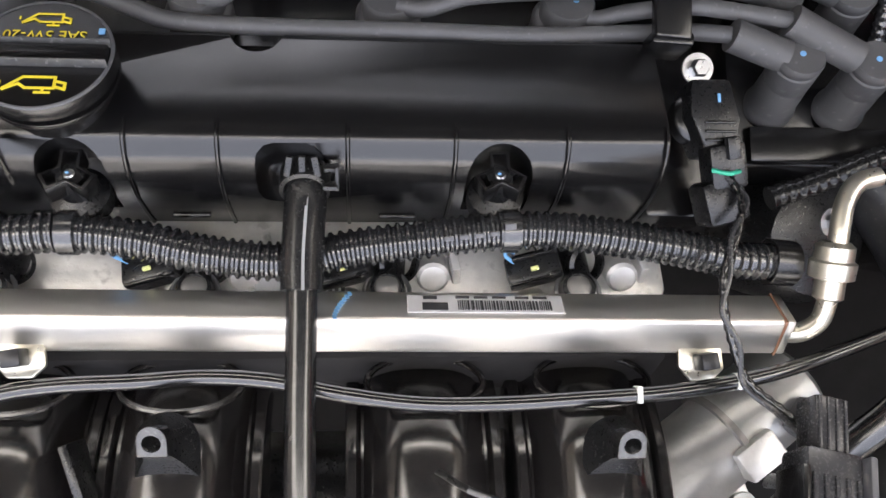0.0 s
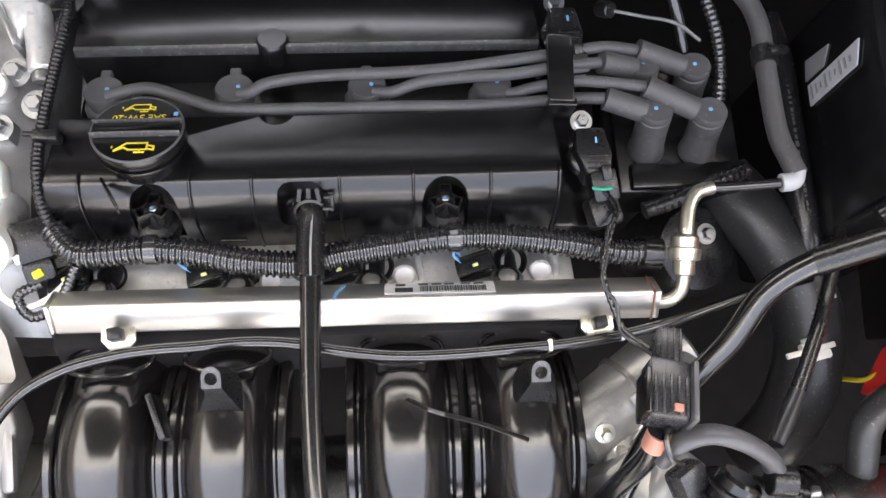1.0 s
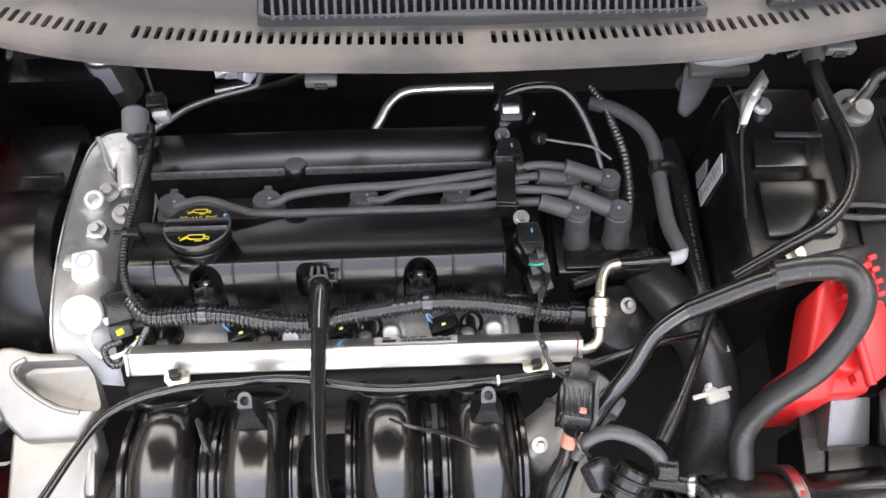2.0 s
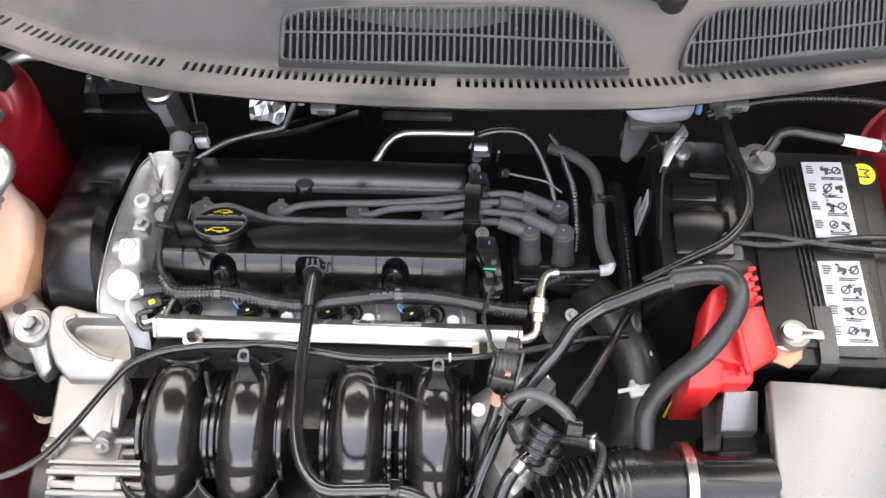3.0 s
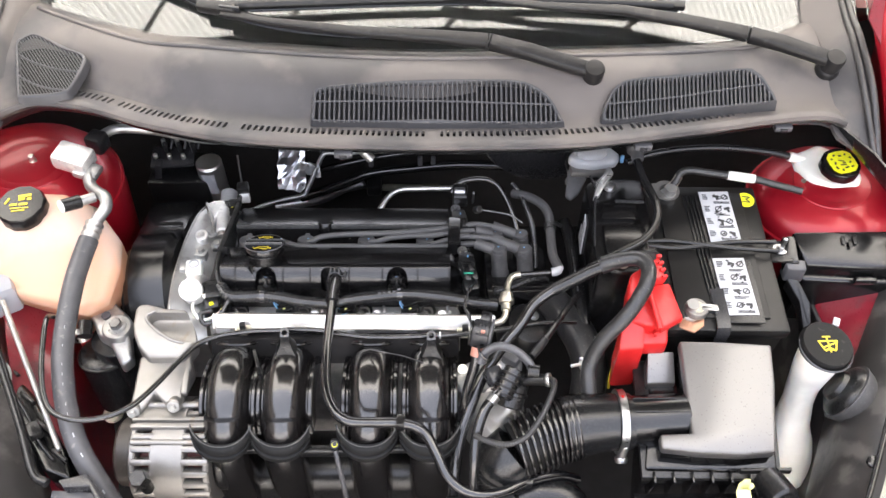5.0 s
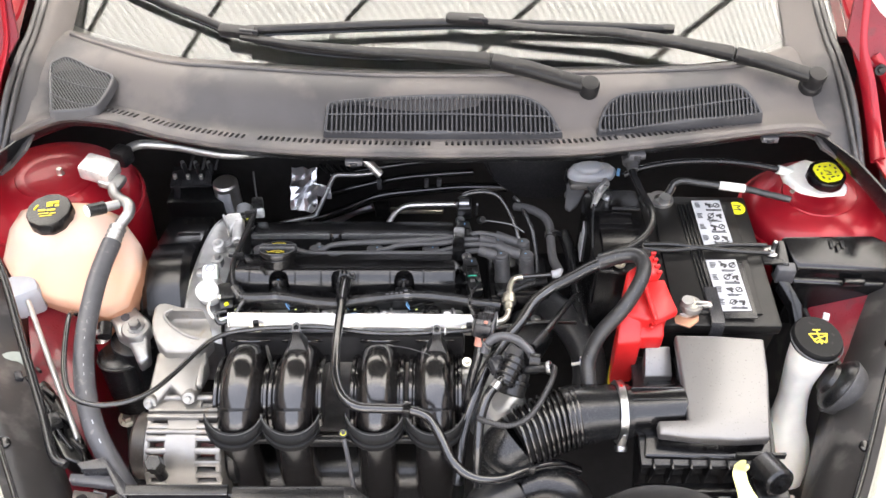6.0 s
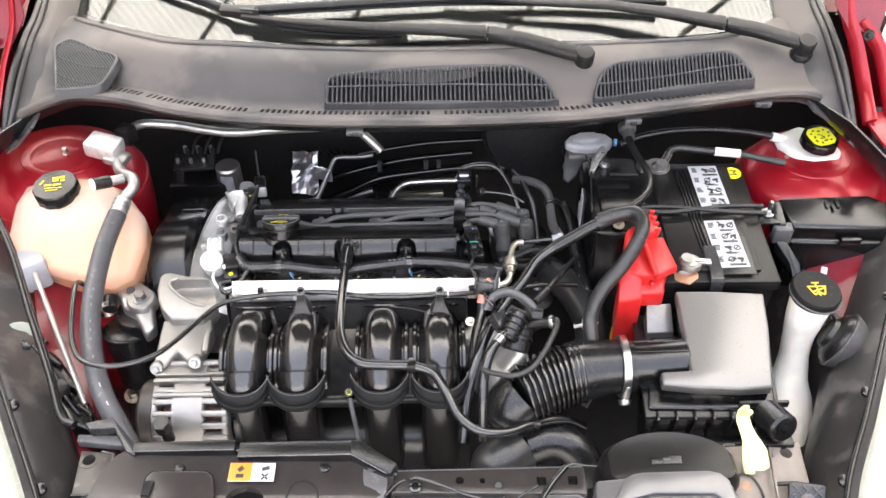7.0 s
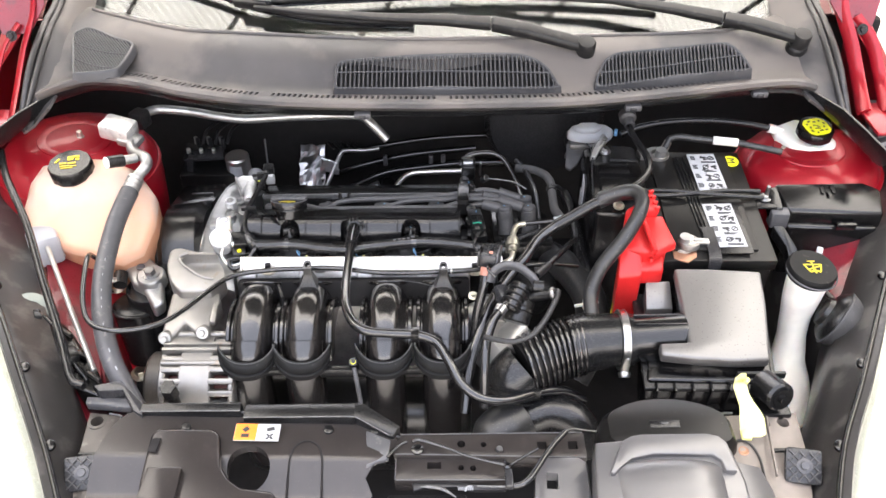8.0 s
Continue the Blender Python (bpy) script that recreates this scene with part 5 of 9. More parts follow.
part("bracket", prism([(0.363, 0.203, 0.853), (0.368, 0.228, 0.858), (0.389, 0.252, 0.864), (0.393, 0.240, 0.862), (0.378, 0.220, 0.856), (0.369, 0.203, 0.853)], 0.006, 0.0012), ALU, shield, "bare metal bracket")
part("bracket_fold", prism([(0.372, 0.226, 0.866), (0.384, 0.244, 0.870), (0.388, 0.239, 0.869), (0.376, 0.222, 0.865)], 0.010, 0.001), ALU, shield)
part("bracket_bolt", bolt((0.387, 0.223, 0.849), (0, -0.2, 1), 0.0050, 0.007), CHROME, shield)
part("stay_wire", tube([(0.360, 0.196, 0.850), (0.366, 0.214, 0.860), (0.376, 0.228, 0.866), (0.388, 0.232, 0.864)], 0.0007, 8), CHROMEPL, shield)

ph = thing("printed_hose", "black rubber hose with white print beside the battery shield", "hose", (0.343, 0.16, 0.74))
part("hose", tube([(0.336, 0.250, 0.750), (0.342, 0.215, 0.748), (0.343, 0.165, 0.746), (0.343, 0.129, 0.745), (0.345, 0.100, 0.742), (0.347, 0.07, 0.735), (0.345, 0.04, 0.72)], 0.010, 20), RUBBER, ph)
random.seed(11)
y = 0.204
while y > 0.098:
    w = random.uniform(0.0016, 0.0042)
    part("print", box((0.3415 + (0.165 - y) * 0.008, y - w / 2, 0.7557 - (0.165 - y) * 0.02 + 0.0003), (random.uniform(0.0012, 0.0024), w, 0.0006), 0.0002, (0, -8, 2)), GREYRUB, ph)
    y -= w + random.uniform(0.0008, 0.003)
part("stud_nut", bolt((0.385, 0.085, 0.846), (0, -0.2, 1), 0.0048, 0.007), ZINC, shield)

redc = thing("terminal_cover", "bright red plastic positive terminal cover", "terminal cover", (0.41, 0.01, 0.74))
part("hood", prism([(0.386, 0.050, 0.868), (0.404, 0.060, 0.872), (0.430, 0.036, 0.856), (0.438, 0.0, 0.846), (0.408, -0.012, 0.842), (0.376, 0.000, 0.840)], 0.046, 0.005, seg=3), REDPL, redc)
part("skirt", prism([(0.374, 0.004, 0.842), (0.402, -0.004, 0.840), (0.402, -0.026, 0.812), (0.370, -0.026, 0.808)], 0.085, 0.004), REDPL, redc)
part("snout", prism([(0.393, 0.011, 0.832), (0.434, 0.008, 0.830), (0.431, -0.021, 0.818), (0.394, -0.022, 0.818)], 0.026, 0.004, seg=3), REDPL, redc)
part("snout_ridge", box((0.4135, -0.007, 0.8265), (0.004, 0.024, 0.006), 0.0012, (-20, 0, -3)), REDPL, redc)
part("flap", prism([(0.405, 0.030, 0.868), (0.434, 0.038, 0.864), (0.446, -0.006, 0.850), (0.414, -0.025, 0.852)], 0.011, 0.0025), REDPL, redc, "hinged red flap")
part("flap_fold", tube([(0.404, 0.029, 0.868), (0.414, -0.024, 0.852)], 0.0035, 12, curve=False), REDPL, redc)
part("knob", prism([(0.399, 0.030, 0.878), (0.409, 0.066, 0.886), (0.421, 0.064, 0.886), (0.427, 0.036, 0.876)], 0.022, 0.003), REDPL, redc)
for k in range(4):
    part("tooth", box((0.4245 - 0.0015 * k, 0.038 + 0.0085 * k, 0.872 + 0.003 * k), (0.007, 0.0042, 0.016), 0.0012, (12, 0, 14)), REDPL, redc)
for k in range(3):
    part("tooth", box((0.3985 + 0.0028 * k, 0.037 + 0.0105 * k, 0.872 + 0.003 * k), (0.006, 0.0042, 0.014), 0.0012, (12, 0, -14)), REDPL, redc)
part("wire", tube([(0.374, -0.012, 0.755), (0.372, -0.016, 0.735), (0.376, -0.012, 0.70)], 0.0018, 10), YELLOW, redc, "yellow wire")

# air filter housing and duct
air = thing("air_filter_housing", "black plastic air filter housing with a smooth lid", "air filter", (0.49, -0.09, 0.62))
LID = [(0.446, -0.016, 0.816), (0.500, -0.0175, 0.816), (0.562, -0.020, 0.813), (0.556, -0.07, 0.803), (0.548, -0.115, 0.792), (0.542, -0.151, 0.781), (0.500, -0.1555, 0.784), (0.450, -0.155, 0.788), (0.405, -0.1505, 0.791), (0.4055, -0.134, 0.794), (0.443, -0.134, 0.796), (0.4445, -0.075, 0.806)]
part("lid", prism(LID, 0.015, 0.0035, seg=3), LIDPL, air, "smooth lid mirroring the sky")
part("lid_wall", prism([(0.49 + (x - 0.49) * 0.97, -0.085 + (y + 0.085) * 0.97, z - 0.012) for x, y, z in LID], 0.034, 0.002), SATIN, air)
part("body", prism([(0.418, -0.022, 0.772), (0.570, -0.024, 0.772), (0.552, -0.160, 0.748), (0.392, -0.158, 0.752)], 0.11, 0.004), SATIN, air)
part("seam", prism([(0.396, -0.014, 0.768), (0.575, -0.016, 0.768), (0.556, -0.167, 0.742), (0.388, -0.166, 0.746)], 0.006, 0.001), BLACK, air)
for k in range(7):
    x = 0.402 + 0.023 * k
    part("fin", box((x, -0.164, 0.726), (0.003, 0.014, 0.05), 0.001, (8, 0, 0)), SATIN, air)
part("ledge", box((0.470, -0.172, 0.702), (0.17, 0.012, 0.004), 0.001), SATIN, air)
part("side_pocket", prism([(0.410, -0.020, 0.796), (0.443, -0.019, 0.796), (0.443, -0.053, 0.776), (0.407, -0.054, 0.776)], 0.03, 0.002), LIDPL, air, "sloping side pocket")
part("outlet", cyl((0.447, -0.100, 0.772), (0.372, -0.104, 0.770), 0.0305, 32, 0.001), SATIN, air)
for a in (-22, 12):
    part("outlet_rib", box((0.412, -0.102 - 0.031 * math.sin(radians(a)), 0.771 + 0.031 * math.cos(radians(a))), (0.066, 0.0018, 0.004), 0.0005, (a, 0, 0)), SATIN, air)
duct = thing("intake_duct", "black rubber intake duct with a bellows and steel clamp", "air duct", (0.30, -0.11, 0.70))
part("elbow", tube([(0.378, -0.104, 0.770), (0.350, -0.105, 0.770), (0.318, -0.107, 0.768), (0.300, -0.110, 0.766)], [0.0345, 0.0345, 0.036, 0.0385, 0.0385], 32), RUBBER, duct)
BL = [(0.313, -0.1080, 0.7663), (0.291, -0.1130, 0.7632), (0.267, -0.1210, 0.7582), (0.240, -0.1325, 0.7510)]
# darker matt valleys and glossy rings put the folds' shade into the materials
part("bellows", tube(BL, 0.0345, 36), MATTE, duct)
path = smooth_path(BL, 40)
for k in range(11):
    i = int(round((k + 0.35) * (len(path) - 1) / 10.7))
    p, q = path[i - 1], path[min(i + 1, len(path) - 1)]
    part("bellows_ring", lathe([(0.0335, -0.0030), (0.0380, -0.0022), (0.0400, -0.0015), (0.0406, 0.0), (0.0400, 0.0015), (0.0380, 0.0022), (0.0335, 0.0030)], path[i], (q - p).normalized() + Vector((0.5 if q.x > p.x else -0.5, 0, 0)), 44), GLOSS, duct)
part("throttle_end", tube([(0.240, -0.1325, 0.751), (0.231, -0.137, 0.744), (0.223, -0.142, 0.732), (0.219, -0.146, 0.705)], [0.035, 0.036, 0.036, 0.034], 32), RUBBER, duct)
part("end_rim", lathe([(0.036, -0.002), (0.0395, -0.001), (0.0395, 0.001), (0.036, 0.002)], (0.222, -0.143, 0.728), (-0.35, -0.2, -0.9), 36), RUBBER, duct)
part("rim", tube([(0.372, -0.104, 0.770), (0.366, -0.1041, 0.770)], 0.0375, 36, curve=False), RUBBER, duct)
part("clamp_band", tube([(0.3700, -0.104, 0.770), (0.3612, -0.1042, 0.770)], 0.0388, 40, curve=False), CHROME, duct, "steel clamp band")
for x in (0.3618, 0.3694):
    part("clamp_edge", lathe([(0.0386, -0.0008), (0.0396, -0.0005), (0.0396, 0.0005), (0.0386, 0.0008)], (x, -0.104, 0.770), (1, 0, 0), 40), CHROME, duct)
part("clamp_mark", box((0.3655, -0.0915, 0.8072), (0.0030, 0.004, 0.0008), 0.0002, (-18, 0, 0)), REDPL, duct, "red paint mark")
part("clamp_screw", cyl((0.366, -0.141, 0.745), (0.367, -0.138, 0.775), 0.0052, 16), RAIL, duct, "steel clamp screw")
part("clamp_head", lathe([(0.0076, 0), (0.0080, 0.003), (0.0068, 0.007), (0.0, 0.007)], (0.3660, -0.140, 0.748), (0, -0.6, -0.5), 18), CHROME, duct)

# upper grey vent hose, arching over the red cover down to the duct
vent = thing("vent_hose", "thick grey-black vent hose arching to the duct", "hose", (0.36, 0.0, 0.80))
part("hose", tube([(0.331, -0.082, 0.780), (0.330, -0.065, 0.790), (0.332, -0.044, 0.802), (0.345, -0.028, 0.830), (0.373, -0.012, 0.863), (0.395, 0.013, 0.887), (0.4005, 0.034, 0.896), (0.392, 0.049, 0.897), (0.372, 0.054, 0.890), (0.350, 0.055, 0.880)], 0.0096, 18), HOSE, vent)
part("cuff", lathe([(0.0145, 0), (0.0145, 0.006), (0.0115, 0.008)], (0.331, -0.085, 0.783), (0, 0.35, 1)), RUBBER, vent)
HP = [(0.365, 0.054, 0.884), (0.34, 0.052, 0.872), (0.319, 0.048, 0.860), (0.291, 0.042, 0.845), (0.266, 0.028, 0.832), (0.247, 0.003, 0.820), (0.224, -0.020, 0.806), (0.200, -0.052, 0.790), (0.184, -0.085, 0.770), (0.170, -0.12, 0.745), (0.162, -0.165, 0.70)]
hp = thing("heater_hose", "glossy black hose running down past the manifold", "hose", (0.25, 0.0, 0.78))
part("hose", tube(HP, 0.0072, 16), PIPEPL, hp)
part("wrap", tube(HP[:4], 0.0082, 16), RUBBER, hp)
part("gaiter", tube([(0.42, 0.068, 0.875), (0.40, 0.062, 0.884), (0.372, 0.056, 0.886), (0.348, 0.053, 0.876)], 0.0092, 16), HOSE, hp)
thin = thing("control_cable", "thin black cable with a steel end", "cable", (0.29, 0.0, 0.78))
TH = [(0.335, 0.072, 0.800), (0.318, 0.045, 0.815), (0.298, 0.010, 0.826), (0.275, -0.028, 0.834), (0.256, -0.056, 0.839)]
part("cable", tube(TH, 0.0042, 12), RUBBER, thin)
part("end", tube(TH[-2:], [0.0048, 0.0054, 0.0045], 14, curve=False), BLACKSTEEL, thin, "steel end")
w = thing("battery_cable", "black cable with a bare sheen looping behind the battery", "cable", (0.43, 0.16, 0.84))
part("cable", tube([(0.424, 0.262, 0.885), (0.424, 0.24, 0.880), (0.431, 0.208, 0.874), (0.4385, 0.168, 0.872), (0.4325, 0.134, 0.870), (0.409, 0.104, 0.868), (0.366, 0.082, 0.862), (0.33, 0.066, 0.85)], 0.0055, 14), RUBBER, w)
part("gland", lathe([(0.013, 0), (0.013, 0.012), (0.009, 0.016), (0.008, 0.028)], (0.424, 0.272, 0.888), (0.02, -1, -0.25)), GREYRUB, w)

# big grey connector on its bracket
con = thing("loom_connector", "large dark grey multi-way loom connector", "connector", (0.2, -0.02, 0.80))
CM = pose(0.1965, -0.027, 0.846, -17, 0, -13)
part("shell", local(box((0, 0.0, 0), (0.022, 0.034, 0.020), 0.0025), CM), CONGREY, con)
part("hood", local(box((0.001, 0.027, -0.001), (0.0135, 0.022, 0.015), 0.002), CM), CONGREY, con)
for k in range(4):
    part("flute", local(box((-0.0042 + 0.0034 * k, 0.027, 0.0066), (0.0014, 0.020, 0.0014), 0.0004), CM), CONGREY, con)
for k in range(5):
    part("flute", local(box((-0.0084 + 0.0042 * k, -0.004, 0.0102), (0.0018, 0.022, 0.0016), 0.0004), CM), CONGREY, con)
part("lever", local(box((0.0122, -0.001, 0.002), (0.003, 0.034, 0.024), 0.001), CM), GREYPL, con)
part("lever", local(box((-0.0122, -0.004, 0.002), (0.003, 0.026, 0.020), 0.001), CM), SATIN, con)
part("stalk", tube([(0.199, -0.022, 0.838), (0.205, -0.026, 0.815), (0.207, -0.030, 0.785)], 0.004, 10, flat=0.5), BLACK, con, "black steel bracket")
part("latch", local(box((0.003, -0.012, 0.0125), (0.005, 0.004, 0.003), 0.0008), CM), TAPE, con, "small pink lock")
part("tape", tube([(0.191, -0.047, 0.846), (0.189, -0.054, 0.838)], 0.0066, 16, curve=False), TAPE, con, "pink tape wrap")
part("tail", tube([(0.191, -0.046, 0.846), (0.188, -0.060, 0.826), (0.180, -0.074, 0.795), (0.174, -0.09, 0.75)], 0.0062, 14), PIPEPL, con)
jw = thing("sensor_wire", "twisted black sensor wire hanging over the fuel rail", "wire", (0.185, 0.05, 0.80))
part("wire", tube([(0.190, 0.103, 0.798), (0.193, 0.090, 0.802), (0.188, 0.074, 0.806), (0.181, 0.060, 0.808), (0.180, 0.045, 0.809), (0.183, 0.030, 0.808), (0.190, 0.014, 0.806), (0.203, 0.001, 0.812), (0.208, -0.008, 0.825)], 0.0019, 10, ribs=0.0004, pitch=0.005), PIPEPL, jw)
part("wire", tube([(0.187, 0.103, 0.799), (0.196, 0.091, 0.801), (0.1855, 0.075, 0.807), (0.183, 0.058, 0.809), (0.1785, 0.043, 0.810), (0.1855, 0.029, 0.809), (0.1875, 0.013, 0.807), (0.198, 0.002, 0.812), (0.204, -0.008, 0.825)], 0.0013, 8), CONGREY, jw)
part("green_wire", tube([(0.180, 0.104, 0.803), (0.186, 0.102, 0.806), (0.192, 0.1035, 0.804)], 0.0010, 8), material("green_wire", (0.03, 0.35, 0.22), 0.4, bump=0), jw)
part("plug", box((0.189, 0.093, 0.788), (0.020, 0.020, 0.018), 0.003, (10, 0, 15)), BLACK, jw)

# throttle body, purge valve and coolant hoses
thr = thing("throttle_body", "cast aluminium throttle body below the hoses", "throttle body", (0.20, -0.05, 0.66))
part("barrel", cyl((0.165, -0.045, 0.742), (0.245, 0.012, 0.738), 0.023, 28, 0.003), ALU, thr)
part("barrel_ring", lathe([(0.0228, -0.002), (0.0252, -0.0015), (0.0252, 0.0015), (0.0228, 0.002)], (0.206, -0.016, 0.740), (0.80, 0.57, -0.04), 36), BODYALU, thr)
part("stop_block", box((0.214, -0.022, 0.762), (0.022, 0.016, 0.012), 0.002, (0, 0, 35)), HEADALU, thr)
part("motor", cyl((0.205, -0.10, 0.742), (0.24, -0.06, 0.748), 0.020, 22, 0.003), ALU, thr)
part("housing", box((0.206, -0.085, 0.735), (0.05, 0.06, 0.05), 0.006, (0, 20, 30)), ALU, thr)
part("box", box((0.240, -0.008, 0.765), (0.022, 0.018, 0.018), 0.003, (0, 0, -35)), GREYPL, thr)
part("bolt", bolt((0.175, -0.044, 0.794), (0, -0.4, 1), 0.0036, 0.006), ZINC, thr)
part("plate", prism([(0.190, -0.040, 0.745), (0.216, -0.036, 0.742), (0.226, -0.056, 0.736), (0.208, -0.072, 0.734), (0.188, -0.062, 0.738)], 0.008, 0.002), HEADALU, thr, "pale machined flange")
for x, y, z in ((0.213, -0.048, 0.744), (0.196, -0.054, 0.746)):
    part("flange_bolt", bolt((x, y, z), (0, -0.3, 1), 0.0042, 0.006), RAIL, thr)
part("linkage", tube([(0.192, -0.068, 0.748), (0.204, -0.078, 0.752), (0.216, -0.082, 0.750), (0.226, -0.078, 0.745)], 0.003, 10), RAIL, thr)
purge = thing("purge_valve", "black round purge valve with a grey disc", "purge valve", (0.25, -0.06, 0.72))
part("arch", tube([(0.208, -0.046, 0.788), (0.213, -0.039, 0.799), (0.228, -0.035, 0.806), (0.246, -0.040, 0.806), (0.262, -0.049, 0.797), (0.268, -0.056, 0.788)], 0.0085, 16, flat=0.6), GREYPL, purge, "curved grey outlet")
part("wire_loop", tube([(0.214, -0.028, 0.800), (0.205, -0.034, 0.806), (0.206, -0.046, 0.806), (0.214, -0.050, 0.800)], 0.0016, 8), PIPEPL, purge)
for k in range(4):
    part("ring", lathe([(0.0125, 0), (0.0145, 0.0006), (0.0145, 0.0022), (0.0125, 0.003)], (0.244 - 0.004 * k, -0.064 - 0.006 * k, 0.790 - 0.004 * k), (-0.4, -0.75, -0.4), 22), BLACK, purge)
part("barrel", cyl((0.248, -0.058, 0.793), (0.230, -0.086, 0.775), 0.0125, 22, 0.002), SATIN, purge)
part("spigot", cyl((0.262, -0.060, 0.792), (0.276, -0.062, 0.792), 0.0085, 16), BLACK, purge)
part("fir", box((0.223, -0.060, 0.780), (0.020, 0.022, 0.016), 0.004, (20, 15, 30)), CONGREY, purge)
part("body", cyl((0.249, -0.062, 0.772), (0.240, -0.085, 0.752), 0.017, 24, 0.002), BLACK, purge)
part("ring", lathe([(0.0175, 0), (0.0195, 0.001), (0.0195, 0.005), (0.0175, 0.006)], (0.246, -0.070, 0.766), (-0.3, -0.7, -0.6), 28), SATIN, purge)
part("port", tube([(0.258, -0.064, 0.778), (0.274, -0.068, 0.785), (0.284, -0.072, 0.790)], 0.007, 14, curve=False), BLACK, purge)
part("tip", lathe([(0.0075, 0), (0.0085, 0.002), (0.0085, 0.005), (0.004, 0.007)], (0.283, -0.072, 0.790), (1, -0.2, 0.3), 16), CHROME, purge, "bright hose clip")
part("drain_hose", tube([(0.286, -0.073, 0.794), (0.290, -0.082, 0.803), (0.287, -0.098, 0.809), (0.280, -0.114, 0.808), (0.268, -0.134, 0.802), (0.252, -0.150, 0.794), (0.230, -0.156, 0.790), (0.208, -0.148, 0.786), (0.197, -0.140, 0.782)], 0.0036, 12, ribs=0.0005, pitch=0.003), HOSE, purge)
part("pipe", tube([(0.233, -0.080, 0.784), (0.221, -0.092, 0.784), (0.209, -0.108, 0.779), (0.200, -0.132, 0.764), (0.197, -0.158, 0.742), (0.197, -0.18, 0.70)], 0.0060, 14), PIPEPL, purge)
part("pipe_clip", tube([(0.2225, -0.0905, 0.7845), (0.2165, -0.098, 0.7825)], 0.0068, 14, curve=False), CHROME, purge)
purge.location += Vector((-0.012, -0.014, 0.045))
rad = thing("coolant_hose", "thick black coolant hose with white print", "hose", (0.34, 0.0, 0.66))
part("hose", tube([(0.300, 0.135, 0.715), (0.318, 0.105, 0.722), (0.335, 0.075, 0.722), (0.350, 0.035, 0.715), (0.350, -0.005, 0.700), (0.338, -0.04, 0.68), (0.318, -0.065, 0.655)], 0.024, 22), HOSE, rad)
for k in range(2):
    part("print", tube([(0.330 + 0.010 * k, 0.096 - 0.012 * k, 0.7445), (0.345 + 0.010 * k, 0.100 - 0.012 * k, 0.740)], 0.0012, 6, curve=False), WHITE, rad)
part("print", box((0.356, 0.050, 0.738), (0.006, 0.020, 0.001), 0.0002, (0, 15, 15)), WHITE, rad)
clipw = thing("hose_clip", "white plastic hose clip", "hose clip", (0.345, 0.005, 0.715))
part("body", box((0.345, 0.006, 0.727), (0.020, 0.014, 0.008), 0.002, (0, 0, 12)), NECK, clipw)
part("ear", box((0.338, 0.012, 0.731), (0.005, 0.005, 0.008), 0.001, (0, 0, 12)), NECK, clipw)
part("pin", box((0.340, 0.006, 0.731), (0.036, 0.004, 0.004), 0.001, (0, 0, 12)), NECK, clipw)
bl = thing("thermostat_housing", "black plastic coolant housing beside the engine", "coolant housing", (0.28, 0.08, 0.66))
part("body", lathe([(0.036, -0.05), (0.036, -0.01), (0.030, 0.002), (0.016, 0.006), (0.0, 0.006)], (0.275, 0.085, 0.715), (0.2, -0.2, 1)), BLACK, bl)
part("bolt", bolt((0.281, 0.094, 0.721), (0.2, -0.2, 1), 0.0045, 0.005), CHROME, bl)
part("hose", tube([(0.222, 0.098, 0.77), (0.245, 0.105, 0.772), (0.27, 0.115, 0.775), (0.295, 0.125, 0.77)], 0.0058, 14, ribs=0.0006, pitch=0.005), RUBBER, bl)

# washer filler
wash = thing("washer_filler", "cloudy white washer filler neck with a black cap", "washer filler", (0.61, -0.08, 0.55))
part("neck", tube([(0.634, -0.078, 0.58), (0.632, -0.070, 0.62), (0.625, -0.050, 0.662), (0.6245, -0.042, 0.688), (0.6245, -0.034, 0.715), (0.623, -0.031, 0.742), (0.622, -0.031, 0.780), (0.623, -0.031, 0.812)], [0.028, 0.029, 0.0285, 0.0235, 0.0195, 0.0205, 0.0245, 0.0275], 28), NECK, wash)
part("cap", lathe([(0.031, -0.012), (0.0325, -0.010), (0.0325, 0.0), (0.0305, 0.003), (0.0, 0.003)], (0.625, -0.029, 0.825), (0.08, -0.12, 1), 36), MATTE, wash, "black cap with yellow pictogram")
CP = Matrix.Translation((0.625, -0.029, 0.8285)) @ Vector((0.08, -0.12, 1)).to_track_quat("Z", "Y").to_matrix().to_4x4()
b = bmesh.new()
for x0, y0, x1, y1 in ((-8, -3, 8, -3), (8, -3, 5, 5), (5, 5, -5, 5), (-5, 5, -8, -3), (0, -6, 0, 7), (0, 3, -4, 6), (0, 3, 4, 6), (-6, -1, 6, 3), (-3, -7, 3, -7)):
    L = math.hypot(x1 - x0, y1 - y0)
    box(((x0 + x1) / 2, (y0 + y1) / 2 + 1, 0), (L + 1, 1.2, 0.4), 0.05, (0, 0, math.degrees(math.atan2(y1 - y0, x1 - x0))), 1, b)
bmesh.ops.transform(b, verts=b.verts, matrix=CP @ Matrix.Rotation(radians(150), 4, "Z") @ Matrix.Scale(0.0015, 4))
part("pictogram", b, YELLOW, wash, smooth=0)
part("tab", box((0.645, 0.003, 0.829), (0.008, 0.012, 0.003), 0.001, (8, 0, -25)), MILK, wash)
part("cap_ring", lathe([(0.0325, 0), (0.0338, 0.001), (0.0338, 0.0028), (0.0325, 0.0035)], (0.625, -0.030, 0.8175), (0.08, -0.12, 1), 36), GREYPL, wash)

# fuse box
fuse = thing("fuse_box", "black plastic fuse box with a moulded lid", "fuse box", (0.70, 0.12, 0.70))
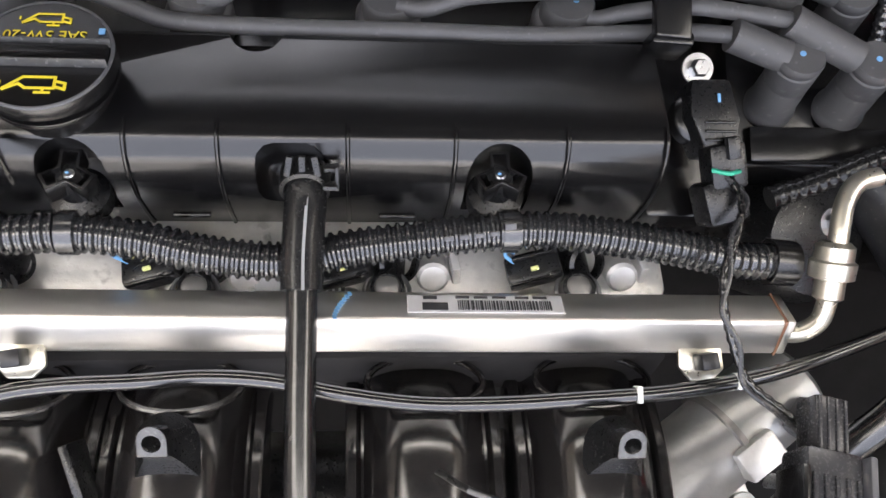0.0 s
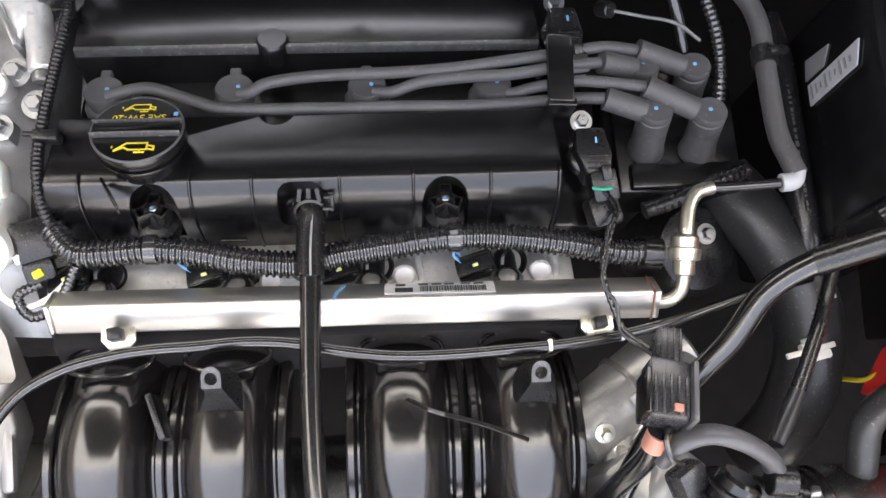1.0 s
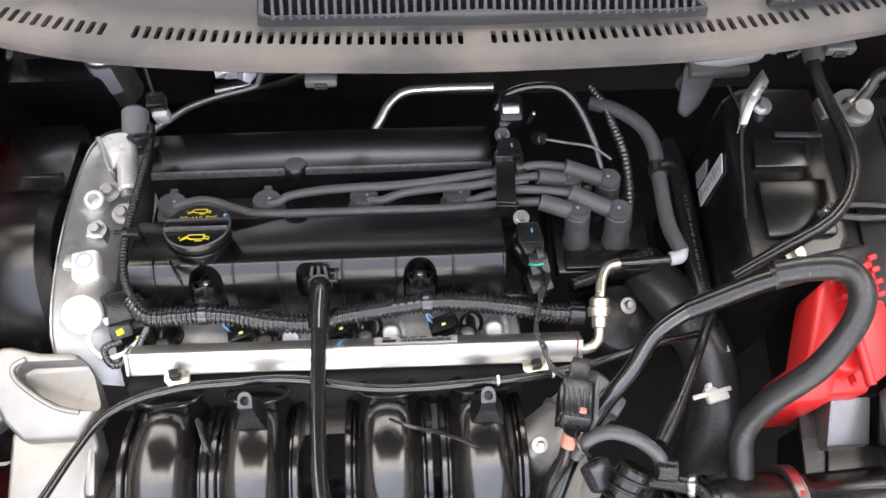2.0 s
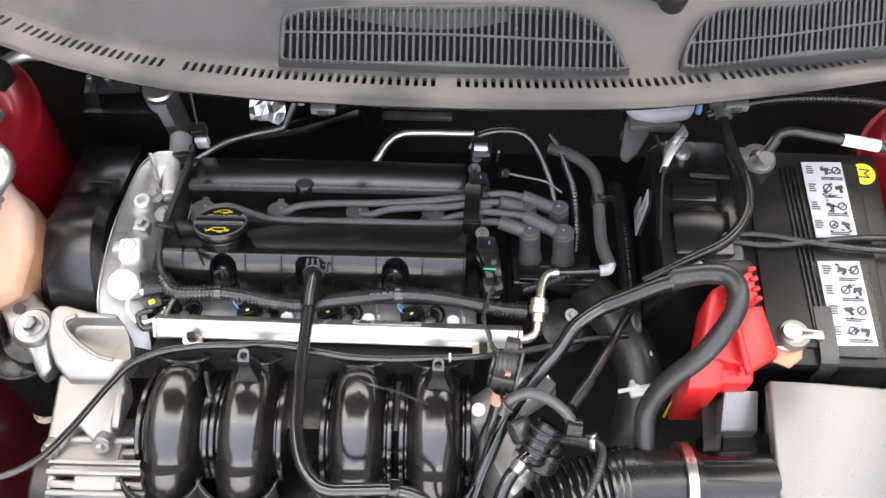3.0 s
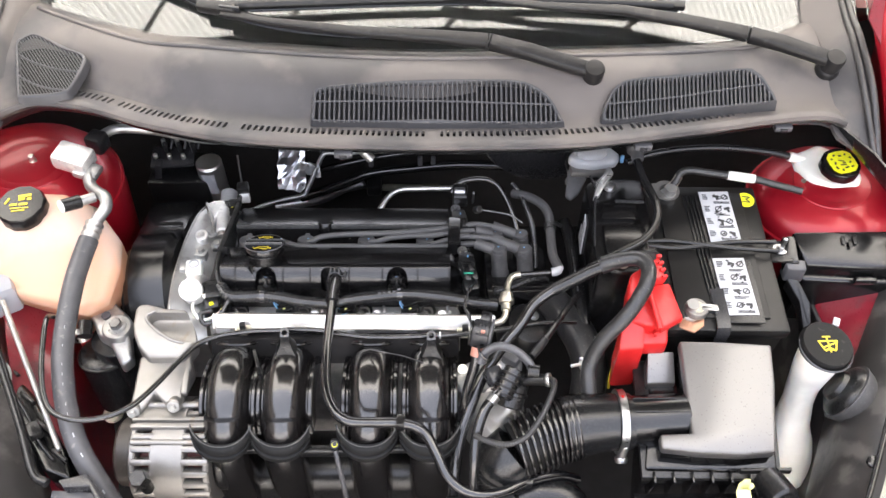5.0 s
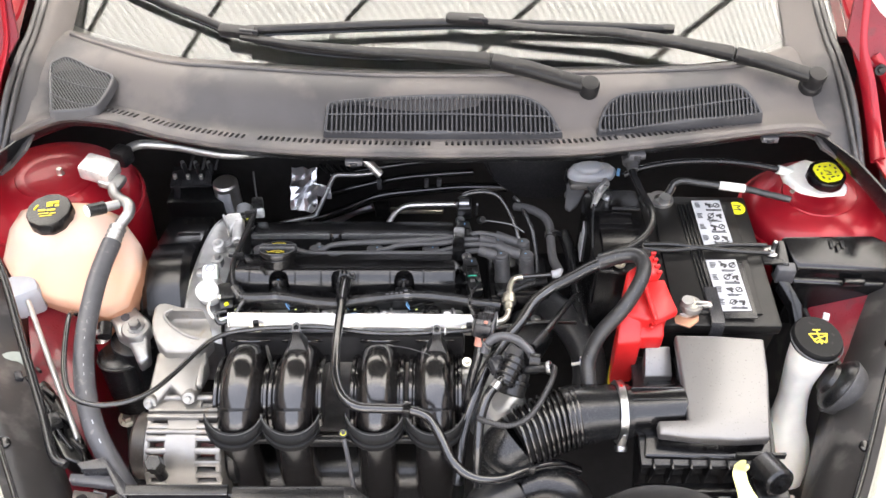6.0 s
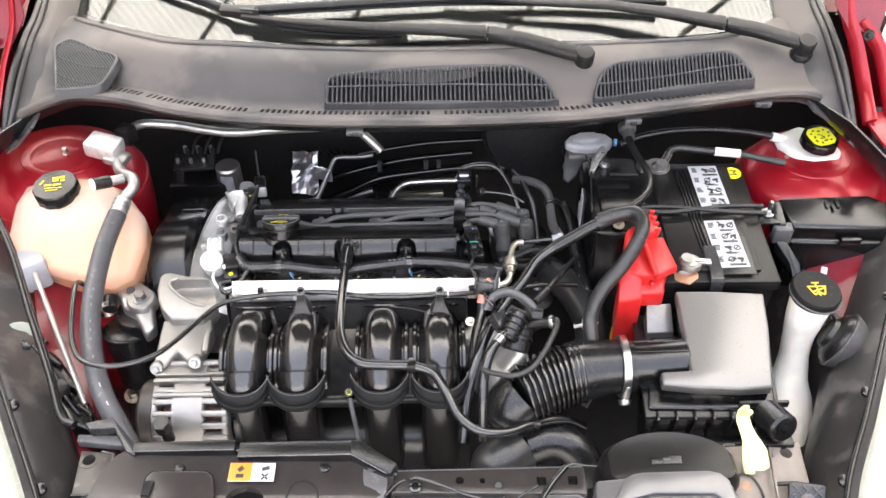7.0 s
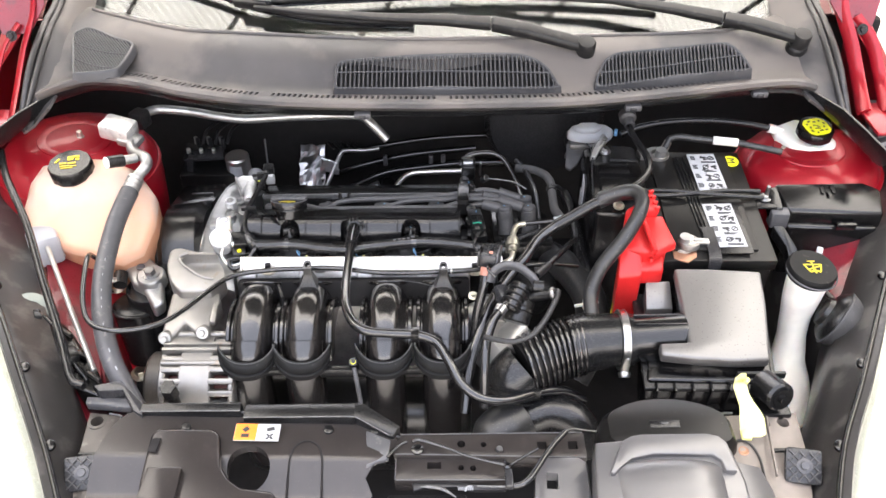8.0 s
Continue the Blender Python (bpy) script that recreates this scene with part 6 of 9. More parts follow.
part("lid", prism([(0.628, 0.150, 0.838), (0.760, 0.152, 0.838), (0.782, 0.140, 0.834), (0.775, 0.096, 0.820), (0.640, 0.104, 0.822)], 0.030, 0.005), SATIN, fuse)
part("body", prism([(0.634, 0.145, 0.808), (0.775, 0.142, 0.806), (0.770, 0.090, 0.796), (0.640, 0.098, 0.798)], 0.09, 0.004), SATIN, fuse)
part("corner", prism([(0.612, 0.112, 0.824), (0.639, 0.110, 0.824), (0.639, 0.096, 0.820), (0.614, 0.098, 0.820)], 0.026, 0.002), GREYPL, fuse, "grey corner bracket")
part("post", prism([(0.612, 0.140, 0.838), (0.630, 0.142, 0.838), (0.630, 0.104, 0.825), (0.612, 0.106, 0.825)], 0.02, 0.002), SATIN, fuse)
part("latch", box((0.722, 0.092, 0.802), (0.030, 0.008, 0.012), 0.002, (10, 0, 0)), SATIN, fuse)
for k in range(3):
    part("emblem", box((0.695 + 0.008 * k, 0.136 - 0.006 * (k % 2), 0.8352), (0.005, 0.012, 0.001), 0.0003, (14, 0, 0)), BLACK, fuse)
stay = thing("fuse_box_stay", "black steel stay below the fuse box", "bracket", (0.62, 0.06, 0.70))
part("leg", prism([(0.618, 0.098, 0.80), (0.634, 0.096, 0.80), (0.650, 0.070, 0.78), (0.648, 0.04, 0.76), (0.638, 0.04, 0.76), (0.636, 0.075, 0.78)], 0.02, 0.002), BLACK, stay)

# brake fluid reservoir
br = thing("brake_fluid_reservoir", "milky white brake fluid reservoir with a yellow cap", "brake reservoir", (0.68, 0.22, 0.83))
part("tank", prism([(0.652, 0.262, 0.872), (0.690, 0.276, 0.880), (0.722, 0.255, 0.880), (0.738, 0.212, 0.876), (0.728, 0.190, 0.872), (0.690, 0.192, 0.872), (0.664, 0.205, 0.872), (0.650, 0.235, 0.872)], 0.038, 0.008, seg=3), NECK, br)
part("nipple", tube([(0.664, 0.250, 0.868), (0.642, 0.252, 0.874)], 0.0072, 14, curve=False), NECK, br)
part("cap", lathe([(0.025, -0.016), (0.027, -0.014), (0.027, -0.003), (0.0255, 0.0), (0.0, 0.0)], (0.698, 0.212, 0.899), (0, -0.15, 1), 40, None, 20, 0.02), SATIN, br, "black cap rim")
part("cap_print", lathe([(0.0195, 0), (0.0195, 0.0008), (0.0, 0.001)], (0.698, 0.2119, 0.8995), (0, -0.15, 1), 24, None, 8, 0.1), YELPL, br, "yellow printed disc")
b = bmesh.new()
random.seed(8)
for k in range(11):
    a = 2 * math.pi * k / 11
    r = 0.015 if k % 3 else 0.011
    box((0.698 + r * math.cos(a), 0.2115 + r * math.sin(a) * 0.95, 0.9008 + r * 0.15 * math.sin(a)), (random.uniform(0.003, 0.007), 0.0024, 0.0008), 0, (0, 0, math.degrees(a) + random.choice((0, 60, 90))), 1, b)
for k in range(4):
    box((0.698 + random.uniform(-0.006, 0.006), 0.2115 - 0.006 + 0.004 * k, 0.9008), (random.uniform(0.004, 0.009), 0.0013, 0.0008), 0, (0, 0, random.uniform(-15, 15)), 1, b)
part("cap_text_bars", b, INK, br, smooth=0)
part("lug", lathe([(0.004, 0), (0.0085, 0), (0.0085, 0.004), (0.004, 0.004)], (0.655, 0.208, 0.855), (0, -0.3, 1), 18), NECK, br)
part("lug", lathe([(0.004, 0), (0.0085, 0), (0.0085, 0.004), (0.004, 0.004)], (0.738, 0.192, 0.858), (0, -0.3, 1), 18), NECK, br)
part("bolt", bolt((0.657, 0.213, 0.857), (0, -0.2, 1), 0.005, 0.005), ZINC, br)
part("bolt", bolt((0.650, 0.262, 0.838), (0, -0.2, 1), 0.0055, 0.005), ALU, br)
br.location += Vector((0.017, 0.036, -0.024))
bh = thing("brake_hose", "black braided hose from the brake reservoir", "hose", (0.55, 0.27, 0.86))
part("hose", tube([(0.662, 0.2885, 0.849), (0.62, 0.2925, 0.856), (0.56, 0.294, 0.861), (0.50, 0.291, 0.861), (0.45, 0.284, 0.856), (0.42, 0.276, 0.848)], 0.0056, 12, ribs=0.0004, pitch=0.004), RUBBER, bh)

# brake master cylinder and servo behind the engine
mc = thing("brake_master_cylinder", "brake master cylinder with a milky white tank", "master cylinder", (0.37, 0.28, 0.75))
part("tank", prism([(0.328, 0.258, 0.864), (0.340, 0.276, 0.866), (0.366, 0.283, 0.867), (0.396, 0.278, 0.866), (0.408, 0.264, 0.864), (0.400, 0.250, 0.862), (0.366, 0.245, 0.861), (0.340, 0.248, 0.862)], 0.016, 0.006, seg=3), MILK, mc)
part("tank_step", prism([(0.340, 0.260, 0.871), (0.352, 0.273, 0.872), (0.378, 0.274, 0.872), (0.388, 0.262, 0.871), (0.376, 0.252, 0.870), (0.352, 0.251, 0.870)], 0.010, 0.004, seg=3), MILK, mc)
part("bracket", prism([(0.330, 0.250, 0.846), (0.352, 0.256, 0.848), (0.358, 0.240, 0.840), (0.346, 0.222, 0.826), (0.334, 0.214, 0.820), (0.326, 0.220, 0.822)], 0.006, 0.002), GREYRUB, mc, "grey cast ear")
part("flange", box((0.362, 0.256, 0.842), (0.058, 0.030, 0.012), 0.004, (0, 4, 3)), BODYALU, mc)
part("neck", box((0.355, 0.27, 0.84), (0.05, 0.026, 0.026), 0.006, (0, 4, 6)), BLACK, mc)
part("cylinder", cyl((0.392, 0.262, 0.82), (0.36, 0.33, 0.80), 0.012, 22, 0.002), BLACKSTEEL, mc)
part("ear", lathe([(0.004, 0), (0.009, 0), (0.009, 0.006), (0.004, 0.006)], (0.337, 0.250, 0.822), (0.2, -0.9, 0.4), 18), BODYALU, mc)
part("bolt", bolt((0.35, 0.268, 0.835), (0.1, -0.8, 0.5), 0.004, 0.005), CHROME, mc)
part("cap", cyl((0.406, 0.256, 0.862), (0.411, 0.255, 0.862), 0.006, 16), BLUEP, mc, "blue plug")
mc.location += Vector((0.007, 0.034, -0.019))
servo = thing("brake_servo", "dark grey round brake servo on the bulkhead", "brake servo", (0.32, 0.43, 0.70))
part("drum", lathe([(0.0, 0.0), (0.04, 0.004), (0.095, 0.02), (0.105, 0.035), (0.105, 0.08)], (0.315, 0.37, 0.80), (0, 1, 0), 40), CONGREY, servo)

# ---- left of the engine: tank, timing side, alternator ----
tank = thing("coolant_tank", "milky coolant tank holding peach-coloured coolant", "coolant tank", (-0.38, 0.12, 0.70))
TK = [(-0.478, 0.160, 0.850), (-0.470, 0.190, 0.858), (-0.43, 0.206, 0.862), (-0.37, 0.205, 0.860), (-0.325, 0.188, 0.852), (-0.291, 0.150, 0.832), (-0.289, 0.115, 0.815), (-0.302, 0.075, 0.790), (-0.330, 0.062, 0.782), (-0.40, 0.072, 0.796), (-0.455, 0.085, 0.808), (-0.480, 0.120, 0.828)]
b = bmesh.new()
cx, cy = -0.385, 0.13
rings = []
for dz, s in ((0.0, 0.80), (-0.003, 0.92), (-0.010, 0.99), (-0.022, 1.0), (-0.05, 0.985), (-0.09, 0.93), (-0.13, 0.86)):
    rings.append([(cx + (x - cx) * s, cy + (y - cy) * s + (0.012 if dz < -0.08 else 0) - dz * 0.1, (z if dz > -0.04 else z * 0.6 + 0.333) + dz) for x, y, z in TK])
rings.insert(0, [(cx + (x - cx) * 0.35, cy + (y - cy) * 0.35, 0.842 + (z - 0.83) * 0.5) for x, y, z in TK])
part("upper_shell", loft(rings[:5], close=True), TANK, tank, "pale milky plastic", smooth=60)
part("filled_base", loft(rings[4:], close=True), COOLANT, tank, "peach coolant showing through", smooth=60)
part("neck", lathe([(0.026, -0.02), (0.026, 0.004), (0.028, 0.005)], (-0.412, 0.168, 0.852), (0, -0.1, 1)), TANK, tank)
cp = part("cap", lathe([(0.0285, -0.014), (0.031, -0.012), (0.031, 0.004), (0.029, 0.008), (0.0, 0.008)], (-0.412, 0.167, 0.866), (0, -0.12, 1), 48, None, 24, 0.025), SATIN, tank, "ribbed black cap with yellow print")
CP = Matrix.Translation((-0.412, 0.166, 0.8746)) @ Vector((0, -0.12, 1)).to_track_quat("Z", "Y").to_matrix().to_4x4()
b = bmesh.new()
for x, y, w, h, r in ((2, 9, 12, 3, 12), (0, 5, 6, 3, 12), (7, 5.5, 4, 3, 12), (-6, -2, 7, 2.4, 8), (3, -1, 8, 2.4, 8), (-3, -6, 10, 1.2, 8), (6, -5.5, 6, 1.2, 8), (0, -9, 12, 1.2, 8), (-13, 2, 2, 7, -20)):
    box((x, y, 0), (w, h, 0.5), 0.1, (0, 0, r), 1, b)
bmesh.ops.transform(b, verts=b.verts, matrix=CP @ Matrix.Scale(0.0014, 4))
part("cap_print", b, YELLOW, cp, smooth=0)
part("bracket", box((-0.444, 0.084, 0.785), (0.042, 0.046, 0.05), 0.008, (0, 0, 30)), MILK, tank, "frosted fixing bracket")
part("outlet", tube([(-0.338, 0.065, 0.745), (-0.335, 0.045, 0.74)], 0.010, 14, curve=False), BLACK, tank)
part("spring_clip", lathe([(0.013, 0), (0.0145, 0.001), (0.0145, 0.008), (0.013, 0.009)], (-0.345, 0.052, 0.738), (0.3, -1, -0.2), 24), CHROME, tank, "bright spring clip")

# air-conditioning pipe with its valve and rubber hose
ac = thing("air_conditioning_pipe", "bare aluminium air-conditioning pipe and block", "pipe", (-0.33, 0.2, 0.82))
part("block", box((-0.360, 0.244, 0.884), (0.050, 0.036, 0.026), 0.005, (5, 8, -15)), HEADALU, ac)
part("flange", box((-0.341, 0.231, 0.872), (0.034, 0.028, 0.012), 0.004, (5, 8, -15)), ALU, ac)
part("pipe", tube([(-0.338, 0.222, 0.870), (-0.331, 0.206, 0.868), (-0.318, 0.192, 0.870), (-0.304, 0.180, 0.872), (-0.300, 0.165, 0.868), (-0.308, 0.150, 0.862), (-0.313, 0.135, 0.858)], 0.0082, 16), ALU, ac)
part("stub", tube([(-0.318, 0.180, 0.872), (-0.332, 0.168, 0.876)], 0.007, 14, curve=False), ALU, ac)
part("stub_cap", cyl((-0.332, 0.168, 0.876), (-0.350, 0.153, 0.882), 0.0092, 18), BLACK, ac, "black valve cap")
part("stub_end", cyl((-0.350, 0.153, 0.882), (-0.352, 0.151, 0.8825), 0.0086, 18), WHITE, ac)
part("crimp", tube([(-0.311, 0.142, 0.860), (-0.3155, 0.108, 0.853)], 0.0120, 20, ribs=0.0014, pitch=0.008, curve=True), ALU, ac)
AH = [(-0.3140, 0.118, 0.855), (-0.3185, 0.085, 0.847), (-0.321, 0.05, 0.838), (-0.322, 0.0, 0.820), (-0.317, -0.045, 0.805), (-0.305, -0.090, 0.787), (-0.286, -0.132, 0.768), (-0.262, -0.165, 0.742), (-0.24, -0.19, 0.71)]
part("rubber_hose", tube(AH, 0.0128, 24), GREYPL, ac)
path = smooth_path(AH, 8)
b = bmesh.new()
for k in range(24, len(path) - 6, 2):
    p, q = path[k], path[k + 1]
    dirv = (q - p).normalized()
    side = Vector((0.35, -0.45, 0.82))
    side = (side - dirv * side.dot(dirv)).normalized() * 0.0126
    w = dirv.cross(side).normalized() * (0.0007 if k > 42 else 0.00028)
    q = p + (q - p) * (0.9 if k > 42 else 0.6)
    vs = [b.verts.new(v) for v in (p + side - w, p + side + w, q + side + w, q + side - w)]
    b.faces.new(vs)
part("print_dashes", thicken(b, 0.0003), PAPER, ac, smooth=0)
part("long_pipe", tube([(-0.338, 0.296, 0.880), (-0.318, 0.314, 0.878), (-0.27, 0.320, 0.870), (-0.225, 0.313, 0.865), (-0.180, 0.309, 0.862), (-0.12, 0.320, 0.859), (-0.065, 0.328, 0.856), (0.0, 0.330, 0.854), (0.022, 0.322, 0.842), (0.045, 0.315, 0.818)], 0.0072, 14), ALU, ac)
part("grommet", box((-0.340, 0.285, 0.878), (0.026, 0.026, 0.028), 0.005, (0, 0, -20)), BLACK, ac)
nut = thing("strut_nut", "plated nut on the strut tower", "nut", (-0.436, 0.272, 0.845))
part("nut", bolt((-0.436, 0.272, 0.846), (0, 0, 1), 0.0062, 0.008), ZINC, nut)
part("stud", cyl((-0.436, 0.272, 0.852), (-0.436, 0.272, 0.864), 0.0042, 12), ZINC, nut)

# timing side
case = thing("timing_case", "cast aluminium timing case at the engine's end", "timing case", (-0.19, 0.17, 0.60))
C0 = [(-0.180, 0.288, 0.748), (-0.188, 0.268, 0.768), (-0.197, 0.240, 0.776), (-0.203, 0.18, 0.783), (-0.205, 0.12, 0.784), (-0.203, 0.07, 0.778), (-0.197, 0.035, 0.755)]
sec = []
for x, y, z in C0:
    sec.append([(x - 0.018 + 0.0, y, z - 0.10), (x - 0.018, y, z - 0.006), (x - 0.014, y, z - 0.001), (x + 0.0, y, z - 0.006), (x + 0.030, y, z - 0.020), (x + 0.030, y, z - 0.10)])
part("casting", loft(sec, close=True), ALU, case)
part("machined_edge", tube([s[2] for s in sec], 0.0013, 8), CHROME, case, "bright machined edge")
part("upper_bracket", prism([(-0.199, 0.253, 0.786), (-0.188, 0.258, 0.788), (-0.172, 0.259, 0.788), (-0.167, 0.241, 0.785), (-0.180, 0.234, 0.785), (-0.184, 0.216, 0.782)], 0.018, 0.003), HEADALU, case, "pale cast bracket")
part("bracket_web", box((-0.190, 0.236, 0.780), (0.004, 0.040, 0.016), 0.001, (0, 0, 24)), ALU, case)
part("solenoid", cyl((-0.1745, 0.250, 0.778), (-0.168, 0.203, 0.776), 0.0092, 22, 0.002), HEADALU, case, "bare metal solenoid barrel")
part("solenoid_cap", cyl((-0.168, 0.203, 0.777), (-0.1675, 0.196, 0.776), 0.0068, 18, 0.001), BODYALU, case)
part("actuator_dome", cyl((-0.172, 0.264, 0.762), (-0.175, 0.298, 0.767), 0.0125, 26, 0.004), LABGREY, case, "grey domed actuator")
b = cyl((-0.1955, 0.1935, 0.764), (-0.1940, 0.190, 0.787), 0.0088, 24, 0.001)
box((-0.200, 0.189, 0.776), (0.013, 0.016, 0.020), 0.002, (0, 0, 8), 2, b)
part("dowel_boss", carve(b, [cyl((-0.1945, 0.191, 0.776), (-0.1935, 0.189, 0.80), 0.0050, 20, 0)]), HEADALU, case, "hollow dowel boss")
part("nut_pad", box((-0.191, 0.162, 0.774), (0.016, 0.014, 0.014), 0.002, (0, 0, -6)), ALU, case)
for x, y, z, r in ((-0.185, 0.203, 0.776, 0.0056), (-0.172, 0.182, 0.772, 0.0056), (-0.190, 0.163, 0.780, 0.0050)):
    part("bolt", bolt((x, y, z), (0, -0.15, 1), r, 0.007), ALU, case)
b = box((-0.191, 0.124, 0.787), (0.022, 0.026, 0.018), 0.004, (0, 0, 8), 3)
part("sensor_block", b, NECK, case, "frosted plastic sensor")
part("sensor_rim", lathe([(0.0055, 0), (0.0055, 0.0012), (0.0075, 0.0012), (0.0075, 0)], (-0.191, 0.1265, 0.7958), (0, 0, 1), 22), MILK, case)
part("barrel", cyl((-0.188, 0.114, 0.772), (-0.186, 0.084, 0.788), 0.0158, 26, 0.002), HEADALU, case, "pale cast barrel")
part("side_lug", box((-0.207, 0.132, 0.780), (0.014, 0.014, 0.012), 0.003), ALU, case)
part("round_cap", cyl((-0.186, 0.090, 0.776), (-0.184, 0.074, 0.806), 0.0155, 26, 0.003), WHITE, case, "white round plug")
plugc = thing("cam_actuator_plug", "black wired plug at the timing case", "connector", (-0.165, 0.085, 0.77))
part("body", box((-0.162, 0.086, 0.785), (0.022, 0.026, 0.022), 0.003, (15, 10, 20)), BLACK, plugc)
part("end", box((-0.160, 0.070, 0.778), (0.018, 0.014, 0.016), 0.003, (25, 10, 20)), BLACK, plugc)
part("tag", box((-0.166, 0.074, 0.792), (0.008, 0.006, 0.005), 0.001, (20, 0, 30)), NECK, plugc)
part("wire", tube([(-0.168, 0.092, 0.785), (-0.178, 0.075, 0.790), (-0.182, 0.058, 0.785), (-0.172, 0.048, 0.775), (-0.158, 0.052, 0.772), (-0.145, 0.062, 0.775)], 0.0022, 10), NECK, plugc, "pale wire")
part("wire", tube([(-0.160, 0.062, 0.776), (-0.172, 0.054, 0.778), (-0.165, 0.042, 0.772), (-0.148, 0.050, 0.776), (-0.136, 0.070, 0.786)], 0.0034, 10, ribs=0.0004, pitch=0.003), CONDUIT, plugc)
part("upper_plug", box((-0.161, 0.255, 0.772), (0.015, 0.016, 0.014), 0.002, (0, 0, 12)), BLACK, plugc)
part("upper_mark", box((-0.1615, 0.253, 0.7795), (0.003, 0.003, 0.0012), 0.0004, (0, 0, 12)), YELPL, plugc)
part("yellow_clip", box((-0.158, 0.0655, 0.786), (0.006, 0.005, 0.003), 0.0008, (0, 0, 30)), YELPL, plugc)
tc = thing("timing_belt_cover", "rounded black plastic timing belt cover", "belt cover", (-0.25, 0.16, 0.60))
part("drum", cyl((-0.224, 0.160, 0.700), (-0.292, 0.156, 0.695), 0.088, 48, 0.010), SATIN, tc)
part("hub", cyl((-0.290, 0.156, 0.696), (-0.304, 0.155, 0.696), 0.070, 40, 0.006), BLACK, tc)
part("lip", box((-0.246, 0.222, 0.776), (0.034, 0.006, 0.004), 0.001), SATIN, tc)
for r in (0.058, 0.044):
    part("hub_groove", lathe([(r - 0.003, 0), (r - 0.002, 0.0014), (r + 0.002, 0.0014), (r + 0.003, 0)], (-0.3036, 0.155, 0.696), (-1, 0, 0), 40), SATIN, tc)
part("guard", prism([(-0.228, 0.30, 0.745), (-0.30, 0.30, 0.742), (-0.30, 0.21, 0.762), (-0.226, 0.21, 0.772)], 0.06, 0.006), SATIN, tc)

# engine mounting and bracket
mt = thing("engine_mount", "cast aluminium engine mounting with a large bolt", "engine mount", (-0.29, 0.05, 0.66))
part("arm", prism([(-0.345, 0.112, 0.752), (-0.318, 0.110, 0.752), (-0.292, 0.084, 0.752), (-0.276, 0.070, 0.752), (-0.272, 0.046, 0.750), (-0.262, 0.010, 0.740), (-0.276, 0.000, 0.735), (-0.296, 0.032, 0.745), (-0.316, 0.044, 0.746), (-0.324, 0.060, 0.748), (-0.348, 0.092, 0.750)], 0.022, 0.005, seg=3), ALU, mt)
part("boss", lathe([(0.0205, -0.01), (0.0205, 0.006), (0.018, 0.009), (0.0, 0.009)], (-0.288, 0.050, 0.748), (0, -0.1, 1)), ALU, mt)
part("bolt", bolt((-0.288, 0.050, 0.757), (0, -0.1, 1), 0.0085, 0.008, washer=1.5), CHROME, mt)
for k in range(3):
    part("recess", lathe([(0.0040, 0), (0.0062, 0.0005), (0.0062, 0.0018), (0.0, 0.0004)], (-0.309 - 0.010 * k, 0.071 + 0.012 * k, 0.7518), (0, -0.1, 1), 16), GREYPL, mt)
part("stem", cyl((-0.296, 0.052, 0.73), (-0.300, 0.05, 0.60), 0.034, 24), RUBBER, mt)
part("chamber", lathe([(0.028, -0.10), (0.032, -0.06), (0.035, -0.02), (0.035, -0.004), (0.030, 0.0), (0.0, 0.0)], (-0.318, 0.046, 0.708), (0.0, 0.18, 1), 32), RUBBER, mt, "black rubber fluid chamber")
part("chamber_ring", lathe([(0.035, 0), (0.037, 0.001), (0.037, 0.004), (0.035, 0.005)], (-0.318, 0.044, 0.698), (0.0, 0.18, 1), 32), BLACK, mt)
bk = thing("engine_bracket", "large cast aluminium bracket above the alternator", "bracket", (-0.21, 0.0, 0.68))
B1 = [(-0.249, 0.024, 0.799), (-0.249, 0.045, 0.804), (-0.243, 0.050, 0.806), (-0.234, 0.0505, 0.806), (-0.212, 0.045, 0.804), (-0.184, 0.044, 0.803), (-0.174, 0.028, 0.798), (-0.166, 0.004, 0.790), (-0.181, -0.019, 0.785), (-0.224, -0.020, 0.785), (-0.238, -0.006, 0.790), (-0.246, 0.010, 0.795)]
b = prism(B1, 0.032, 0.006, seg=3)
hollow = prism([(-0.230, 0.034, 0.86), (-0.222, 0.0385, 0.86), (-0.150, 0.0385, 0.86), (-0.150, 0.000, 0.86), (-0.178, 0.000, 0.86), (-0.196, 0.004, 0.86), (-0.214, 0.014, 0.86), (-0.228, 0.026, 0.86)], 0.075, 0.005)
part("upper", carve(b, [hollow]), BODYALU, bk)
part("fillet", tube([(-0.181, -0.0005, 0.7895), (-0.197, 0.0030, 0.7915), (-0.215, 0.0130, 0.7955), (-0.2295, 0.0255, 0.7995), (-0.2315, 0.0345, 0.8025), (-0.2225, 0.0400, 0.8035)], 0.0022, 10), BODYALU, bk, "rounded rim of the recess")
B2 = [(-0.238, -0.010, 0.774), (-0.205, -0.012, 0.774), (-0.176, -0.004, 0.774), (-0.170, -0.024, 0.770), (-0.178, -0.052, 0.766), (-0.176, -0.074, 0.761), (-0.183, -0.080, 0.760), (-0.192, -0.076, 0.760), (-0.212, -0.057, 0.764), (-0.225, -0.082, 0.758), (-0.233, -0.087, 0.757), (-0.240, -0.080, 0.758), (-0.240, -0.060, 0.761)]
part("lower", prism(B2, 0.028, 0.0035, seg=3), BODYALU, bk)
part("rib", box((-0.176, -0.030, 0.765), (0.008, 0.062, 0.010), 0.003, (5, 0, 4)), BODYALU, bk)
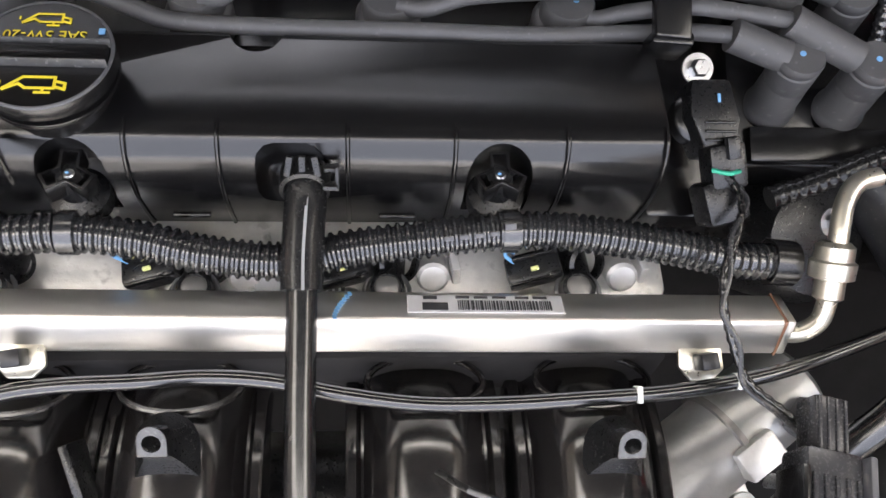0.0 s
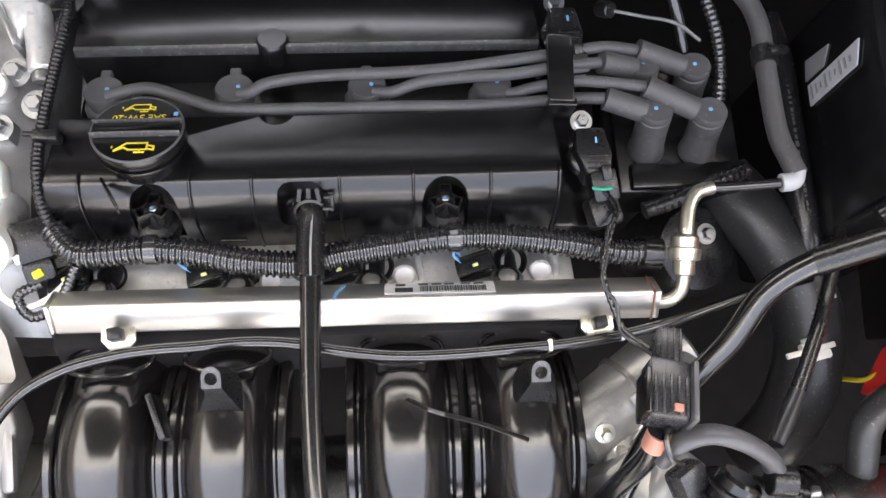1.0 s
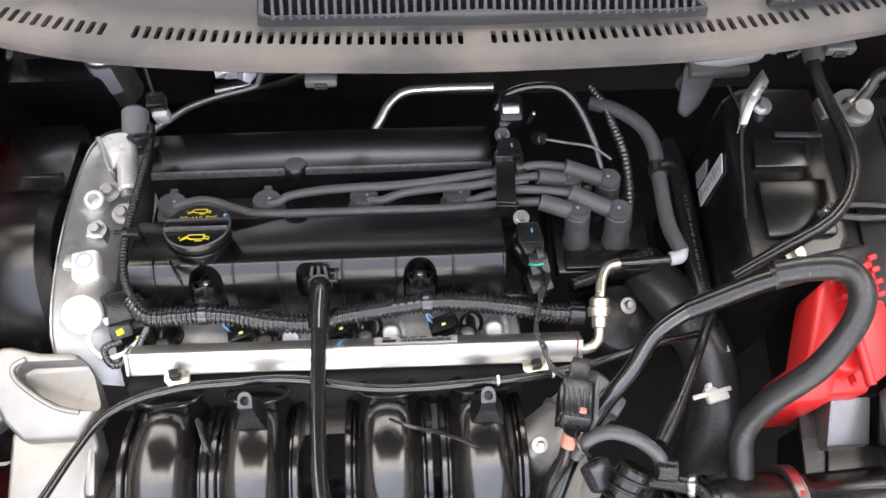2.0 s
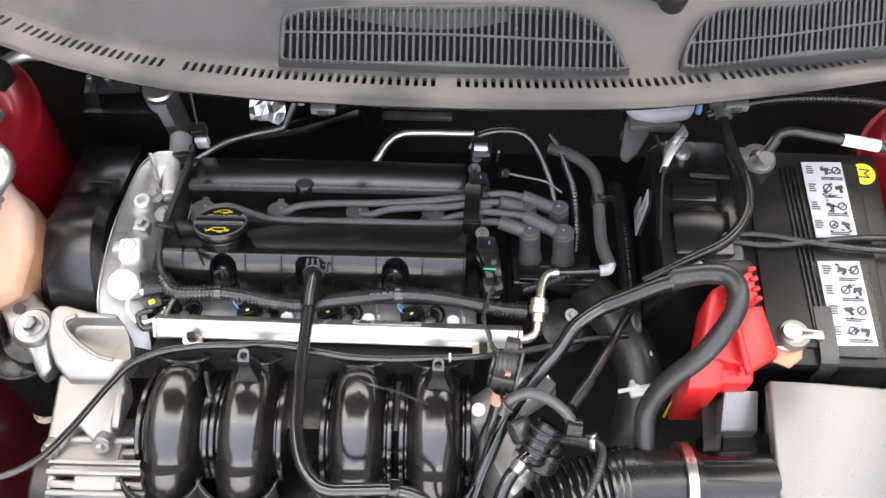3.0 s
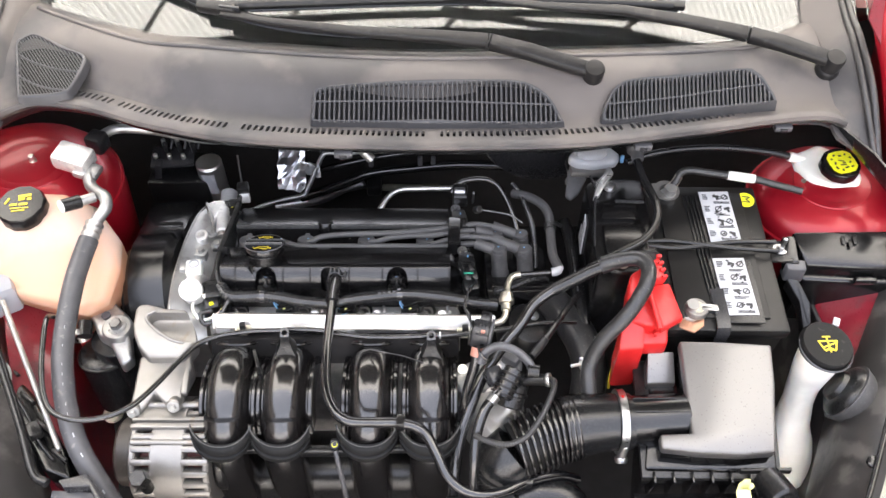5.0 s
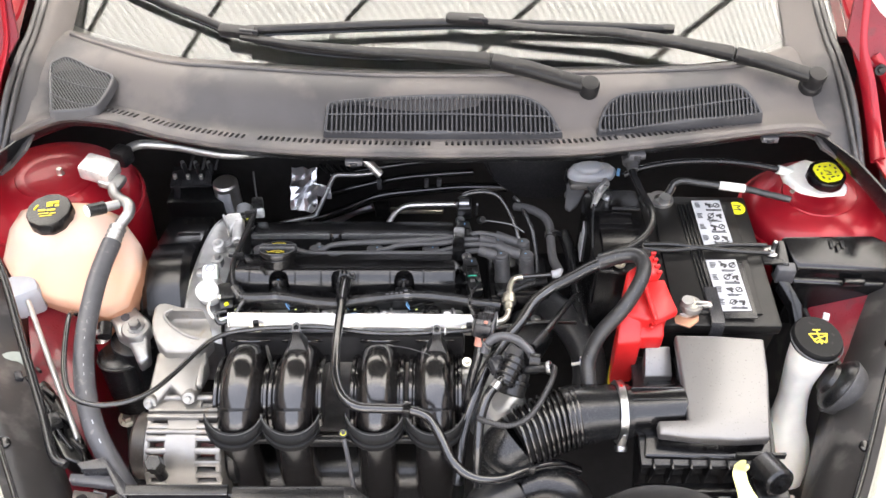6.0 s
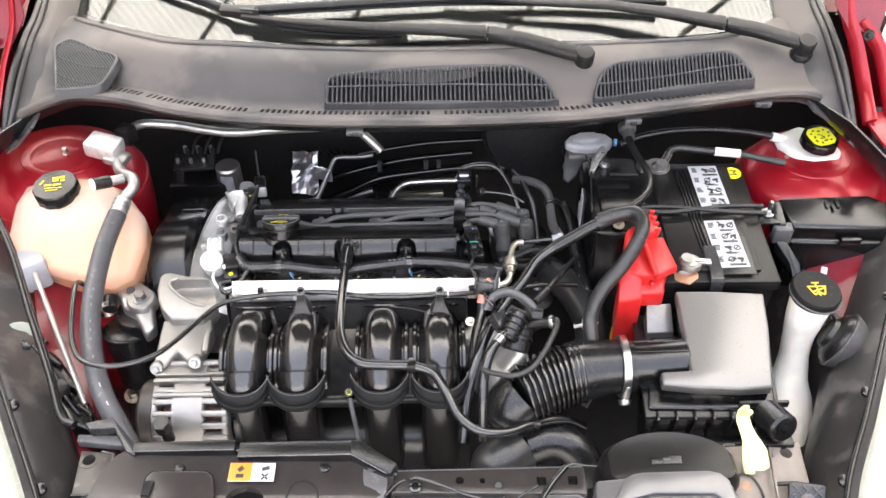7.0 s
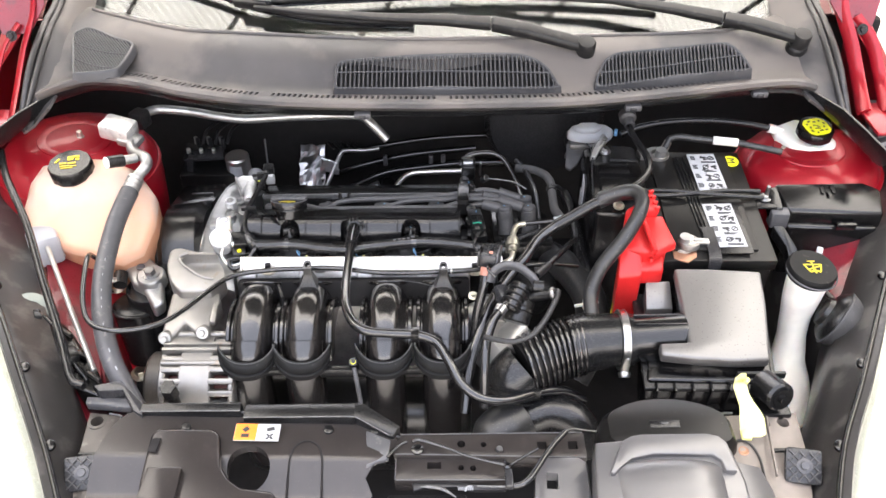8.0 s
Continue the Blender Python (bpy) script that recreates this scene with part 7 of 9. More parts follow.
for x, y, z in ((-0.233, -0.080, 0.757), (-0.184, -0.074, 0.761)):
    part("boss", cyl((x, y + 0.012, z - 0.008), (x - 0.001, y - 0.004, z + 0.002), 0.0088, 20, 0.002), BODYALU, bk)
    part("bolt", bolt((x, y - 0.004, z + 0.002), (0, -0.85, 0.5), 0.0046, 0.005), ALU, bk)

# alternator: drum across the car, vents at both ends
alt = thing("alternator", "cast aluminium alternator with copper windings behind vents", "alternator", (-0.18, -0.10, 0.60))
A0, AR = Vector((-0.187, -0.098, 0.686)), 0.066
part("winding_core", cyl(A0 + Vector((-0.040, 0, 0)), A0 + Vector((0.048, 0, 0)), AR - 0.020, 40, 0.004), WINDING, alt, "dark copper windings")
part("band", cyl(A0 + Vector((-0.021, 0, 0)), A0 + Vector((0.021, 0, 0)), AR + 0.001, 48, 0.002), BODYALU, alt)
for x in (-0.043, 0.047):
    part("end_ring", cyl(A0 + Vector((x - 0.004, 0, 0)), A0 + Vector((x + 0.004, 0, 0)), AR - 0.001, 48, 0.002), BODYALU, alt)
for s, x, wide in ((-1, -0.030, 0.028), (1, 0.034, 0.034)):
    for k in range(26):
        a = radians(k * 13.8 + 3)
        if 8 < math.degrees(a) < 76 and s < 0:
            continue
        c = A0 + Vector((x, math.sin(a) * (AR - 0.003), math.cos(a) * (AR - 0.003)))
        part("fin", box(c - Vector((0, math.sin(a), math.cos(a))) * 0.004, (wide, 0.0082, 0.017), 0.0026, (-math.degrees(a), 0, 0)), BODYALU, alt)
sec = [[A0 + Vector((x, math.sin(radians(a)) * (AR + h), math.cos(radians(a)) * (AR + h))) for a, h in [(6 + 7 * k, 0.004) for k in range(11)] + [(76 - 7 * k, -0.008) for k in range(11)]] for x in (-0.046, -0.02, 0.018)]
part("upper_casing", bevel(loft(sec, close=True), 0.0015), BODYALU, alt)
part("ridge", cyl(A0 + Vector((-0.044, 0.03, 0.064)), A0 + Vector((0.05, 0.03, 0.064)), 0.0045, 14), BODYALU, alt)
part("ridge", cyl(A0 + Vector((-0.044, -0.022, 0.064)), A0 + Vector((0.05, -0.022, 0.064)), 0.0035, 14), BODYALU, alt)
part("pulley", cyl(A0 + Vector((-0.050, 0, 0)), A0 + Vector((-0.074, 0, 0)), 0.044, 36, 0.004), FRAMEBR, alt, "brown-grey belt pulley")
part("rear_cover", cyl(A0 + Vector((0.050, 0.01, 0.0)), A0 + Vector((0.068, 0.01, 0.0)), 0.058, 36, 0.006), BLACK, alt)
part("eye", lathe([(0.008, 0), (0.013, 0), (0.013, 0.008), (0.008, 0.008)], A0 + Vector((0.055, 0.03, 0.062)), (0.2, -0.5, 1), 20), BLACK, alt)
for a, w in ((5, 0.096), (-3, 0.096)):
    c = A0 + Vector((0.002, math.sin(radians(a)) * (AR + 0.002), math.cos(radians(a)) * (AR + 0.002)))
    part("joint_lip", box(c, (w, 0.0055, 0.010), 0.0015, (-a, 0, 0)), BODYALU, alt)
part("terminal_cap", cyl((-0.206, -0.168, 0.745), (-0.206, -0.174, 0.765), 0.0105, 6, 0.001), BLACK, alt, "black hexagonal terminal cap")
part("terminal_post", cyl((-0.206, -0.166, 0.720), (-0.206, -0.168, 0.746), 0.0075, 16), BLACK, alt)

foot = thing("body_bolt", "plated bolt and washer on the red inner wing", "bolt", (-0.335, 0.019, 0.578))
part("bolt", bolt((-0.335, 0.019, 0.580), (0.1, -0.2, 1), 0.0085, 0.010), ZINC, foot)
prop = thing("steel_rod", "bare steel rod beside the coolant tank", "rod", (-0.37, -0.03, 0.74))
part("rod", cyl((-0.428, 0.060, 0.800), (-0.316, -0.128, 0.745), 0.0036, 12), ALU, prop)
stay2 = thing("bonnet_seal", "black rubber seal along the inner wing", "seal", (-0.4, 0.0, 0.80))
part("strip", tube([(-0.520, 0.190, 0.880), (-0.491, 0.132, 0.872), (-0.435, 0.045, 0.852), (-0.389, -0.042, 0.825), (-0.343, -0.126, 0.802), (-0.317, -0.178, 0.787), (-0.298, -0.190, 0.785)], 0.0055, 12), RUBBER, stay2)

# things on the bulkhead behind the engine
ab = thing("brake_modulator", "black brake modulator with a bright motor", "brake modulator", (-0.26, 0.40, 0.58))
part("body", box((-0.285, 0.415, 0.655), (0.10, 0.08, 0.11), 0.006), BLACK, ab)
can = part("motor", cyl((-0.232, 0.404, 0.650), (-0.232, 0.399, 0.736), 0.0215, 32, 0.003), RAIL, ab, "bright steel motor can")
part("motor_label", thicken(loft([[(-0.232 + 0.0219 * math.sin(radians(a)), 0.4015 - 0.0219 * math.cos(radians(a)) - 0.058 * (z - 0.69), z) for z in (0.680, 0.724)] for a in range(-32, 30, 6)]), 0.0004), PAPER, can, "white label")
part("top_plate", box((-0.292, 0.415, 0.735), (0.070, 0.052, 0.006), 0.0015, (4, 0, 6)), CONGREY, ab)
random.seed(31)
for k in range(9):
    x, y = -0.318 + 0.0075 * k, 0.405 + 0.030 * ((k * 5) % 3) / 2
    part("union", cyl((x, y, 0.738), (x + 0.001, y - 0.002, 0.748 + 0.006 * (k % 3)), 0.0036, 12), (RAIL, ALU, BLACKSTEEL)[k % 3], ab)
for k in range(3):
    x = -0.292 + 0.022 * k
    part("pipe", tube([(x, 0.412, 0.752), (x + 0.006, 0.430, 0.768), (x + 0.022, 0.455, 0.772), (x + 0.04, 0.50, 0.765)], 0.0026, 10), BLACKSTEEL, ab)
part("bracket", box((-0.316, 0.395, 0.715), (0.012, 0.02, 0.05), 0.002, (0, 12, 0)), CONGREY, ab)
wp = thing("loom_plug", "small white plug hanging on the loom", "connector", (-0.155, 0.302, 0.735))
part("body", box((-0.154, 0.300, 0.753), (0.015, 0.012, 0.019), 0.002, (10, 0, 6)), WHITE, wp)
part("socket", box((-0.155, 0.304, 0.768), (0.017, 0.015, 0.016), 0.002, (10, 0, 6)), BLACK, wp)
part("wire", tube([(-0.156, 0.306, 0.772), (-0.158, 0.318, 0.792), (-0.160, 0.330, 0.812)], 0.0018, 8), BLACK, wp)
hs = thing("heat_shield", "crumpled bright foil heat shield behind the engine", "heat shield", (-0.10, 0.44, 0.64))
random.seed(5)
sec = []
for i in range(8):
    sec.append([(-0.128 + 0.046 * j / 6 + random.uniform(-0.002, 0.002), 0.405 + 0.055 * i / 7 + random.uniform(-0.004, 0.004), 0.664 + 0.054 * i / 7 + random.uniform(-0.002, 0.002)) for j in range(7)])
part("sheet", thicken(loft(sec), 0.001), FOIL, hs, smooth=0)
sec = [[(-0.086 + 0.030 * j / 5, 0.425 + 0.010 * (i % 2) + random.uniform(-0.003, 0.003), 0.684 + 0.028 * i / 4 - 0.010 * j / 5) for j in range(6)] for i in range(5)]
part("fold", thicken(loft(sec), 0.001), FOIL, hs, smooth=0)
for k in range(5):
    part("rib", box((-0.070 + 0.012 * k, 0.462, 0.716 - 0.001 * k), (0.005, 0.026, 0.006), 0.0015, (0, 0, 35)), BLACK, hs)
fw = thing("foil_wrapped_pipe", "pipe wrapped in crinkled foil low behind the engine", "pipe", (-0.03, 0.46, 0.56))
WR = [(-0.150, 0.46, 0.568), (-0.110, 0.46, 0.577), (-0.065, 0.46, 0.589), (-0.023, 0.46, 0.615), (0.014, 0.46, 0.628)]
part("wrap", tube(WR, 0.0085, 16, rnoise=0.0022), FOIL, fw, "crinkled foil wrap", smooth=0)
part("clamp", box((0.032, 0.46, 0.620), (0.026, 0.026, 0.026), 0.004), BLACK, fw)
part("bar", box((0.096, 0.46, 0.618), (0.100, 0.010, 0.010), 0.002), ZINC, fw, "dull steel bar")
pb = thing("brake_pipes", "bundle of black and bare metal pipes on the bulkhead", "pipes", (0.0, 0.40, 0.62))
part("silver_pipe", tube([(-0.215, 0.352, 0.632), (-0.186, 0.368, 0.640), (-0.158, 0.382, 0.648), (-0.123, 0.392, 0.653), (-0.088, 0.402, 0.654), (-0.080, 0.408, 0.660), (-0.062, 0.428, 0.692), (-0.050, 0.438, 0.714), (-0.040, 0.441, 0.718), (-0.006, 0.440, 0.719), (0.02, 0.441, 0.722)], 0.0040, 12), ALU, pb)
part("white_pipe", tube([(0.045, 0.282, 0.722), (0.056, 0.296, 0.733), (0.066, 0.312, 0.740), (0.082, 0.324, 0.744), (0.110, 0.326, 0.746), (0.172, 0.324, 0.749)], 0.0046, 14), RAIL, pb)
for r, pts in ((0.0085, [(-0.10, 0.45, 0.602), (-0.03, 0.45, 0.632), (0.03, 0.45, 0.662), (0.10, 0.45, 0.674), (0.18, 0.45, 0.683), (0.26, 0.44, 0.69)]), (0.006, [(-0.09, 0.47, 0.640), (-0.01, 0.47, 0.668), (0.08, 0.47, 0.690), (0.20, 0.46, 0.71)]), (0.0045, [(-0.06, 0.475, 0.690), (0.02, 0.475, 0.706), (0.12, 0.475, 0.722), (0.24, 0.465, 0.735)])):
    part("black_pipe", tube(pts, r, 12), PIPEPL, pb)
for x in (0.030, 0.115, 0.138):
    part("clip", box((x, 0.45, 0.690), (0.008, 0.008, 0.022), 0.002), GREYPL, pb)
arch = thing("coil_rim_pipes", "black arched rim of the coil cover, with a thin pipe", "hose", (0.22, 0.27, 0.78))
# thick arched tube stands for the rim of the coil cover
part("pipe", tube([(0.165, 0.262, 0.800), (0.178, 0.272, 0.812), (0.205, 0.276, 0.815), (0.228, 0.272, 0.812), (0.244, 0.255, 0.800), (0.256, 0.228, 0.785), (0.262, 0.205, 0.77)], 0.0042, 14), GLOSS, arch)
part("pipe", tube([(0.205, 0.232, 0.795), (0.225, 0.226, 0.797), (0.250, 0.222, 0.794), (0.268, 0.212, 0.788)], 0.0013, 10), CHROMEPL, arch)
part("stay", box((0.197, 0.252, 0.800), (0.003, 0.004, 0.034), 0.001, (20, 0, 0)), CHROME, arch)
part("end", cyl((0.200, 0.236, 0.790), (0.206, 0.230, 0.798), 0.0055, 16), BLACK, arch)
cvs = thing("solenoid_valve", "black solenoid with a bright cap behind the cover", "solenoid", (0.177, 0.262, 0.77))
part("body", box((0.178, 0.262, 0.795), (0.022, 0.026, 0.034), 0.004, (20, 0, 0)), BLACK, cvs)
part("cap", box((0.177, 0.254, 0.812), (0.016, 0.010, 0.008), 0.002, (30, 0, 0)), CHROME, cvs)

# ---- front: radiator panel, snorkel, horn ----
pan = thing("radiator_shroud", "black plastic panel across the radiator top", "radiator shroud", (0.0, -0.28, 0.70))
ROWS = [(-0.219, 0.0, -0.228, 0.040), (-0.226, 0.0, -0.240, 0.050), (-0.240, -0.001, -0.250, 0.072), (-0.250, -0.001, -0.253, 0.080), (-0.262, -0.0015, -0.256, 0.080), (-0.276, -0.002, -0.258, 0.066),
        (-0.281, -0.003, -0.259, 0.060), (-0.285, -0.005, -0.260, 0.055), (-0.300, -0.013, -0.262, 0.046), (-0.316, -0.022, -0.262, 0.054), (-0.320, -0.0235, -0.262, 0.052), (-0.326, -0.025, -0.262, 0.048), (-0.40, -0.032, -0.25, 0.06)]
b = thicken(loft([[(l + (r - l) * k / 12, y, 0.7745 - 0.040 * (l + (r - l) * k / 12 + 0.23) + dz) for k in range(13)] for y, dz, l, r in ROWS]), 0.010)
b = carve(b, [lathe([(0.024, -0.1), (0.024, 0.1)], (-0.086, -0.291, 0.76), (0, 0, 1), 36)])
part("sheet", b, SHROUD, pan)
part("rear_lip", extrude_x([(-0.213, 0.770), (-0.213, 0.781), (-0.216, 0.7825), (-0.226, 0.7815), (-0.227, 0.770)], -0.222, -0.104, 0.0012), BLACK, pan)
part("rear_lip", extrude_x([(-0.213, 0.762), (-0.213, 0.777), (-0.216, 0.7785), (-0.233, 0.7775), (-0.234, 0.762)], -0.100, 0.030, 0.0012), BLACK, pan)
# thin lighter tubes put the lip edges' highlights into colour
part("lip_edge", tube([(-0.222, -0.2265, 0.7815), (-0.104, -0.2265, 0.7812)], 0.0007, 8, 1, curve=False), CHROMEPL, pan, "edge highlight as a lighter line")
part("lip_edge", tube([(-0.100, -0.2335, 0.7775), (0.030, -0.2335, 0.7775), (0.036, -0.2365, 0.777), (0.072, -0.2555, 0.770)], 0.0007, 8, 1, curve=False), CHROMEPL, pan, "edge highlight as a lighter line")
part("bend_lip", prism([(0.028, -0.214, 0.779), (0.040, -0.215, 0.779), (0.084, -0.243, 0.772), (0.076, -0.255, 0.769), (0.030, -0.233, 0.777)], 0.024, 0.002), BLACK, pan)
part("end_facet", prism([(0.044, -0.244, 0.7655), (0.073, -0.257, 0.7640), (0.071, -0.281, 0.7600), (0.058, -0.284, 0.7590), (0.046, -0.291, 0.7570)], 0.006, 0.0015), GREYPL, pan, "lighter grey end facet")
part("cover", prism([(-0.199, -0.262, 0.7835), (-0.193, -0.2525, 0.784), (-0.130, -0.2525, 0.782), (-0.122, -0.259, 0.7815), (-0.113, -0.300, 0.778), (-0.101, -0.317, 0.776), (-0.086, -0.327, 0.774), (-0.052, -0.331, 0.773), (-0.046, -0.337, 0.772), (-0.042, -0.39, 0.768), (-0.190, -0.39, 0.771), (-0.197, -0.320, 0.779)], 0.034, 0.0055, seg=3), SHROUD, pan, "raised cover plate")
part("corner_arm", prism([(-0.290, -0.184, 0.781), (-0.259, -0.176, 0.781), (-0.247, -0.188, 0.781), (-0.219, -0.216, 0.781), (-0.218, -0.231, 0.780), (-0.230, -0.224, 0.780), (-0.253, -0.191, 0.780), (-0.281, -0.193, 0.780)], 0.020, 0.002), CONGREY, pan)
part("corner_foot", prism([(-0.300, -0.189, 0.766), (-0.250, -0.192, 0.766), (-0.242, -0.206, 0.765), (-0.299, -0.199, 0.765)], 0.012, 0.002), GREYPL, pan)
part("cover_step", prism([(-0.190, -0.308, 0.786), (-0.152, -0.308, 0.786), (-0.150, -0.39, 0.781), (-0.196, -0.39, 0.781)], 0.008, 0.002), SHROUD, pan)
part("rim", tube([(-0.236, -0.206, 0.777), (-0.222, -0.222, 0.777), (-0.10, -0.223, 0.774), (0.008, -0.224, 0.768), (0.042, -0.227, 0.766), (0.083, -0.251, 0.760)], 0.0018, 8, 1, curve=False), CONGREY, pan, "lighter rim")
for x in (-0.165, 0.0, 0.055):
    part("clip", lathe([(0.006, -0.002), (0.006, 0.002), (0.004, 0.003), (0.0, 0.003)], (x, -0.243, 0.7715 - 0.04 * (x + 0.165)), sides=16), BLACK, pan)
part("slot", box((-0.191, -0.277, 0.7835), (0.010, 0.018, 0.002), 0.0005, (3, 0, -5)), DARK, pan)
part("arch", tube([(-0.041, -0.331, 0.7425), (-0.041, -0.300, 0.7545), (-0.040, -0.281, 0.7635), (-0.035, -0.265, 0.7655), (-0.023, -0.259, 0.766), (-0.010, -0.265, 0.7645), (-0.004, -0.281, 0.762), (-0.003, -0.300, 0.753), (-0.002, -0.331, 0.741)], 0.0013, 8), DARK, pan)
lab = part("warning_label", box((-0.081, -0.2515, 0.7725), (0.052, 0.024, 0.0012), 0.0005, (2, 2, 0)), PAPER, pan, "white and orange warning label")
part("orange_half", box((-0.094, -0.2515, 0.7736), (0.025, 0.023, 0.0010), 0.0005, (2, 2, 0)), ORANGE, lab)
b = bmesh.new()
box((-0.094, -0.248, 0.7744), (0.007, 0.006, 0.0008), 0.0003, (0, 0, 45), 1, b)
box((-0.094, -0.257, 0.7744), (0.009, 0.005, 0.0008), 0.0003, (0, 0, 0), 1, b)
box((-0.066, -0.247, 0.7725), (0.009, 0.005, 0.0008), 0.0003, (0, 0, 15), 1, b)
for k in range(4):
    box((-0.066 + 0.0028 * math.cos(k * 1.57 + 0.8), -0.2575 + 0.0028 * math.sin(k * 1.57 + 0.8), 0.7725), (0.0045, 0.0022, 0.0008), 0.0003, (0, 0, 45 + 90 * k), 1, b)
part("pictogram", b, INK, lab, smooth=0)

cross = thing("radiator_crossmember", "black steel crossmember with round and square holes", "crossmember", (0.19, -0.28, 0.68))
b = prism([(0.072, -0.240, 0.752), (0.300, -0.239, 0.752), (0.300, -0.275, 0.750), (0.076, -0.268, 0.750)], 0.02, 0.0015)
holes = [lathe([(r, -0.1), (r, 0.1)], (x, y, 0.75), (0, 0, 1), 20) for x, y, r in ((0.155, -0.254, 0.0048), (0.181, -0.255, 0.0034))]
holes += [box((x, -0.257, 0.75), (0.011, 0.011, 0.1), 0.0005) for x in (0.249, 0.285)]
part("beam", carve(b, holes), SHROUD, cross)
b = prism([(0.078, -0.267, 0.744), (0.207, -0.268, 0.744), (0.206, -0.298, 0.741), (0.078, -0.297, 0.741)], 0.02, 0.0015)
cut = [lathe([(0.0036, -0.1), (0.0036, 0.1)], (x, y, 0.74), (0, 0, 1), 20) for x, y in ((0.154, -0.281), (0.168, -0.282))]
part("lower_beam", carve(b, cut + [box((0.123, -0.278, 0.74), (0.016, 0.009, 0.1), 0.0005)]), SHROUD, cross)
# lighter tubes along the flanges stand in for their edge highlights
for row in ([(0.074, -0.2405, 0.7525), (0.18, -0.2402, 0.7525), (0.298, -0.2395, 0.7525)], [(0.078, -0.2675, 0.7515), (0.16, -0.270, 0.7512), (0.298, -0.274, 0.7505)],
            [(0.079, -0.270, 0.7445), (0.0785, -0.296, 0.742)], [(0.080, -0.2965, 0.742), (0.205, -0.2975, 0.742)], [(0.205, -0.270, 0.7445), (0.205, -0.297, 0.742)]):
    part("flange_edge", tube(row, 0.0007, 8, 1, curve=False), GREYPL, cross, "edge highlight as a lighter line")
part("screw", lathe([(0.0042, 0), (0.0036, 0.003), (0.0, 0.003)], (0.199, -0.263, 0.7515), sides=14), CHROME, cross)
latch = thing("bonnet_latch", "worn steel bonnet latch with a spring", "bonnet latch", (0.15, -0.305, 0.72))
part("plate", prism([(0.098, -0.297, 0.7375), (0.150, -0.2965, 0.7375), (0.172, -0.300, 0.7375), (0.205, -0.302, 0.7375), (0.205, -0.306, 0.736), (0.168, -0.306, 0.736), (0.150, -0.302, 0.736), (0.112, -0.303, 0.736), (0.100, -0.307, 0.736)], 0.006, 0.001), BLACKSTEEL, latch)
part("claw", tube([(0.108, -0.304, 0.739), (0.122, -0.305, 0.740), (0.136, -0.309, 0.739), (0.148, -0.316, 0.736)], [0.0012, 0.0022, 0.002, 0.0010], 10), CHROMEPL, latch, "bright steel claw")
part("rod", tube([(0.172, -0.3035, 0.739), (0.190, -0.3045, 0.739), (0.204, -0.3045, 0.739)], 0.0013, 8), CHROMEPL, latch)
part("spring", tube([(0.150 + 0.0022 * k / 4, -0.306 + 0.0022 * math.cos(k * 1.57), 0.738 + 0.0022 * math.sin(k * 1.57)) for k in range(33)], 0.0006, 6, 1, curve=False), CHROME, latch)
part("hook", tube([(0.158, -0.309, 0.737), (0.161, -0.305, 0.740), (0.166, -0.304, 0.739)], 0.0012, 8), CHROME, latch)
part("casing", box((0.115, -0.322, 0.722), (0.090, 0.030, 0.016), 0.003), BLACK, latch)
for k in range(20):
    part("radiator_fin", box((0.082 + 0.0075 * k, -0.345, 0.715), (0.002, 0.05, 0.02), 0.0004), BLACKSTEEL, cross)
cw = thing("bonnet_release_cable", "dark cable and lever of the bonnet release", "cable", (0.15, -0.28, 0.75))
part("cable", tube([(0.070, -0.280, 0.762), (0.083, -0.265, 0.763), (0.092, -0.2595, 0.763)], 0.0016, 10), PIPEPL, cw)
part("cable", tube([(0.098, -0.260, 0.763), (0.104, -0.2565, 0.763), (0.116, -0.260, 0.763), (0.138, -0.268, 0.762), (0.158, -0.277, 0.761), (0.182, -0.2845, 0.760), (0.206, -0.291, 0.760)], [0.0022, 0.0024, 0.0018, 0.0016, 0.0018, 0.0026], 10), PIPEPL, cw)
part("cable", tube([(0.205, -0.292, 0.757), (0.222, -0.281, 0.759), (0.243, -0.269, 0.761)], 0.0015, 10), PIPEPL, cw)
part("sleeve", tube([(0.212, -0.3165, 0.757), (0.221, -0.3155, 0.759), (0.231, -0.3085, 0.761), (0.243, -0.291, 0.763), (0.260, -0.267, 0.765), (0.277, -0.248, 0.766)], 0.0036, 12), PIPEPL, cw)
part("cable", tube([(0.277, -0.248, 0.766), (0.286, -0.245, 0.766), (0.30, -0.246, 0.764), (0.32, -0.247, 0.762)], 0.0013, 8), PIPEPL, cw)
part("joint", lathe([(0.0070, 0), (0.0070, 0.003), (0.0045, 0.004), (0.004, 0.007), (0.0, 0.007)], (0.104, -0.264, 0.753), sides=18), PIPEPL, cw)
part("lever", box((0.207, -0.307, 0.756), (0.009, 0.024, 0.008), 0.002), CONGREY, cw)
part("pivot", lathe([(0.0042, 0), (0.0042, 0.003), (0.002, 0.005), (0.0, 0.005)], (0.206, -0.2925, 0.759), sides=16), PIPEPL, cw)
side = thing("grille_side_panel", "grey plastic panel with a square hole", "panel", (0.27, -0.33, 0.70))
b = prism([(0.238, -0.292, 0.755), (0.242, -0.281, 0.756), (0.250, -0.2765, 0.756), (0.289, -0.277, 0.756), (0.298, -0.283, 0.755), (0.297, -0.40, 0.742), (0.226, -0.40, 0.742)], 0.015, 0.003)
part("plate", carve(b, [box((0.256, -0.307, 0.75), (0.013, 0.020, 0.1), 0.001, (0, 0, -4))]), HOODPL, side)

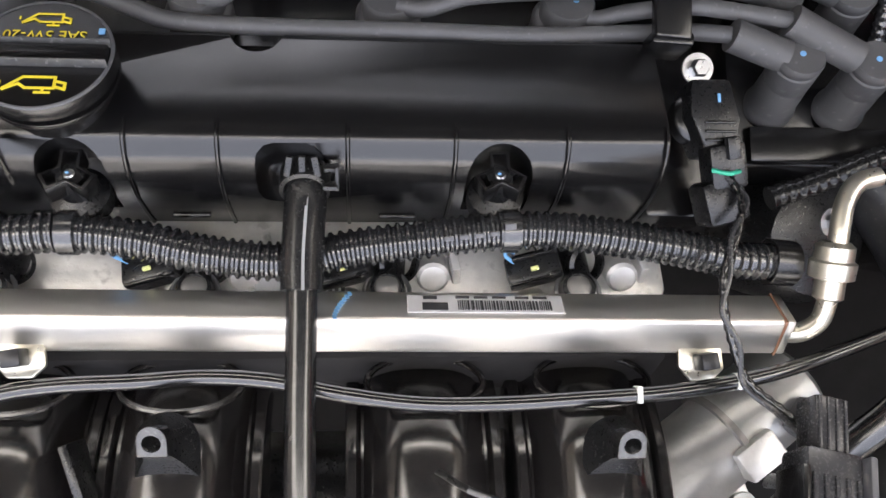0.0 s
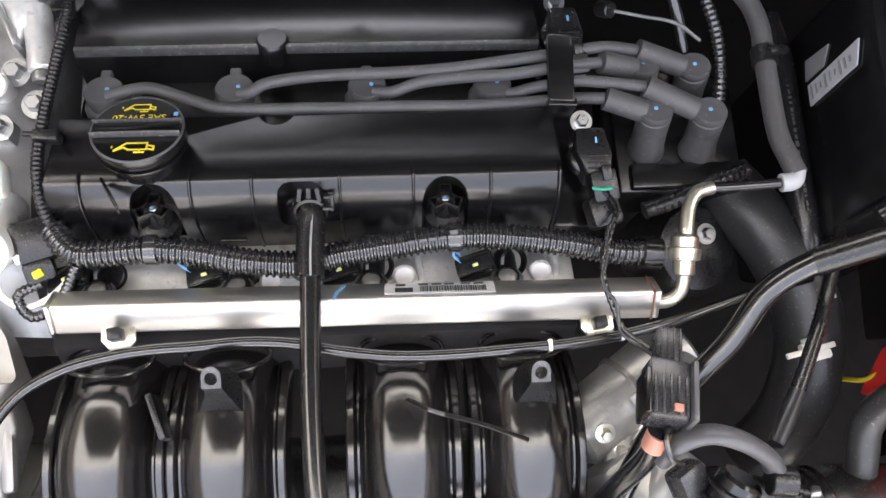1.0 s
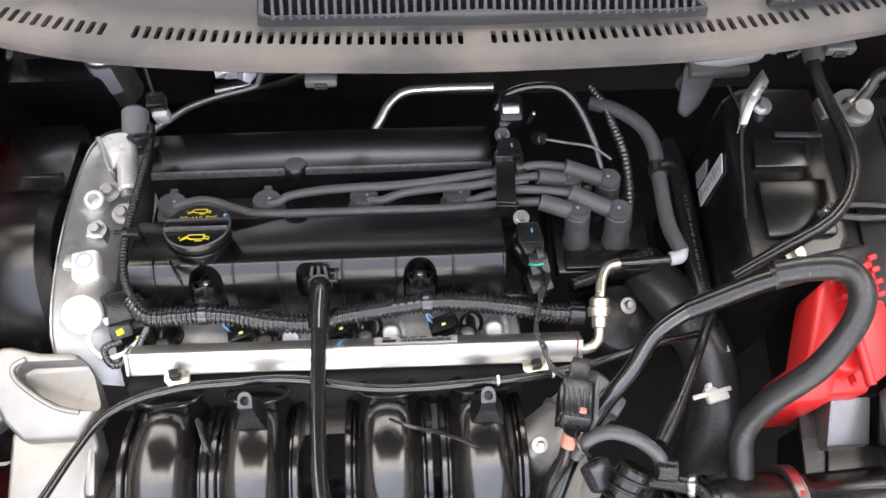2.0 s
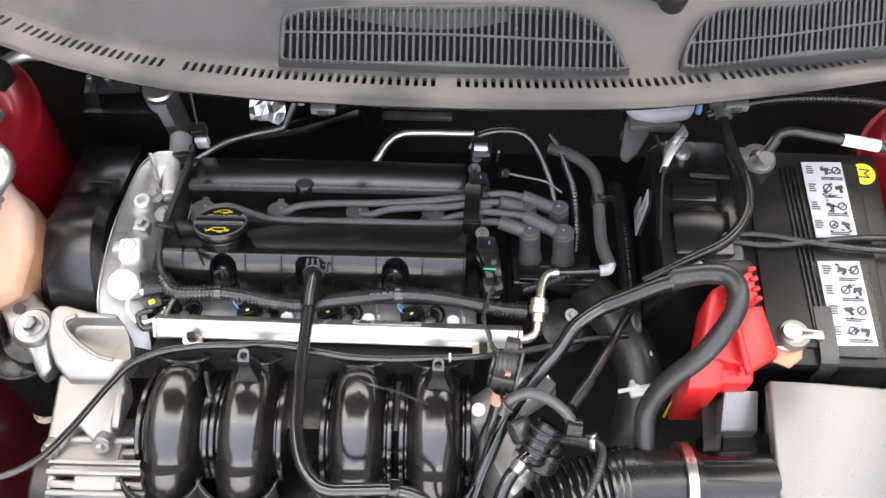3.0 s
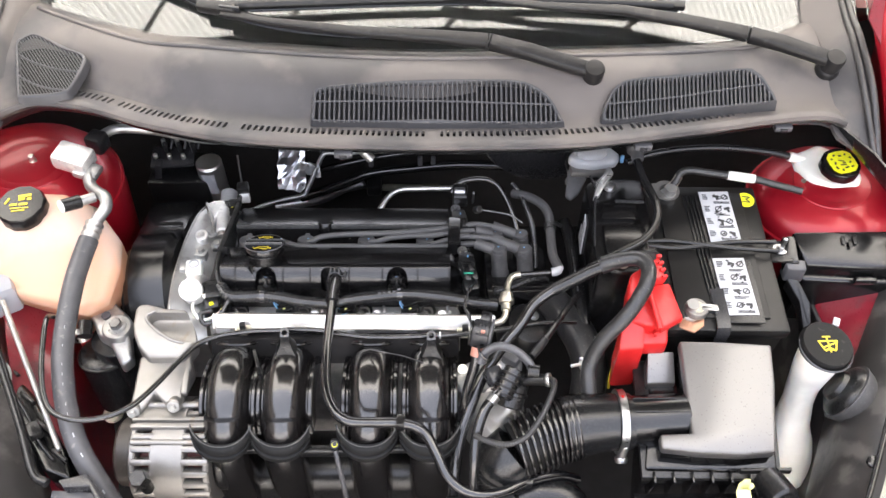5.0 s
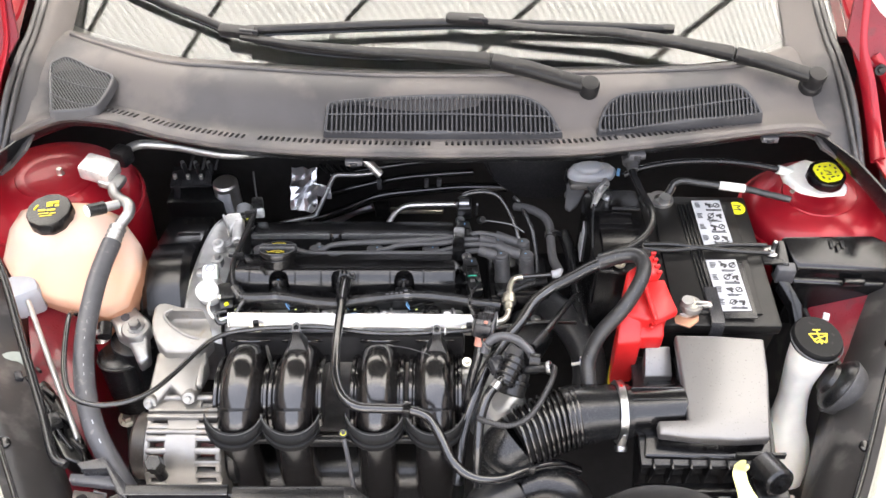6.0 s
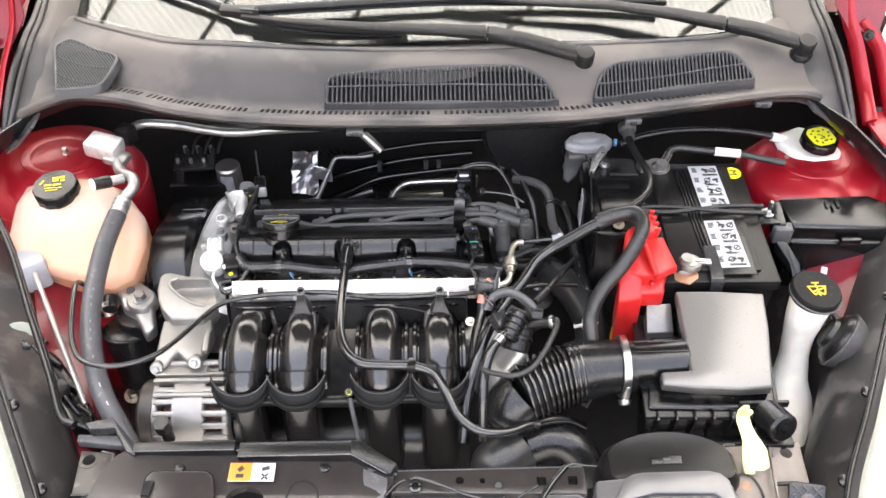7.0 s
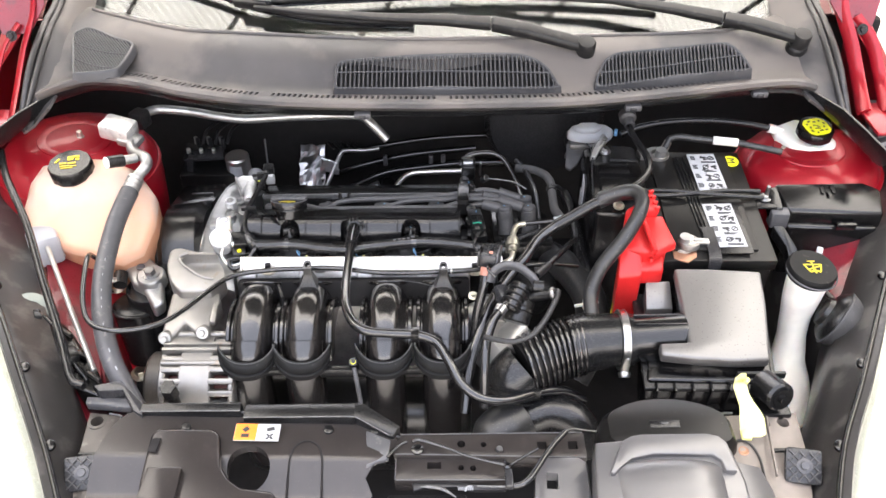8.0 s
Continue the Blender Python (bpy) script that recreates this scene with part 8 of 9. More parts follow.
sn = thing("air_snorkel", "grey-black plastic air snorkel with a domed top", "air snorkel", (0.38, -0.30, 0.70))
part("dome", loft([[(0.392 + 0.078 * c * s * (1.0), -0.262 + 0.052 * math.sin(a) * s * (1 if math.sin(a) > 0 else 0.6), 0.760 + h) for a, c in [(2 * math.pi * k / 32, max(-1, min(1, 1.12 * math.cos(2 * math.pi * k / 32)))) for k in range(32)]] for s, h in ((1.0, -0.05), (1.0, 0.0), (0.97, 0.014), (0.88, 0.024), (0.6, 0.028), (0.2, 0.029))], close=True), BATTERY, sn)
part("slot", box((0.386, -0.258, 0.7895), (0.034, 0.010, 0.002), 0.0008, (8, 0, 0)), BLACK, sn)
part("slot_edge", box((0.386, -0.2575, 0.7905), (0.008, 0.003, 0.0015), 0.0004, (8, 0, 0)), LUGTOP, sn)
part("shoulder", prism([(0.303, -0.281, 0.788), (0.340, -0.2785, 0.789), (0.440, -0.2800, 0.789), (0.453, -0.290, 0.788), (0.460, -0.33, 0.783), (0.458, -0.41, 0.774), (0.292, -0.41, 0.774), (0.298, -0.33, 0.783)], 0.04, 0.004, seg=3), HOODPL, sn)
part("raised_band", prism([(0.314, -0.324, 0.791), (0.323, -0.304, 0.7935), (0.334, -0.284, 0.7955), (0.344, -0.279, 0.796), (0.356, -0.277, 0.796), (0.428, -0.2765, 0.796), (0.440, -0.280, 0.796), (0.448, -0.289, 0.795), (0.451, -0.323, 0.791), (0.439, -0.322, 0.790), (0.437, -0.309, 0.791), (0.429, -0.302, 0.792), (0.364, -0.301, 0.792), (0.340, -0.306, 0.791), (0.326, -0.316, 0.790), (0.320, -0.324, 0.790)], 0.012, 0.0018), HOODPL, sn)
part("hood", loft([[(0.380 + w * u, y - 0.004 * u * u, z + h * (1 - abs(u) ** 3.5)) for u in [-1 + k / 10 for k in range(21)]] for y, z, w, h in ((-0.303, 0.782, 0.054, 0.002), (-0.307, 0.784, 0.056, 0.007), (-0.313, 0.784, 0.057, 0.0125), (-0.325, 0.782, 0.058, 0.016), (-0.345, 0.778, 0.059, 0.0175), (-0.41, 0.766, 0.061, 0.019))]), HOODPL, sn, smooth=60)
part("grey_side", prism([(0.456, -0.300, 0.778), (0.486, -0.303, 0.770), (0.494, -0.330, 0.764), (0.494, -0.41, 0.756), (0.457, -0.41, 0.772)], 0.03, 0.003), HOODPL, sn, "bluish grey side panel")
cl = thing("lamp_clip", "bright yellow plastic headlamp clip", "clip", (0.485, -0.22, 0.77))
b = loft([[(x + w * c, y + 0.35 * w * d, z + 0.35 * w * d) for c, d in ((-1, -0.6), (-0.6, -1), (0.6, -1), (1, -0.6), (1, 0.6), (0.6, 1), (-0.6, 1), (-1, 0.6))] for x, y, z, w in
          ((0.4945, -0.250, 0.766, 0.0150), (0.4940, -0.242, 0.773, 0.0145), (0.4925, -0.234, 0.779, 0.0115), (0.4895, -0.226, 0.785, 0.0085), (0.4865, -0.217, 0.790, 0.0075), (0.4845, -0.209, 0.796, 0.0078), (0.4855, -0.203, 0.802, 0.0064), (0.4890, -0.199, 0.806, 0.0036))], close=True)
part("stem", b, PALEYEL, cl, smooth=60)
part("tooth", box((0.4925, -0.203, 0.799), (0.006, 0.006, 0.010), 0.002, (0, 20, 0)), PALEYEL, cl)
part("foot", box((0.486, -0.252, 0.764), (0.012, 0.018, 0.006), 0.002, (8, 0, -6)), PALEYEL, cl)
fr = thing("front_frame_end", "painted steel frame end with bolt holes, lighting in its colour", "frame", (0.53, -0.24, 0.70), group="front frame ends")
b = prism([(0.470, -0.215, 0.752), (0.565, -0.205, 0.745), (0.560, -0.262, 0.742), (0.545, -0.33, 0.740), (0.475, -0.33, 0.75)], 0.02, 0.003)
part("plate", carve(b, [lathe([(0.0075, -0.1), (0.0075, 0.1)], (0.543, -0.222, 0.745), (0, 0, 1), 20), box((0.520, -0.222, 0.745), (0.012, 0.014, 0.1), 0.001)]), FRAMELIT, fr)
part("scoop", tube([(0.464, -0.271, 0.760), (0.471, -0.2625, 0.761), (0.479, -0.2595, 0.761), (0.488, -0.2645, 0.760), (0.493, -0.276, 0.758), (0.4945, -0.29, 0.756), (0.493, -0.312, 0.753)], 0.0016, 10), BLACK, fr)
part("scoop_face", prism([(0.464, -0.272, 0.758), (0.472, -0.2635, 0.759), (0.479, -0.261, 0.759), (0.487, -0.266, 0.758), (0.4915, -0.277, 0.756), (0.492, -0.315, 0.750), (0.462, -0.315, 0.750)], 0.008, 0.001), FRAMELIT, fr)
part("dimple", lathe([(0.0065, 0), (0.005, 0.0006), (0.0022, -0.0004), (0.0, -0.001)], (0.479, -0.2715, 0.7572), (0, -0.1, 1), 20), COPPER, fr, "copper-brown dimple")
part("bracket", tube([(0.470, -0.247, 0.758), (0.466, -0.224, 0.760), (0.469, -0.219, 0.760), (0.480, -0.219, 0.760)], 0.0016, 8), CHROMEPL, fr)
part("fold", box((0.515, -0.262, 0.754), (0.0025, 0.085, 0.006), 0.001, (0, 0, -9)), FRAMELIT, fr)
part("step", box((0.527, -0.268, 0.7525), (0.026, 0.004, 0.005), 0.001), BLACK, fr)
fr2 = thing("front_frame_end", "painted steel frame end with bolt holes, lighting in its colour", "frame", (-0.28, -0.24, 0.70), group="front frame ends")
b = prism([(-0.296, -0.202, 0.752), (-0.256, -0.208, 0.753), (-0.248, -0.262, 0.752), (-0.290, -0.262, 0.751)], 0.02, 0.002)
part("plate", carve(b, [lathe([(0.0075, -0.1), (0.0075, 0.1)], (-0.282, -0.217, 0.745), (0, 0, 1), 20)]), FRAMEBR, fr2)
part("lower_plate", prism([(-0.288, -0.266, 0.748), (-0.252, -0.267, 0.749), (-0.242, -0.33, 0.744), (-0.280, -0.33, 0.743)], 0.02, 0.002), FRAMEBR, fr2)
part("edge", tube([(-0.270, -0.206, 0.7535), (-0.2545, -0.210, 0.754), (-0.247, -0.261, 0.753), (-0.241, -0.325, 0.746)], 0.0016, 8, 1, curve=False), CHROMEPL, fr2)
part("hole_rim", lathe([(0.0075, 0), (0.0115, 0.0002), (0.0115, 0.0010), (0.0075, 0.0012)], (-0.282, -0.217, 0.7518), (0, 0, 1), 22), FRAMEBR, fr2)
part("step", box((-0.268, -0.264, 0.7515), (0.044, 0.003, 0.004), 0.001), BLACK, fr2)
for x, y, z, tl in ((0.541, -0.294, 0.758, -4), (-0.273, -0.295, 0.758, 4)):
    t = thing("bump_stop", "grey waffle-patterned rubber bump stop", "bump stop", (x, y, 0.74), group="bump stops")
    M = pose(x, y, z, 34, tl, 3 * tl)
    part("pad", local(box((0, 0, -0.005), (0.040, 0.040, 0.010), 0.004), M), CONGREY, t)
    part("pedestal", local(box((0, 0.004, -0.016), (0.028, 0.026, 0.020), 0.003), M), BLACK, t)
    for turn in (45, -45):
        for k in range(-3, 4):
            o = 0.0074 * k
            length = 0.050 - 2 * abs(o) - 0.002
            w = Matrix.Rotation(radians(turn), 4, "Z")
            part("ridge", local(box((0, o, 0.0006), (length, 0.0018, 0.0034), 0.0005, (0, 0, 0), 1), M @ w), GREYRUB, t)
    part("screw", local(lathe([(0.0085, 0), (0.0085, 0.003), (0.0050, 0.004), (0.0044, 0.007), (0.0, 0.007)], (0, 0, 0), (0, 0, 1), 18), M), GREYPL, t)
horn = thing("bonnet_buffer", "black ribbed rubber buffer on its bracket", "buffer", (0.535, -0.20, 0.74))
part("barrel", cyl((0.527, -0.176, 0.766), (0.537, -0.212, 0.778), 0.0185, 28, 0.003), RUBBER, horn)
part("end", lathe([(0.012, 0), (0.012, 0.002), (0.005, 0.002), (0.005, 0.006), (0.0, 0.006)], (0.5372, -0.2125, 0.7782), (0.26, -0.92, 0.30), 20), SATIN, horn)
part("base", box((0.536, -0.200, 0.746), (0.040, 0.030, 0.012), 0.003), BLACK, horn)
part("bracket", box((0.525, -0.172, 0.775), (0.06, 0.004, 0.010), 0.001), BLACK, horn)
wl = thing("wing_lamp_bulb_cover", "grey lamp cover with a pale bright rim", "lamp cover", (0.68, -0.06, 0.73))
WN = Vector((-0.80, 0.507, 0.317)).normalized()
part("cup", lathe([(0.0, -0.030), (0.016, -0.029), (0.030, -0.022), (0.037, -0.010), (0.040, 0.0), (0.036, 0.001)], (0.665, -0.058, 0.760), WN, 32), GREYRUB, wl)
part("cap", lathe([(0.038, 0.0005), (0.036, 0.007), (0.029, 0.013), (0.022, 0.015), (0.020, 0.021), (0.012, 0.024), (0.0, 0.024)], (0.665, -0.058, 0.760), WN, 32), BLACK, wl, "black rubber cap")
part("rim", lathe([(0.037, 0), (0.0405, 0.0005), (0.0405, 0.0025), (0.037, 0.003)], (0.665, -0.058, 0.760), WN, 32), GREYRUB, wl, "pale rim")
wl2 = thing("wing_lamp_bulb_cover", "black lamp cover with a pale bright rim", "lamp cover", (-0.41, -0.06, 0.72))
part("cup", lathe([(0.0, -0.012), (0.020, -0.010), (0.026, 0.0), (0.026, 0.006), (0.020, 0.009), (0.013, 0.009), (0.012, 0.002), (0.0, 0.002)], (-0.428, -0.034, 0.762), (0.6, -0.35, 0.72), 28), LAMPBACK, wl2)
part("bore", lathe([(0.012, 0.0), (0.012, 0.004), (0.006, 0.005), (0.0, 0.005)], (-0.428, -0.034, 0.763), (0.6, -0.35, 0.72), 24), BLACK, wl2, "dark bulb socket")
part("clip", box((-0.410, -0.050, 0.772), (0.010, 0.016, 0.008), 0.002, (0, 25, 30)), CONGREY, wl2)
lh = thing("lamp_housing", "black plastic back of the headlamp housing", "lamp housing", (-0.37, -0.08, 0.66))
part("body", prism([(-0.421, 0.000, 0.737), (-0.376, -0.045, 0.737), (-0.343, -0.085, 0.735), (-0.317, -0.118, 0.732), (-0.297, -0.160, 0.728), (-0.332, -0.150, 0.735), (-0.400, -0.065, 0.742), (-0.438, -0.014, 0.742)], 0.06, 0.006, seg=3), SATIN, lh)
for k in range(4):
    p = Vector((-0.412, -0.012, 0.742)).lerp(Vector((-0.318, -0.130, 0.736)), k / 3)
    part("rib", box(p, (0.004, 0.026, 0.008), 0.001, (0, 0, 55)), BLACK, lh)
part("wire", tube([(-0.405, -0.046, 0.765), (-0.385, -0.062, 0.760), (-0.365, -0.085, 0.752), (-0.345, -0.115, 0.745), (-0.325, -0.135, 0.735)], 0.0028, 10), RUBBER, lh)
part("plug", box((-0.352, -0.104, 0.750), (0.016, 0.022, 0.014), 0.003, (0, 10, 35)), BLACK, lh)
cond = thing("compressor", "dull cast aluminium compressor low behind the panel", "compressor", (0.21, -0.18, 0.62))
part("bottle", tube([(0.185, -0.215, 0.68), (0.205, -0.195, 0.695), (0.235, -0.175, 0.70)], [0.02, 0.032, 0.034, 0.03], 24), HOSE, cond)
part("elbow", tube([(0.245, -0.170, 0.695), (0.275, -0.165, 0.70), (0.305, -0.175, 0.69), (0.32, -0.20, 0.66)], 0.026, 22), RUBBER, cond)
ds = thing("manifold_sensor", "small yellow-clipped sensor with a ribbed wire", "sensor", (0.018, -0.13, 0.72))
part("body", cyl((0.017, -0.118, 0.745), (0.019, -0.128, 0.758), 0.0055, 18), CONGREY, ds)
part("clip", lathe([(0.0028, 0), (0.0036, 0.0006), (0.0036, 0.0014), (0.0028, 0.002)], (0.019, -0.127, 0.757), (0.1, -0.5, 1), 20), YELPL, ds, "yellow clip")
part("wire", tube([(0.020, -0.132, 0.752), (0.024, -0.145, 0.735), (0.028, -0.155, 0.70), (0.03, -0.16, 0.66)], 0.0032, 10, ribs=0.0005, pitch=0.003), GREYPL, ds)

# ---- cowl grilles, wipers, hinges ----
def cowl_grille(outline, cols, bars, lean, label, rise, wall, wide=0.0024):
    """A raised air grille: outline in plan, its plane z = a + k (y - b), slats, cross bars and a skirt of the given height."""
    za, yb, k = rise
    P = [Vector((x, y, za + k * (y - yb))) for x, y in outline]
    n = len(P)
    mid = sum(P, Vector()) / n
    t = thing("air_grille", label, "grille", mid, group="cowl air grilles")
    dense = smooth_path(P + P[:1], 3)[:-1]
    m = len(dense)
    inner = [p + (mid - p).normalized() * 0.0038 for p in dense]
    drop = Vector((0, 0.0, -1))
    b = bmesh.new()
    rings = [[p + (p - mid).normalized() * 0.0035 + drop * wall for p in dense], [p + (p - mid).normalized() * 0.0012 + drop * 0.002 for p in dense], [p + Vector((0, 0, 0.0003)) for p in dense],
             [p.lerp(q, 0.5) + Vector((0, 0, 0.0006)) for p, q in zip(dense, inner)], inner, [p + drop * 0.006 for p in inner]]
    rings = [[b.verts.new(v) for v in r] for r in rings]
    for q, s in zip(rings, rings[1:]):
        for i in range(m):
            b.faces.new((q[i], q[(i + 1) % m], s[(i + 1) % m], s[i]))
    part("frame", b, GRILLE, t, smooth=60)
    # dark sheet under the slats; the opening's shade is in its colour
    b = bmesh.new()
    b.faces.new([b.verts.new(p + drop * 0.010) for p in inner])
    part("slat_shade_sheet", thicken(b, 0.0006), DARK, t)
    # plan of the opening with the slats' lean taken out
    poly = [(p.x - lean * (p.y - mid.y), p.y) for p in inner]

    def span(x):
        ys = []
        for (x0, y0), (x1, y1) in zip(poly, poly[1:] + poly[:1]):
            if (x0 - x) * (x1 - x) < 0:
                ys.append(y0 + (y1 - y0) * (x - x0) / (x1 - x0))
        return (min(ys), max(ys)) if len(ys) >= 2 else None
    x0, x1 = min(x for x, y in poly), max(x for x, y in poly)
    shared = None
    for i in range(1, cols):
        x = x0 + (x1 - x0) * i / cols
        s = span(x)
        if not s or s[1] - s[0] < 0.003:
            continue
        lo, hi = [Vector((x + lean * (y - mid.y), y, za + k * (y - yb) - 0.0032)) for y in (s[0] - 0.001, s[1] + 0.001)]
        d = hi - lo
        if shared is None:
            q = box((0, 0, 0), (wide, 1.0, 0.005), 0, (0, 0, 0), 1)
            shared = bpy.data.meshes.new("slat")
            q.to_mesh(shared)
            q.free()
            shared.materials.append(GRILLE)
        ob = new("slat", shared)
        ob.parent = t
        y = d.normalized()
        xax = Vector((1, 0, 0))
        xax = (xax - y * xax.dot(y)).normalized()
        turn = Matrix((xax, y, xax.cross(y))).transposed().to_4x4()
        ob.matrix_basis = Matrix.Translation((lo + hi) / 2 - t.location) @ turn @ Matrix.Diagonal((1, d.length, 1, 1))
    for pts in bars:
        row = [(x, y, za + k * (y - yb) - 0.0008) for x, y in pts]
        part("cross_bar", tube(row, 0.0014, 6, 4), GRILLE, t)
    return t


cowl_grille([(-0.0245, 0.2506), (-0.0234, 0.2704), (-0.0195, 0.2866), (0.0126, 0.2916), (0.0482, 0.2940), (0.097, 0.2966), (0.144, 0.2981), (0.2157, 0.2984), (0.2537, 0.2968), (0.278, 0.2891), (0.2953, 0.276), (0.3055, 0.2607), (0.3098, 0.2515), (0.3050, 0.2470), (0.2194, 0.2465), (0.1459, 0.2467), (0.0687, 0.2473), (0.0, 0.2482), (-0.020, 0.2485)],
            50, ([(-0.022, 0.2715), (0.05, 0.2720), (0.144, 0.2722), (0.22, 0.2705), (0.298, 0.2685)],), 0.0, "dark grey slatted air grille in the cowl middle", (0.950, 0.25, 0.6), 0.016)
cowl_grille([(0.3678, 0.2560), (0.3687, 0.2674), (0.3795, 0.2881), (0.3907, 0.2983), (0.4092, 0.305), (0.4653, 0.3101), (0.5116, 0.3144), (0.566, 0.3185), (0.5784, 0.3150), (0.5884, 0.3075), (0.5991, 0.2911), (0.6040, 0.2800), (0.5976, 0.2780), (0.5476, 0.2735), (0.5211, 0.2706), (0.4893, 0.2672), (0.443, 0.2620), (0.3967, 0.2568), (0.3750, 0.2545)],
            40, ([(0.374, 0.2745), (0.42, 0.2782), (0.47, 0.2835), (0.52, 0.2905), (0.56, 0.2960), (0.592, 0.2995)],), 0.04, "dark grey slatted air grille beside the wiper", (0.950, 0.262, 0.6), 0.018)
cowl_grille([(-0.4251, 0.2879), (-0.4387, 0.3323), (-0.4507, 0.3798), (-0.4465, 0.3929), (-0.4318, 0.4010), (-0.4052, 0.3893), (-0.3775, 0.3739), (-0.3530, 0.3625), (-0.3478, 0.3472), (-0.3566, 0.3066), (-0.3677, 0.2944), (-0.3987, 0.2895)],
            27, ([(-0.436, 0.326), (-0.41, 0.311), (-0.385, 0.303), (-0.362, 0.301)], [(-0.447, 0.365), (-0.42, 0.349), (-0.385, 0.337), (-0.352, 0.332)]), -0.75, "dark grey slatted air grille at the cowl end", (0.956, 0.29, 0.22), 0.012, 0.0015)
part("light_edge", tube([cowl_at(x, 0.99) + Vector((0, 0, 0.001)) for x in [-0.44 + 0.04 * k for k in range(28)]], 0.003, 8, 2), COWL, cowl)


def wiper(hub, arm, blade, clip, label):
    """A parked wiper: pivot, broad head, tapering arm and a bowed blade with its clip; blade tips given by places along it."""
    t = thing("windscreen_wiper", label, "wiper", hub, group="windscreen wipers")
    upv = Vector((0, -0.4, 1)).normalized()
    h = Vector(hub)
    part("grommet", lathe([(0.017, -0.030), (0.017, -0.020), (0.0150, -0.015), (0.0115, -0.013)], h, (0, -0.35, 1), 28), WIPER, t)
    part("pivot", lathe([(0.0145, -0.016), (0.0145, 0.005), (0.0125, 0.0085), (0.0, 0.0095)], h, (0, -0.35, 1), 28), WIPER, t)

    def bar(pts, wide, high, name):
        path = [Vector(p) for p in pts]
        sec = []
        for i, p in enumerate(path):
            d = path[min(i + 1, len(path) - 1)] - path[max(i - 1, 0)]
            side = d.cross(upv).normalized()
            w, e = wide[i], high[i]
            sec.append([p + side * w - upv * e * 0.7, p + side * w + upv * e * 0.35, p + side * w * 0.72 + upv * e, p - side * w * 0.72 + upv * e, p - side * w + upv * e * 0.35, p - side * w - upv * e * 0.7])
        bb = loft(sec, close=True)
        bmesh.ops.recalc_face_normals(bb, faces=bb.faces)
        part(name, bevel(bb, 0.0011, 2), WIPER, t)
    joint = Vector(arm[0])
    d = (h - joint).normalized()
    bar([h + d * 0.012, h - d * 0.02, h.lerp(joint, 0.6) + upv * 0.003, joint + d * 0.003], [0.010, 0.0115, 0.0115, 0.0112], [0.006, 0.0075, 0.0085, 0.0085], "head")
    n = len(arm) - 1
    bar([joint - d * 0.0015] + list(arm[1:]), [0.0110 - 0.0060 * min(1, 1.25 * i / n) for i in range(n + 1)], [0.0080 - 0.0042 * min(1, 1.25 * i / n) for i in range(n + 1)], "arm")
    part("hinge_pin", cyl(joint + d.cross(upv).normalized() * 0.012, joint - d.cross(upv).normalized() * 0.012, 0.0028, 12), BLACKSTEEL, t)
    part("blade_beam", tube(blade, 0.0062, 14, 8, flat=0.75), WIPER, t)
    part("rubber", tube([Vector(p) + Vector((0, 0.004, -0.010)) for p in blade], 0.0042, 8, 8, flat=0.6), RUBBER, t)
    c = Vector(clip)
    e = (Vector(arm[-1]) - Vector(arm[-2])).normalized()
    yaw = math.degrees(math.atan2(e.y, e.x))
    part("clip", box(c, (0.058, 0.017, 0.016), 0.004, (-20, 0, yaw)), WIPER, t)
    part("clip_cheek", box(c + Vector((0.020, -0.008, 0.002)), (0.030, 0.004, 0.014), 0.0015, (-20, 0, yaw)), CONGREY, t)
    for p in (blade[0], blade[-1]):
        part("end_cap", box(p, (0.018, 0.0125, 0.011), 0.003, (-20, 0, yaw)), WIPER, t)
    return t


wiper((0.357, 0.313, 0.983), [(0.2145, 0.356, 1.000), (0.145, 0.361, 1.004), (0.03, 0.372, 1.005), (-0.088, 0.393, 1.006), (-0.162, 0.409, 1.008)],
      [(-0.40, 0.530, 1.062), (-0.34, 0.499, 1.044), (-0.281, 0.471, 1.029), (-0.229, 0.448, 1.020), (-0.172, 0.424, 1.009), (-0.089, 0.406, 0.996), (-0.002, 0.397, 0.990), (0.084, 0.394, 0.986)], (-0.168, 0.420, 1.011), "grey-black wiper arm with blade at rest")
wiper((0.698, 0.346, 0.978), [(0.582, 0.386, 0.993), (0.499, 0.397, 1.006), (0.406, 0.409, 1.016), (0.29, 0.412, 1.021), (0.203, 0.421, 1.026)],
      [(-0.145, 0.423, 1.013), (-0.037, 0.421, 1.019), (0.067, 0.422, 1.023), (0.165, 0.424, 1.0245), (0.26, 0.427, 1.021), (0.346, 0.429, 1.017), (0.435, 0.430, 1.013), (0.490, 0.431, 1.010)], (0.178, 0.424, 1.029), "grey-black wiper arm with blade lying low")

